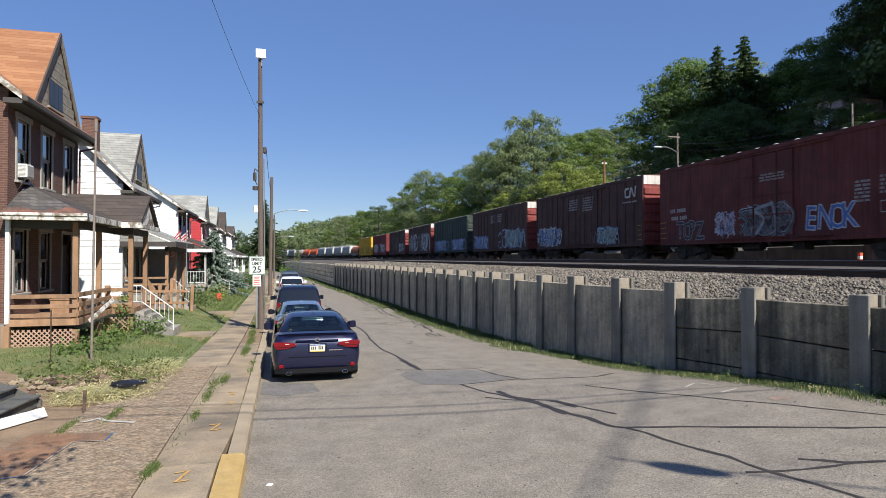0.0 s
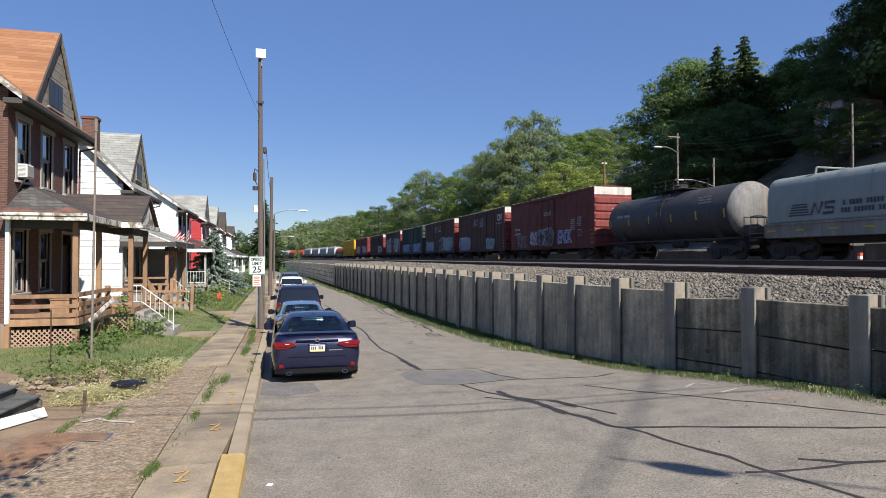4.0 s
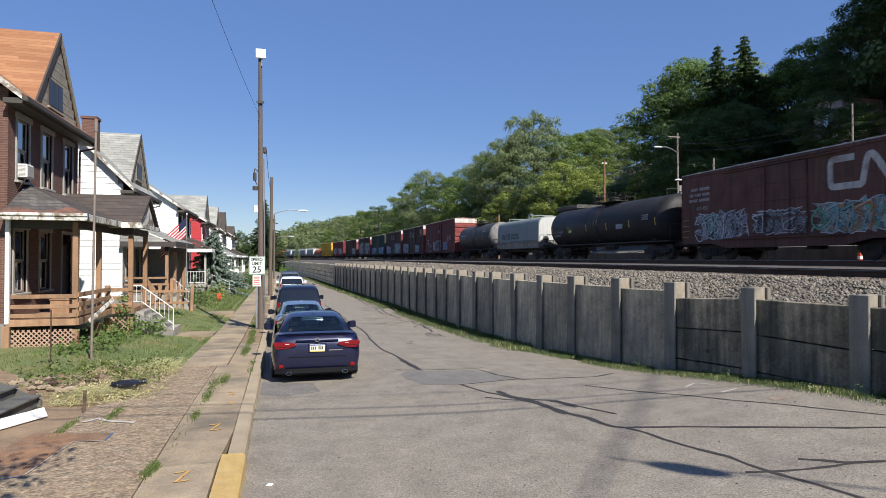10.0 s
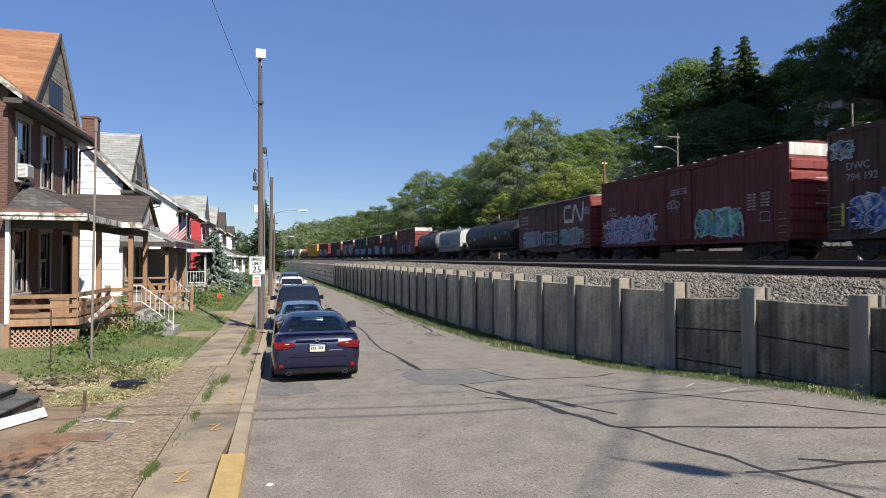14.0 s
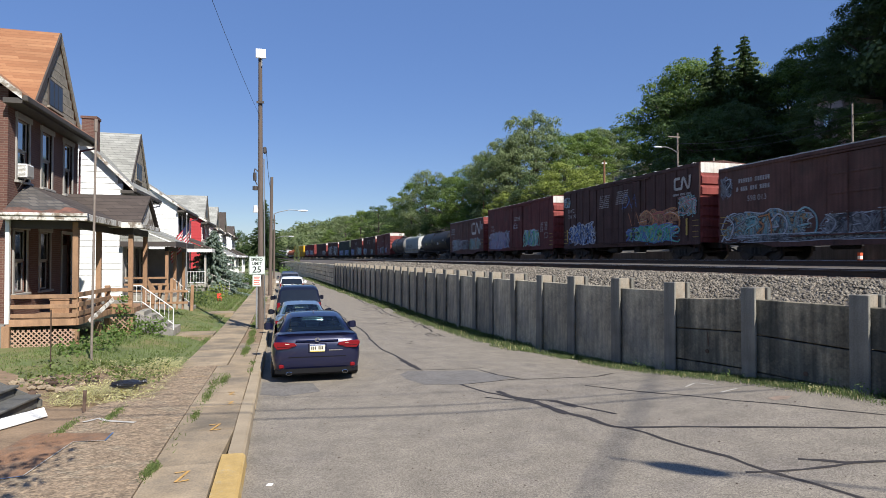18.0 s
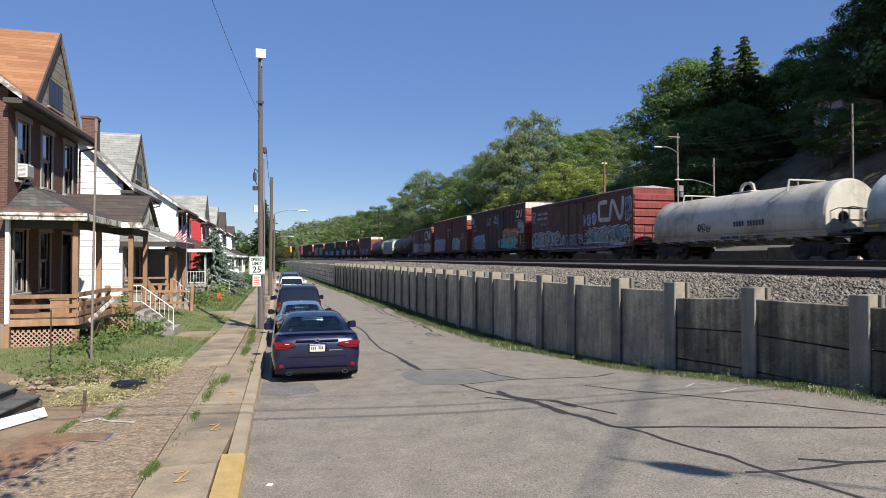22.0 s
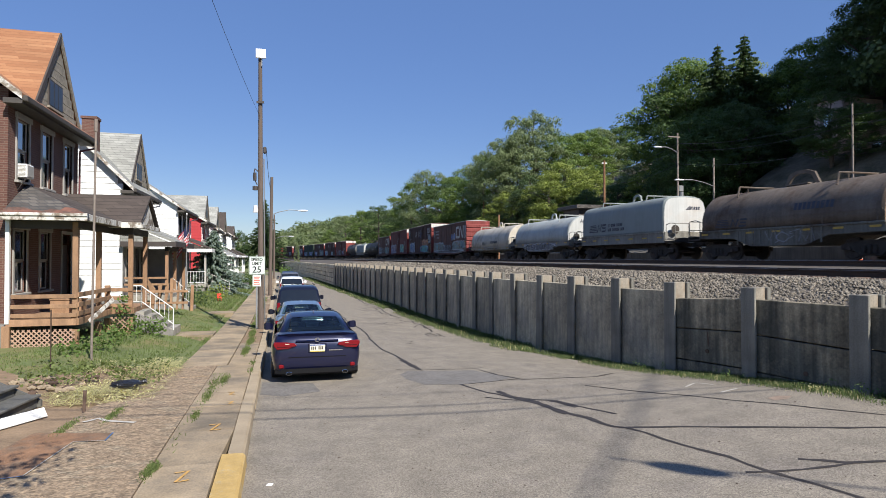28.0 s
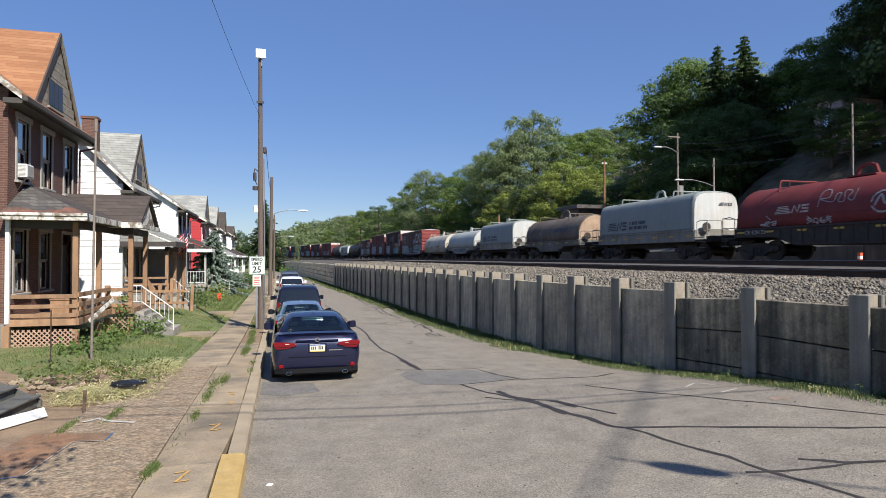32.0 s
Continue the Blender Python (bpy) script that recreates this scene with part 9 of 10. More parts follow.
flat_patch("asphalt_patch", [(2.58, 13.44), (2.85, 13.84), (3.17, 13.74), (4.31, 13.47), (4.54, 12.87), (4.81, 12.26), (4.33, 11.91), (3.51, 11.82), (2.83, 12.07), (2.6, 12.76)], road_z, 0.003, M_PATCH, road, "darker repaired asphalt patch")
flat_patch("asphalt_patch", [(-0.36, 13.3), (0.65, 12.9), (0.75, 11.98), (0.04, 11.7), (-0.36, 12.0)], road_z, 0.003, M_PATCH, road, "darker repaired asphalt patch")
for pts in ([(7.01, 9.46), (7.43, 9.75), (7.54, 9.4)], [(7.1, 8.67), (7.56, 8.83)]):
    vs, fs = flat_strip(pts, 0.045, road_z, 0.004)
    raw("paint_mark", vs, fs, M_CHALK, road, "faded white paint mark")
flat_patch("rust_stain", [(7.35, 7.93), (7.59, 7.99), (7.77, 7.88), (7.56, 7.74), (7.31, 7.75)], road_z, 0.003, M_RUSTSTAIN, road)


def kerb_and_pavement():
    r = random.Random(5)
    k = thing("kerb", IDENT, "worn concrete kerb, painted yellow at the near end", "kerb", kind="structure")
    y = -6.0
    while y < 110:
        L = 2.4 if y < 7.7 else 3.0
        y1 = min(y + L, 7.8) if y < 7.8 else y + L
        z0, z1 = street_drop(y), street_drop(y1)
        x0, x1 = street_left(y), street_left(y1)
        bm = nb()
        t = r.uniform(-0.008, 0.008)
        kw = 0.28 if y1 <= 7.85 else 0.20
        pa = [(x0 + 0.03 + t, y + 0.006, z0 - 0.2), (x0 - 0.01 + t, y + 0.006, z0 + 0.12), (x0 - 0.04 + t, y + 0.006, z0 + 0.15), (x0 - kw + t, y + 0.006, z0 + 0.155), (x0 - kw + t, y + 0.006, z0 - 0.2)]
        pb = [(x - x0 + x1, y1 - 0.006, z - z0 + z1) for x, _, z in pa]
        loft(bm, [pa, pb])
        part("kerb_stone", bm, M_YELLOW if y1 <= 7.85 else M_KERB, k, "yellow-painted kerb stone" if y1 <= 7.85 else "")
        y = y1
    p = thing("pavement", IDENT, "brownish concrete and aggregate pavement with grassy joints", "pavement", kind="structure")
    # strip of slabs beside the kerb
    y = -6.0
    while y < 100:
        L = 1.5
        z0, z1 = pave_z(y), pave_z(y + L)
        s0, s1 = street_left(y) - (0.30 if y < 7.6 else 0.218), street_left(y + L) - (0.30 if y + L < 7.6 else 0.218)
        wid = 0.78 if y < 14.9 else 0.55
        t = r.uniform(-0.006, 0.006)
        bm = nb()
        xw = street_left(y) - 0.215 - wid
        loft(bm, [[(q, yy, z - 0.12), (q, yy, z - 0.008 + t), (q - 0.01, yy, z + t), (xw, yy, z + t), (xw, yy, z - 0.12)] for q, yy, z in ((s0, y + 0.008, z0), (s1, y + L - 0.008, z1))])
        part("slab", bm, M_CONC if y < 16 or r.random() < 0.55 else M_SOIL, p)
        y += L
    # footway
    y = -6.0
    while y < 100:
        L = 1.5
        near = y < 14.9
        z0, z1 = pave_z(y), pave_z(y + L)
        xa = street_left(y) - (1.01 if near else 0.80)
        wid = (1.75 - 0.085 * max(0, y - 8)) if y < 14.9 else 1.0
        wid1 = (1.75 - 0.085 * max(0, y + L - 8)) if near else 1.0
        t = r.uniform(-0.007, 0.007)
        bm = nb()
        loft(bm, [[(xa, yy, z - 0.12), (xa, yy, z + t), (xa - w, yy, z + t), (xa - w, yy, z - 0.12)] for yy, z, w in ((y + (0 if near else 0.008), z0, wid), (y + L - (0 if near else 0.008), z1, wid1))])
        part("slab", bm, M_PATHBRICK if near else M_CONC, p)
        y += L
    # side of the footway: bare ground between it and the garden
    for xx, yy, q in ((-1.02, 7.08, 1.0), (-0.88, 9.09, 1.0), (-0.79, 10.64, 0.6), (-0.83, 11.45, 0.7)):
        vs, fs = flat_strip([(xx - 0.09 * q, yy + 0.14 * q), (xx + 0.05 * q, yy + 0.18 * q), (xx - 0.04 * q, yy - 0.16 * q), (xx + 0.09 * q, yy - 0.12 * q)], 0.034, lambda x, y: pave_z(y), 0.010)
        raw("paint_mark", vs, fs, M_SURVEY, p, "faded orange-yellow survey mark")
    vs, fs = flat_strip([(-2.75, 9.9), (-2.6, 10.09), (-2.45, 9.9), (-2.02, 9.68)], 0.07, lambda x, y: pave_z(y), 0.010)
    raw("paint_mark", vs, fs, M_CHALK, p, "white chalky mark")
    # concrete path to the second house's steps
    part("slab", bx(-4.1, -2.25, 31.7, 32.9, -0.5, street_drop(32) + 0.17), M_CONC, p)
    part("slab", bx(-3.5, -2.25, 22.4, 23.6, -0.5, street_drop(23) + 0.17), M_CONC, p)


kerb_and_pavement()
tagged(flat_patch("soil_bed", [(-2.9, 9.2), (-2.7, 12.0), (-2.2, 14.6), (-3.6, 15.6), (-6.5, 15.4), (-6.5, 8.0), (-3.2, 7.0)], lambda x, y: max(ground_z(x, y), street_drop(y) + 0.09), 0.02, M_SOIL, None), "bare brown garden soil with dry weeds", "soil", kind="structure")


# ---------------- small growth ----------------
def blades(gen, n, area, zf, h, w, keep=None):
    """Grass blades: one thin bent triangle pair each."""
    x = gen.uniform(area[0], area[1], n)
    y = gen.uniform(area[2], area[3], n)
    if keep is not None:
        m = np.array([keep(a, b) for a, b in zip(x, y)])
        x, y = x[m], y[m]
        n = len(x)
    z = np.array([zf(a, b) for a, b in zip(x, y)])
    ang = gen.uniform(0, 6.283, n)
    hh = h * gen.uniform(0.4, 1.3, n)
    ww = w * gen.uniform(0.6, 1.4, n)
    dx, dy = np.cos(ang), np.sin(ang)
    lx, ly = gen.normal(scale=0.35, size=n) * hh, gen.normal(scale=0.35, size=n) * hh
    a = np.stack([x - dx * ww, y - dy * ww, z - 0.01], 1)
    b = np.stack([x + dx * ww, y + dy * ww, z - 0.01], 1)
    c = np.stack([x + lx + dx * ww * 0.3, y + ly + dy * ww * 0.3, z + hh], 1)
    d = np.stack([x + lx - dx * ww * 0.3, y + ly - dy * ww * 0.3, z + hh], 1)
    return np.stack([a, b, c, d], 1).reshape(-1, 3), np.arange(n * 4).reshape(-1, 4)


gen = np.random.default_rng(23)
gz = lambda x, y: max(ground_z(x, y), -1)
v, f = blades(gen, 20000, (-6.6, -2.2, 14.5, 34.0), gz, 0.04, 0.012, lambda a, b: a < -2.2 and not (a < -4.9 and b > 18.4 and b < 25) and gen.random() < 0.35 + 0.65 * (noise.noise(Vector((a * 0.7, b * 0.5, 0))) > -0.1))
tagged(quick_mesh("lawn_grass", v, f, LEAF["t"]), "patchy mown lawn grass before the houses", "grass", kind="stuff")
v, f = blades(gen, 16000, (-6.0, -2.0, 34, 70), gz, 0.09, 0.02)
tagged(quick_mesh("lawn_grass", v, f, LEAF["t"]), "patchy lawn grass further up the street", "grass", kind="stuff")
# strip along the wall
V, F, o = [], [], 0
for y0, y1, n, h in ((4, 16, 30000, 0.058), (16, 40, 36000, 0.085), (40, 90, 20000, 0.11)):
    yy = gen.uniform(y0, y1, n)
    x = np.array([wall_x(y) for y in yy]) - gen.uniform(0.04, 0.85 if y0 < 16 else 1.25, n) * gen.uniform(0.4, 1.0, n)
    keep = np.array([noise.noise(Vector((a * 1.3, b * 0.9, 3))) > -0.25 for a, b in zip(x, yy)])
    x, yy = x[keep], yy[keep]
    z = np.array([road_z(a, b) for a, b in zip(x, yy)])
    m = len(x)
    ang, hh = gen.uniform(0, 6.28, m), h * gen.uniform(0.35, 1.5, m)
    w = 0.006 if y0 < 10 else (0.010 if y0 < 40 else 0.02)
    dx, dy = np.cos(ang) * w, np.sin(ang) * w
    lx, ly = gen.normal(scale=0.4, size=m) * hh, gen.normal(scale=0.4, size=m) * hh
    q = np.stack([np.stack([x - dx, yy - dy, z - 0.04], 1), np.stack([x + dx, yy + dy, z - 0.04], 1), np.stack([x + lx + dx * 0.3, yy + ly, z + hh], 1), np.stack([x + lx - dx * 0.3, yy + ly, z + hh], 1)], 1).reshape(-1, 3)
    V.append(q)
    F.append(np.arange(m * 4).reshape(-1, 4) + o)
    o += m * 4
V, F = np.concatenate(V), np.concatenate(F)
dry = gen.random(len(F)) < 0.08
tagged(quick_mesh("wall_grass", V, F[~dry], LEAF["k"]), "rough grass along the foot of the wall", "grass", kind="stuff")
tagged(quick_mesh("dry_wall_grass", V[(F[dry][:, :1] + np.arange(4)).ravel()], np.arange(4 * int(dry.sum())).reshape(-1, 4), LEAF["w"]), "dry yellow grass along the foot of the wall", "grass", kind="stuff")
# tufts in the joints of the pavement
V, F, o = [], [], 0
r = random.Random(8)
for cx, cy, n, sp in [(-1.40, 7.37, 260, 0.16), (-1.24, 9.9, 90, 0.2), (-1.22, 11.3, 160, 0.28), (-1.08, 13.0, 240, 0.35), (-0.62, 14.0, 40, 0.25), (-0.62, 15.2, 50, 0.25), (-1.3, 8.6, 14, 0.4), (-0.92, 17.6, 900, 0.5), (-0.9, 20.0, 900, 0.6), (-0.95, 22.6, 800, 0.6), (-1.0, 26, 900, 0.9), (-1.0, 30, 900, 1.2), (-1.0, 35, 800, 1.5), (-2.3, 20.5, 160, 0.8), (-2.45, 10.3, 200, 0.3), (-2.9, 9.6, 200, 0.35), (-1.0, 41, 260, 1.6), (-1.37, 7.45, 260, 0.10), (-1.23, 12.2, 260, 0.8)]:
    for _ in range(int(n * 2.2)):
        x, y = r.gauss(cx, 0.025 + 0.035 * sp), r.gauss(cy, sp * 0.85)
        z = pave_z(y) - 0.01
        a, h, w = r.uniform(0, 6.28), r.uniform(0.012, 0.05), 0.005 + 0.0004 * cy
        lx, ly = r.gauss(0, 0.4) * h, r.gauss(0, 0.4) * h
        c, s = math.cos(a) * w, math.sin(a) * w
        V += [(x - c, y - s, z), (x + c, y + s, z), (x + lx, y + ly, z + h), (x + lx - c * 0.4, y + ly - s * 0.4, z + h)]
        F.append((o, o + 1, o + 2, o + 3))
        o += 4
tagged(quick_mesh("joint_grass", np.array(V), np.array(F), LEAF["t"]), "grass tufts growing in the pavement joints", "grass", kind="stuff")


def leafy(name, label, kind, spots, per, size, category="shrub", seed=1, flat=0.8, kind_tag=""):
    g = np.random.default_rng(seed)
    v, f = leaf_cloud(g, [s[:3] for s in spots], [s[3] for s in spots], per, size, flat)
    return tagged(quick_mesh(name, v, f, LEAF[kind]), label, category, kind=kind_tag)


r = random.Random(31)
leafy("vine_shrub", "leafy green vines climbing about the porch and steps", "g", [(r.uniform(-5.2, -4.3), r.uniform(16.6, 21.8), r.uniform(0.05, 0.5), r.uniform(0.16, 0.34)) for _ in range(46)] + [(-5.0 + r.uniform(-0.1, 0.25), 21.6 + r.uniform(-0.3, 0.4), r.uniform(0.5, 1.25), 0.2) for _ in range(9)] + [(r.uniform(-4.7, -3.6), r.uniform(21.2, 22.1), r.uniform(0.1, 0.55), 0.24) for _ in range(26)], 260, 0.085, seed=2)
leafy("garden_weeds", "tangle of green weeds in the bare garden bed", "h", [(r.uniform(-5.4, -2.4), r.uniform(12.9, 15.6), 0.06 + r.uniform(0, 0.14), r.uniform(0.08, 0.20)) for _ in range(105)] + [(r.uniform(-4.4, -2.9), r.uniform(12.7, 14.2), r.uniform(0.28, 0.42), r.uniform(0.12, 0.2)) for _ in range(22)], 480, 0.056, "weeds", 3, 0.7, "stuff")
leafy("dry_weeds", "heap of straw-coloured dry weeds and cuttings", "w", [(r.uniform(-4.0, -2.3), r.uniform(11.6, 14.4), 0.08 + r.uniform(0, 0.10), r.uniform(0.06, 0.16)) for _ in range(70)], 800, 0.03, "weeds", 4, 0.5, "stuff")
# long dry stalks thrown over one another
g2 = np.random.default_rng(77)
n2 = 11000
cx2, cy2 = g2.uniform(-4.1, -2.1, n2), g2.uniform(11.2, 16.0, n2)
hump = np.exp(-((cx2 + 3.15) / 0.6) ** 2 - ((cy2 - 12.0) / 0.7) ** 2) + 0.8 * np.exp(-((cx2 + 2.55) / 0.45) ** 2 - ((cy2 - 14.6) / 1.0) ** 2)
keep2 = g2.random(n2) < 0.08 + 0.9 * hump
cx2, cy2, hump = cx2[keep2], cy2[keep2], hump[keep2]
n2 = len(cx2)
cz2 = 0.10 + 0.10 * hump * g2.random(n2)
a2, l2, e2 = g2.uniform(0, 6.28, n2), g2.uniform(0.04, 0.12, n2), g2.normal(scale=0.16, size=n2)
d2 = np.stack([np.cos(a2) * l2, np.sin(a2) * l2, e2 * l2], 1)
s2 = np.stack([-np.sin(a2), np.cos(a2), np.zeros(n2)], 1) * 0.005
c2 = np.stack([cx2, cy2, cz2], 1)
tagged(quick_mesh("dry_stalks", np.stack([c2 - d2 - s2, c2 - d2 + s2, c2 + d2 + s2, c2 + d2 - s2], 1).reshape(-1, 3), np.arange(n2 * 4).reshape(-1, 4), LEAF["w"]), "heap of cut straw-coloured stalks beside the footway", "weeds", kind="stuff")
leafy("garden_shrub", "rounded dark green shrub beside the second house's steps", "d", [(-4.55 + r.gauss(0, 0.30), 35.7 + r.gauss(0, 0.4), 0.5 + r.gauss(0, 0.25), 0.42) for _ in range(22)], 120, 0.11, seed=5)
leafy("garden_shrub", "yellowish flowering shrub in a front garden", "f", [(-3.9 + r.gauss(0, 0.4), 41.5 + r.gauss(0, 0.8), 0.35 + r.gauss(0, 0.2), 0.36) for _ in range(16)], 120, 0.11, seed=6)
leafy("hedge", "clipped dark green hedge by the footway", "b", [(-2.9 + r.gauss(0, 0.35), 66 + r.gauss(0, 1.2), 0.5 + r.gauss(0, 0.3), 0.55) for _ in range(30)], 70, 0.16, "hedge", 7)
leafy("verge_weeds", "green weeds at the end of the street", "g", [(0.9 + r.gauss(0, 0.5), 112 + r.gauss(0, 4), -0.1 + abs(r.gauss(0, 0.5)), 0.5) for _ in range(26)], 60, 0.22, "weeds", 8, 0.8, "stuff")
leafy("wall_weeds", "tall weeds at the foot of the wall", "g", [(wall_x(y) - r.uniform(0.15, 0.4), y, road_z(8, y) + r.uniform(0.0, 0.10), r.uniform(0.06, 0.13)) for y in (7.3, 7.5, 8.0, 8.35, 9.6, 9.9, 10.3, 11.6, 12.1, 12.3, 13.8, 15.0, 16.5, 18.0, 6.6, 6.3) for _ in range(2)], 2600, 0.028, "weeds", 9, 1.3, "stuff")

leafy("leaf_litter", "small heap of dry fallen leaves at the foot of the wall", "w", [(8.52 + r.gauss(0, 0.08), 8.12 + r.gauss(0, 0.10), road_z(8.5, 8.1) + r.uniform(0, 0.05), 0.06) for _ in range(9)], 2600, 0.035, "leaves", 12, 0.6, "stuff")

# ---------------- ballast stones ----------------
def ballast_stones():
    g = np.random.default_rng(41)
    P = []
    for y0, y1, n, s in ((4.0, 14.0, 17000, 0.043), (14.0, 26.0, 13000, 0.052), (26.0, 45.0, 8000, 0.07), (45, 80, 3500, 0.11)):
        y = g.uniform(y0, y1, n)
        wx = np.array([wall_x(q) + 0.45 for q in y])
        x = wx + (12.72 - wx) * g.uniform(0, 1, n)
        z = np.where(x < 11.2, 1.58 + (x - wx) / np.maximum(11.2 - wx, 0.1) * 0.44, np.where(x < 12.15, 2.02, 1.985))
        P.append(np.stack([x, y, z + g.uniform(-0.01, 0.03, n), s * 0.85 * g.uniform(0.5, 1.35, n)], 1))
    P = np.concatenate(P)
    n = len(P)
    base = np.array([(1, 0, 0), (-1, 0, 0), (0, 1, 0), (0, -1, 0), (0, 0, 0.8), (0, 0, -0.8)])
    tri = np.array([(0, 2, 4), (2, 1, 4), (1, 3, 4), (3, 0, 4), (2, 0, 5), (1, 2, 5), (3, 1, 5), (0, 3, 5)])
    ang = g.uniform(0, 6.28, n)
    c, s = np.cos(ang), np.sin(ang)
    jit = base[None] * g.uniform(0.6, 1.35, (n, 6, 1)) + g.normal(scale=0.18, size=(n, 6, 3))
    X = (jit[..., 0] * c[:, None] - jit[..., 1] * s[:, None]) * P[:, 3:4] + P[:, 0:1]
    Y = (jit[..., 0] * s[:, None] + jit[..., 1] * c[:, None]) * P[:, 3:4] + P[:, 1:2]
    Z = jit[..., 2] * P[:, 3:4] + P[:, 2:3]
    V = np.stack([X, Y, Z], 2).reshape(-1, 3)
    F = (tri[None] + (np.arange(n) * 6)[:, None, None]).reshape(-1, 3)
    tagged(quick_mesh("ballast_stones", V, F, M_BALLAST), "loose pale grey ballast stones beside the track", "ballast", kind="stuff")


ballast_stones()


# ---------------- things in the gardens ----------------
def garden_things():
    # three dark steps that come down towards the footway
    s = thing("wooden_steps", pose(-3.75, 11.2, 0.15, 0, 0, -6), "dark grey painted wooden steps in a front garden", "steps")
    for k in range(4):
        part("tread", bx(-0.33 * (k + 1), -0.33 * k + 0.03, -1.3, 0.0, 0.16 * k + 0.12, 0.16 * k + 0.16, bev=0.008), M_STEPGREY, s)
        part("riser", bx(-0.33 * (k + 1), -0.33 * k - 0.02, -1.27, -0.03, 0.16 * k - 0.04, 0.16 * k + 0.118), M_STEPGREY, s)
    for y in (-1.36, 0.004):
        part("stringer", prism(nb(), [(0.02, y, -0.05), (0.02, y, 0.06), (-1.0, y, 0.55), (-1.5, y, 0.55), (-1.5, y, -0.05)], (0, 0.056, 0)), M_STEPGREY, s)
    b = tagged(part("plank", bx(-2.4, 0.0, -0.075, 0.075, 0.0, 0.03, bev=0.004), M_WHITE, None, m=Matrix.LocRotScale((-3.45, 10.52, 0.165), Euler((radians(62), radians(1), radians(64))), None)), "long white painted plank lying by the steps", "plank")
    f = thing("flattened_sheet", IDENT, "worn brown sheet with blue edging lying on the pavement", "sheet")
    flat_patch("sheet", [(-3.31, 8.64), (-3.21, 9.41), (-2.18, 9.14), (-2.18, 8.75), (-2.56, 8.8)], lambda x, y: pave_z(y), 0.014, M_CARPET, f)
    flat_patch("sheet", [(-3.31, 8.64), (-2.56, 8.8), (-2.67, 7.52), (-3.1, 7.45), (-3.5, 8.0)], lambda x, y: pave_z(y), 0.014, M_CARPET, f)
    for a, c2 in (((-2.18, 9.14), (-2.18, 8.75)), ((-2.67, 7.52), (-3.1, 7.45))):
        vs, fs = flat_strip([a, c2], 0.022, lambda x, y: pave_z(y), 0.018)
        raw("edging", vs, fs, M_BLUEEDGE, f)
    vs, fs = flat_strip([(-2.18, 8.75), (-2.56, 8.8), (-2.67, 7.52)], 0.014, lambda x, y: pave_z(y), 0.018)
    raw("edging", vs, fs, M_CHALK, f)
    bag = thing("rubbish_bag", pose(-2.72, 12.3, 0.17), "black plastic rubbish bag among the weeds", "rubbish bag")
    bm = nb()
    bmesh.ops.create_icosphere(bm, subdivisions=3, radius=1.0)
    for v in bm.verts:
        k = 1 + 0.22 * noise.noise(v.co * 2.3) + 0.12 * noise.noise(v.co * 6)
        v.co = Vector((v.co.x * 0.27 * k, v.co.y * 0.18 * k, max(-0.02, v.co.z * 0.075 * k + 0.03)))
    part("bag", bm, M_BAG, bag)
    part("bag_neck", cyl(nb(), (0.22, 0, 0.05), (0.34, 0.02, 0.06), 0.03, 0.05, seg=8), M_BAG, bag)
    tagged(part("wooden_stake", bx(-0.025, 0.025, -0.02, 0.02, 0, 0.34, bev=0.004), M_TIE, None, m=pose(-2.98, 10.75, 0.08, 0, 2, 10)), "short wooden stake beside the footway", "stake")
    st = tagged(part("marker_rod", cyl(nb(), (0, 0, -0.1), (0, 0, 1.32), 0.014, seg=6), M_RAIL, None, m=pose(-4.75, 14.8, 0.08)), "thin rusty marker rod in the garden", "rod")
    # loose white board leaning across the porch rail, and a timber chest on the deck
    tagged(part("plank", bx(0, 2.05, -0.06, 0.06, 0, 0.025, bev=0.003), M_OLDWHITE, None, m=Matrix.LocRotScale((-5.22, 19.2, 0.72), Euler((radians(70), radians(-14), radians(86))), None)), "white board leaning on the porch rail", "plank")
    ch = thing("storage_chest", pose(-6.0, 20.1, 0.86), "orange timber chest on the porch deck", "chest")
    part("box", bx(-0.42, 0.42, -0.2, 0.2, 0, 0.42, bev=0.01), M_CEDAR, ch)
    part("lid", bx(-0.44, 0.44, -0.22, 0.22, 0.424, 0.46, bev=0.008), M_CEDAR, ch)
    for x, y, z, c in ((-3.6, 39.5, -0.1, M_ORANGE),):
        t = thing("toy_chair", Matrix.LocRotScale((x, y, z), Euler((0, 0, 0.35)), (0.62, 0.62, 0.62)), "bright orange-red plastic chair on the lawn", "chair")
        part("seat", bx(-0.2, 0.2, -0.2, 0.2, 0.28, 0.32, bev=0.01), c, t)
        part("backrest", bx(-0.2, 0.2, 0.18, 0.22, 0.322, 0.72, bev=0.01), c, t)
        for sx in (-1, 1):
            for sy in (-1, 1):
                part("leg", cyl(nb(), (sx * 0.17, sy * 0.17, 0), (sx * 0.15, sy * 0.15, 0.28), 0.016, seg=6), c, t)
    bn = thing("planter_box", pose(-3.2, 58.0, -0.28), "dark planter box near the hedge", "planter")
    part("box", bx(-0.4, 0.4, -0.6, 0.6, 0, 0.55, bev=0.02), M_BARRIER, bn)
    for x, y, h in ((-4.15, 31.62, 1.2),):
        tagged(part("fence_post", bx(-0.07, 0.07, -0.07, 0.07, -0.2, h, bev=0.01), M_CEDAR, None, m=pose(x, y, 0, 1, 2, 0)), "weathered timber post by the garden path", "post", "garden posts")
    rf = thing("broken_railing", pose(-4.75, 28.9, 0.05), "broken timber railing before the second porch", "railing")
    rr = random.Random(3)
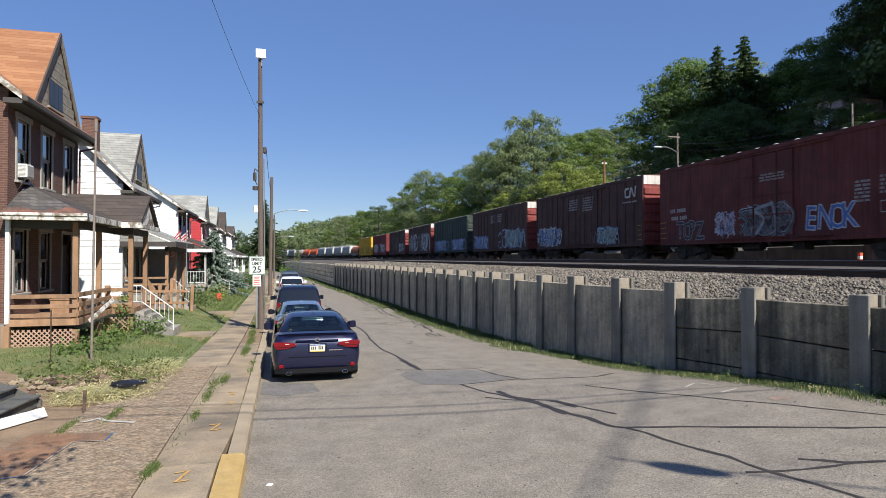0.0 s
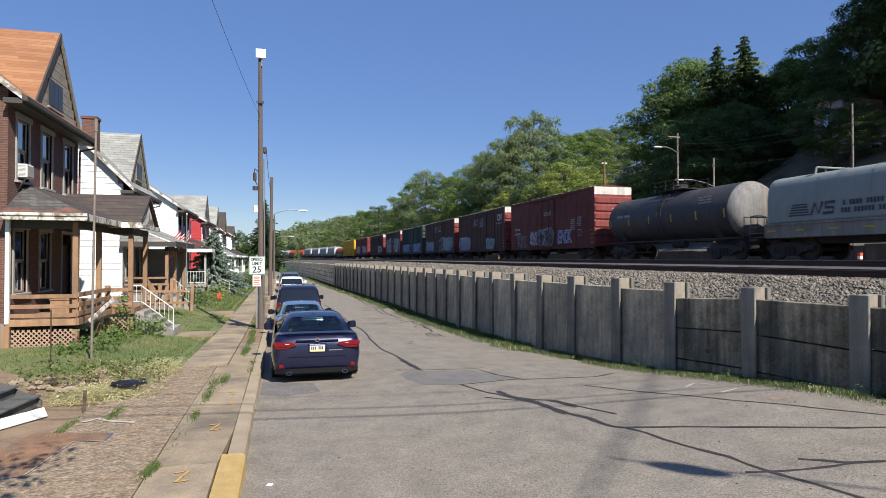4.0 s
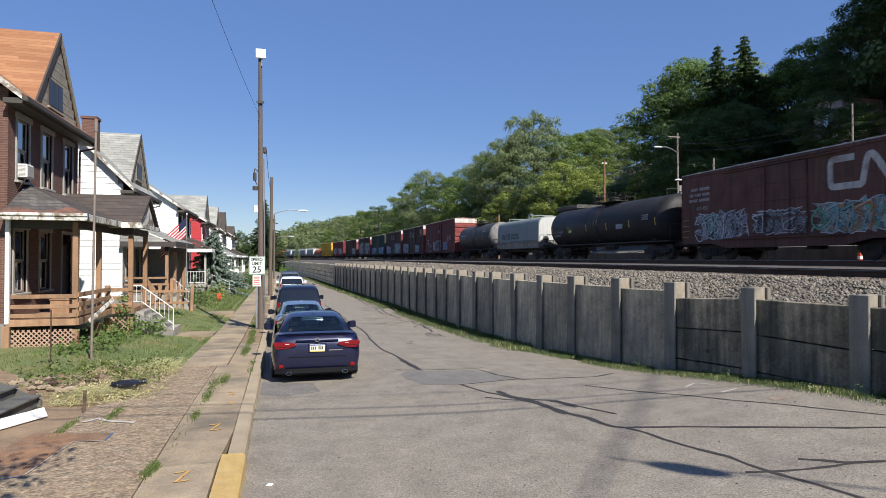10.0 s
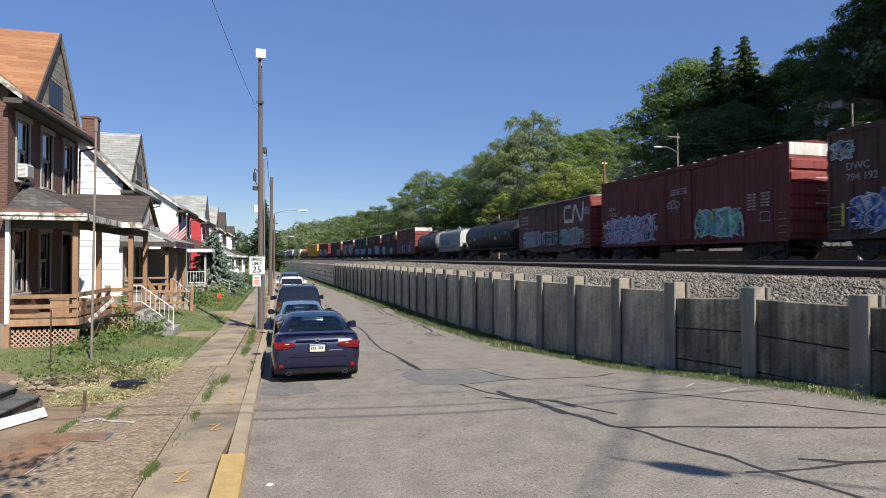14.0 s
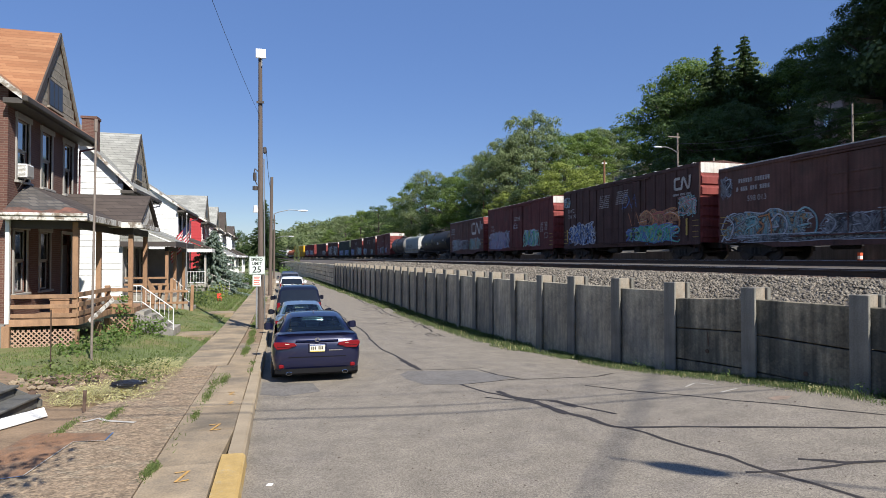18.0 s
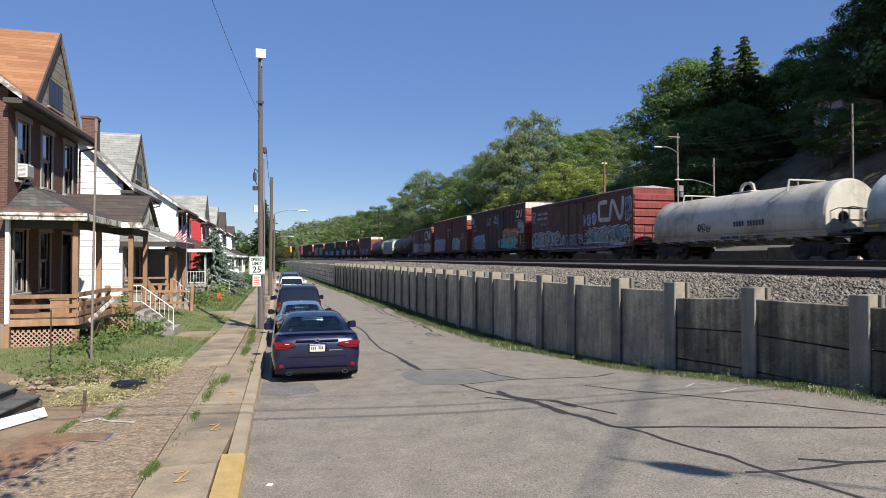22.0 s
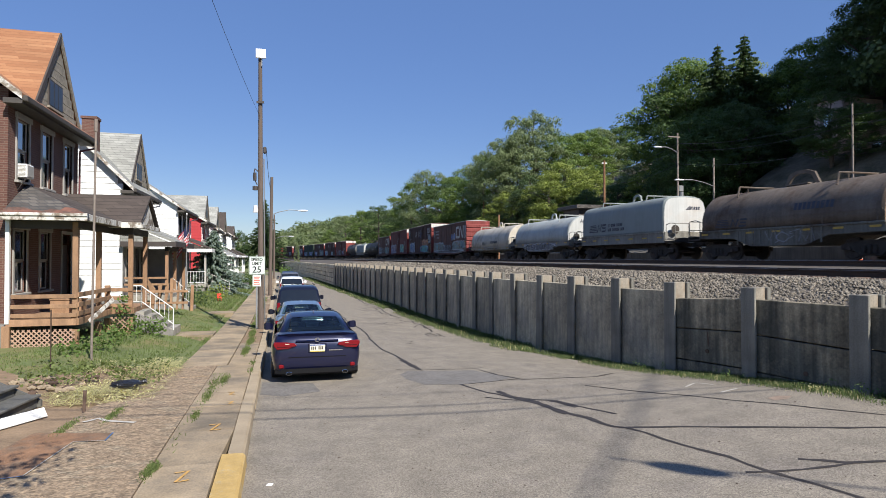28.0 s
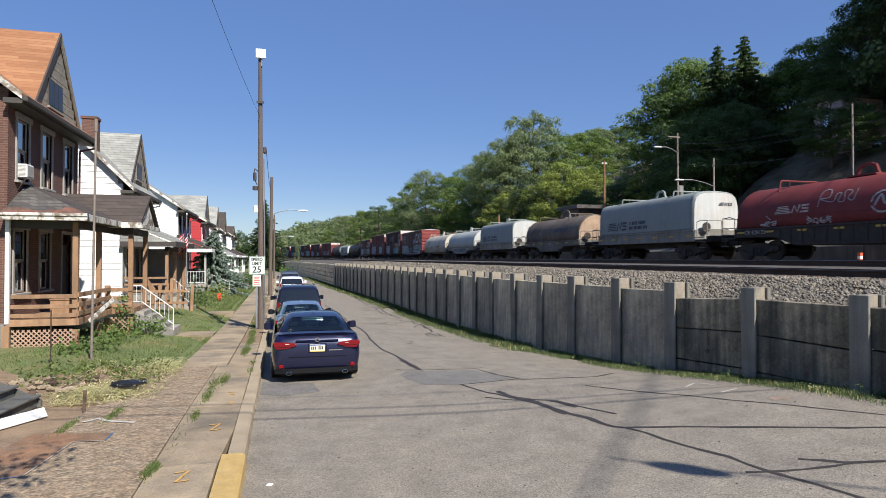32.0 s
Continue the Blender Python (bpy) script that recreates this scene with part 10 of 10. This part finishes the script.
    for k in range(7):
        x = -0.9 + k * 0.24
        part("picket", prism(nb(), [(x, 0, 0.2), (x + 0.09, 0, 0.2), (x + 0.09 + rr.uniform(-0.2, 0.2), 0, rr.uniform(1.1, 1.7)), (x + rr.uniform(-0.2, 0.2), 0, rr.uniform(1.1, 1.7))], (0, 0.03, 0)), M_CEDAR, rf)
    part("rail", bx(-1.0, 0.8, -0.04, -0.002, 0.95, 1.05), M_CEDAR, rf)
    part("rail", bx(-1.0, 0.8, -0.04, -0.002, 0.45, 0.55), M_CEDAR, rf)


garden_things()


def street_litter():
    """A scrap of paper and loose dark pebbles on the street."""
    p = nb()
    prism(p, [(-0.035, -0.02, 0.004), (0.03, -0.025, 0.006), (0.04, 0.02, 0.014), (-0.02, 0.03, 0.010)], (0, 0, 0.003))
    tagged(part("paper_scrap", p, M_PANEL, None, m=pose(PAPER_AT[0], PAPER_AT[1], road_z(*PAPER_AT))), "small crumpled scrap of white paper on the street", "litter")
    r = random.Random(63)
    V, F = [], []
    for k in range(260):
        y = 4.5 + 14 * r.random() ** 1.5
        x = r.uniform(-0.2, min(8.0, wall_x(y) - 1.2))
        q, z, o = r.uniform(0.006, 0.016), road_z(x, y), len(V)
        for i in range(6):
            a = i * math.pi / 3
            V.append((x + q * r.uniform(0.7, 1.3) * math.cos(a), y + q * r.uniform(0.7, 1.3) * math.sin(a), z))
        V.append((x, y, z + q * r.uniform(0.5, 0.9)))
        F += [(o + i, o + (i + 1) % 6, o + 6) for i in range(6)]
    tagged(raw("pebbles", V, F, M_TIE), "loose dark pebbles scattered over the asphalt", "pebbles", kind="stuff")


PAPER_AT = (-0.11, 7.02)
street_litter()


def rubble():
    """Broken pale rubble on the bare soil by the steps."""
    r = random.Random(55)
    t = thing("rubble_heap", IDENT, "scattered pale rubble on the bare soil by the steps", "rubble")
    for k in range(46):
        x, y, q = r.uniform(-4.9, -3.5), r.uniform(12.2, 13.6), r.uniform(0.03, 0.09)
        bm = nb()
        bmesh.ops.create_icosphere(bm, subdivisions=1, radius=q)
        for v in bm.verts:
            v.co = Vector((v.co.x * r.uniform(0.7, 1.5), v.co.y * r.uniform(0.7, 1.3), v.co.z * r.uniform(0.4, 0.8)))
        part("stone", bm, M_CONC if k % 3 else M_TIE, t, m=pose(x, y, 0.13 + q * 0.2))


rubble()

# ---------------- flag ----------------
M_FLAGW = plain("flag_white", (0.55, 0.53, 0.52), 0.8)
M_FLAGR = plain("flag_red", (0.42, 0.03, 0.05), 0.8)
M_FLAGB = plain("flag_blue", (0.012, 0.015, 0.055), 0.8)
flag_strips = []


def flag_pole():
    p = thing("flag_pole", pose(-4.67, 33.6, 0.0), "white flag pole by the porch with a striped flag", "flag pole")
    part("pole", cyl(nb(), (0, 0, -0.2), (0, 0, 4.75), 0.035, 0.025, seg=8), M_STEEL, p)
    part("finial", cyl(nb(), (0, 0, 4.75), (0, 0, 4.83), 0.045, 0.02, seg=8), M_PANEL, p)
    # the cloth hangs in upright strips, each a step lower than the one before, so that the stripes fall aslant
    n, w = 7, 0.17
    for k in range(n):
        at = (-0.03 - k * w, -0.02 + 0.025 * (k % 2), 4.60 - k * 0.175)
        piece = thing("flag_strip", pose(*at))
        piece.parent = p
        for j in range(11):
            z1 = -j * 0.085
            m = M_FLAGB if (k < 2 and j < 5) else (M_FLAGR if j % 2 == 0 else M_FLAGW)
            bm = nb()
            prism(bm, [(-w, 0, z1 - 0.175 - 0.085), (0, 0, z1 - 0.085), (0, 0, z1), (-w, 0, z1 - 0.175)], (0, 0.008, 0))
            part("stripe", bm, m, piece)
        flag_strips.append((piece, at, k))


flag_pole()
STREAMS = ((0, 0.7), (2, 0.2), (4, 0.7), (6, 1.0), (8, 0.8), (10, 1.0), (12, 0.8), (14, 1.0), (17, 0.8), (19, 0.45), (21, 0.95), (23, 0.5), (25, 0.2), (28, 0.55), (29, 0.95), (30, 0.95), (32, 0.5))


def flag_motion():
    """The cloth streams out and falls back, the outer strips most."""
    for piece, (x, y, z), k in flag_strips:
        rows = []
        for i in range(65):
            t = i * 0.5
            for (ta, qa), (tb, qb) in zip(STREAMS[:-1], STREAMS[1:]):
                if ta <= t <= tb:
                    q = qa + (qb - qa) * sstep(ta, tb, t)
            a = 6 * math.sin(t * 1.9 + 0.8 * k) + 3 * math.sin(t * 3.3 + 1.1 * k)
            turn = math.degrees(math.acos(min(1.0, q))) * (1 if k % 2 else -1) * 0.75
            rows.append((t, pose(x * (0.30 + 0.70 * q) + 0.30 * (1 - q), y - 0.07 * (1 - q) + 0.04 * math.sin(1.4 * t + k), z - (0.75 - 0.02 * k) * (1 - q), a, 0, turn)))
        walk(piece, rows)


motions()
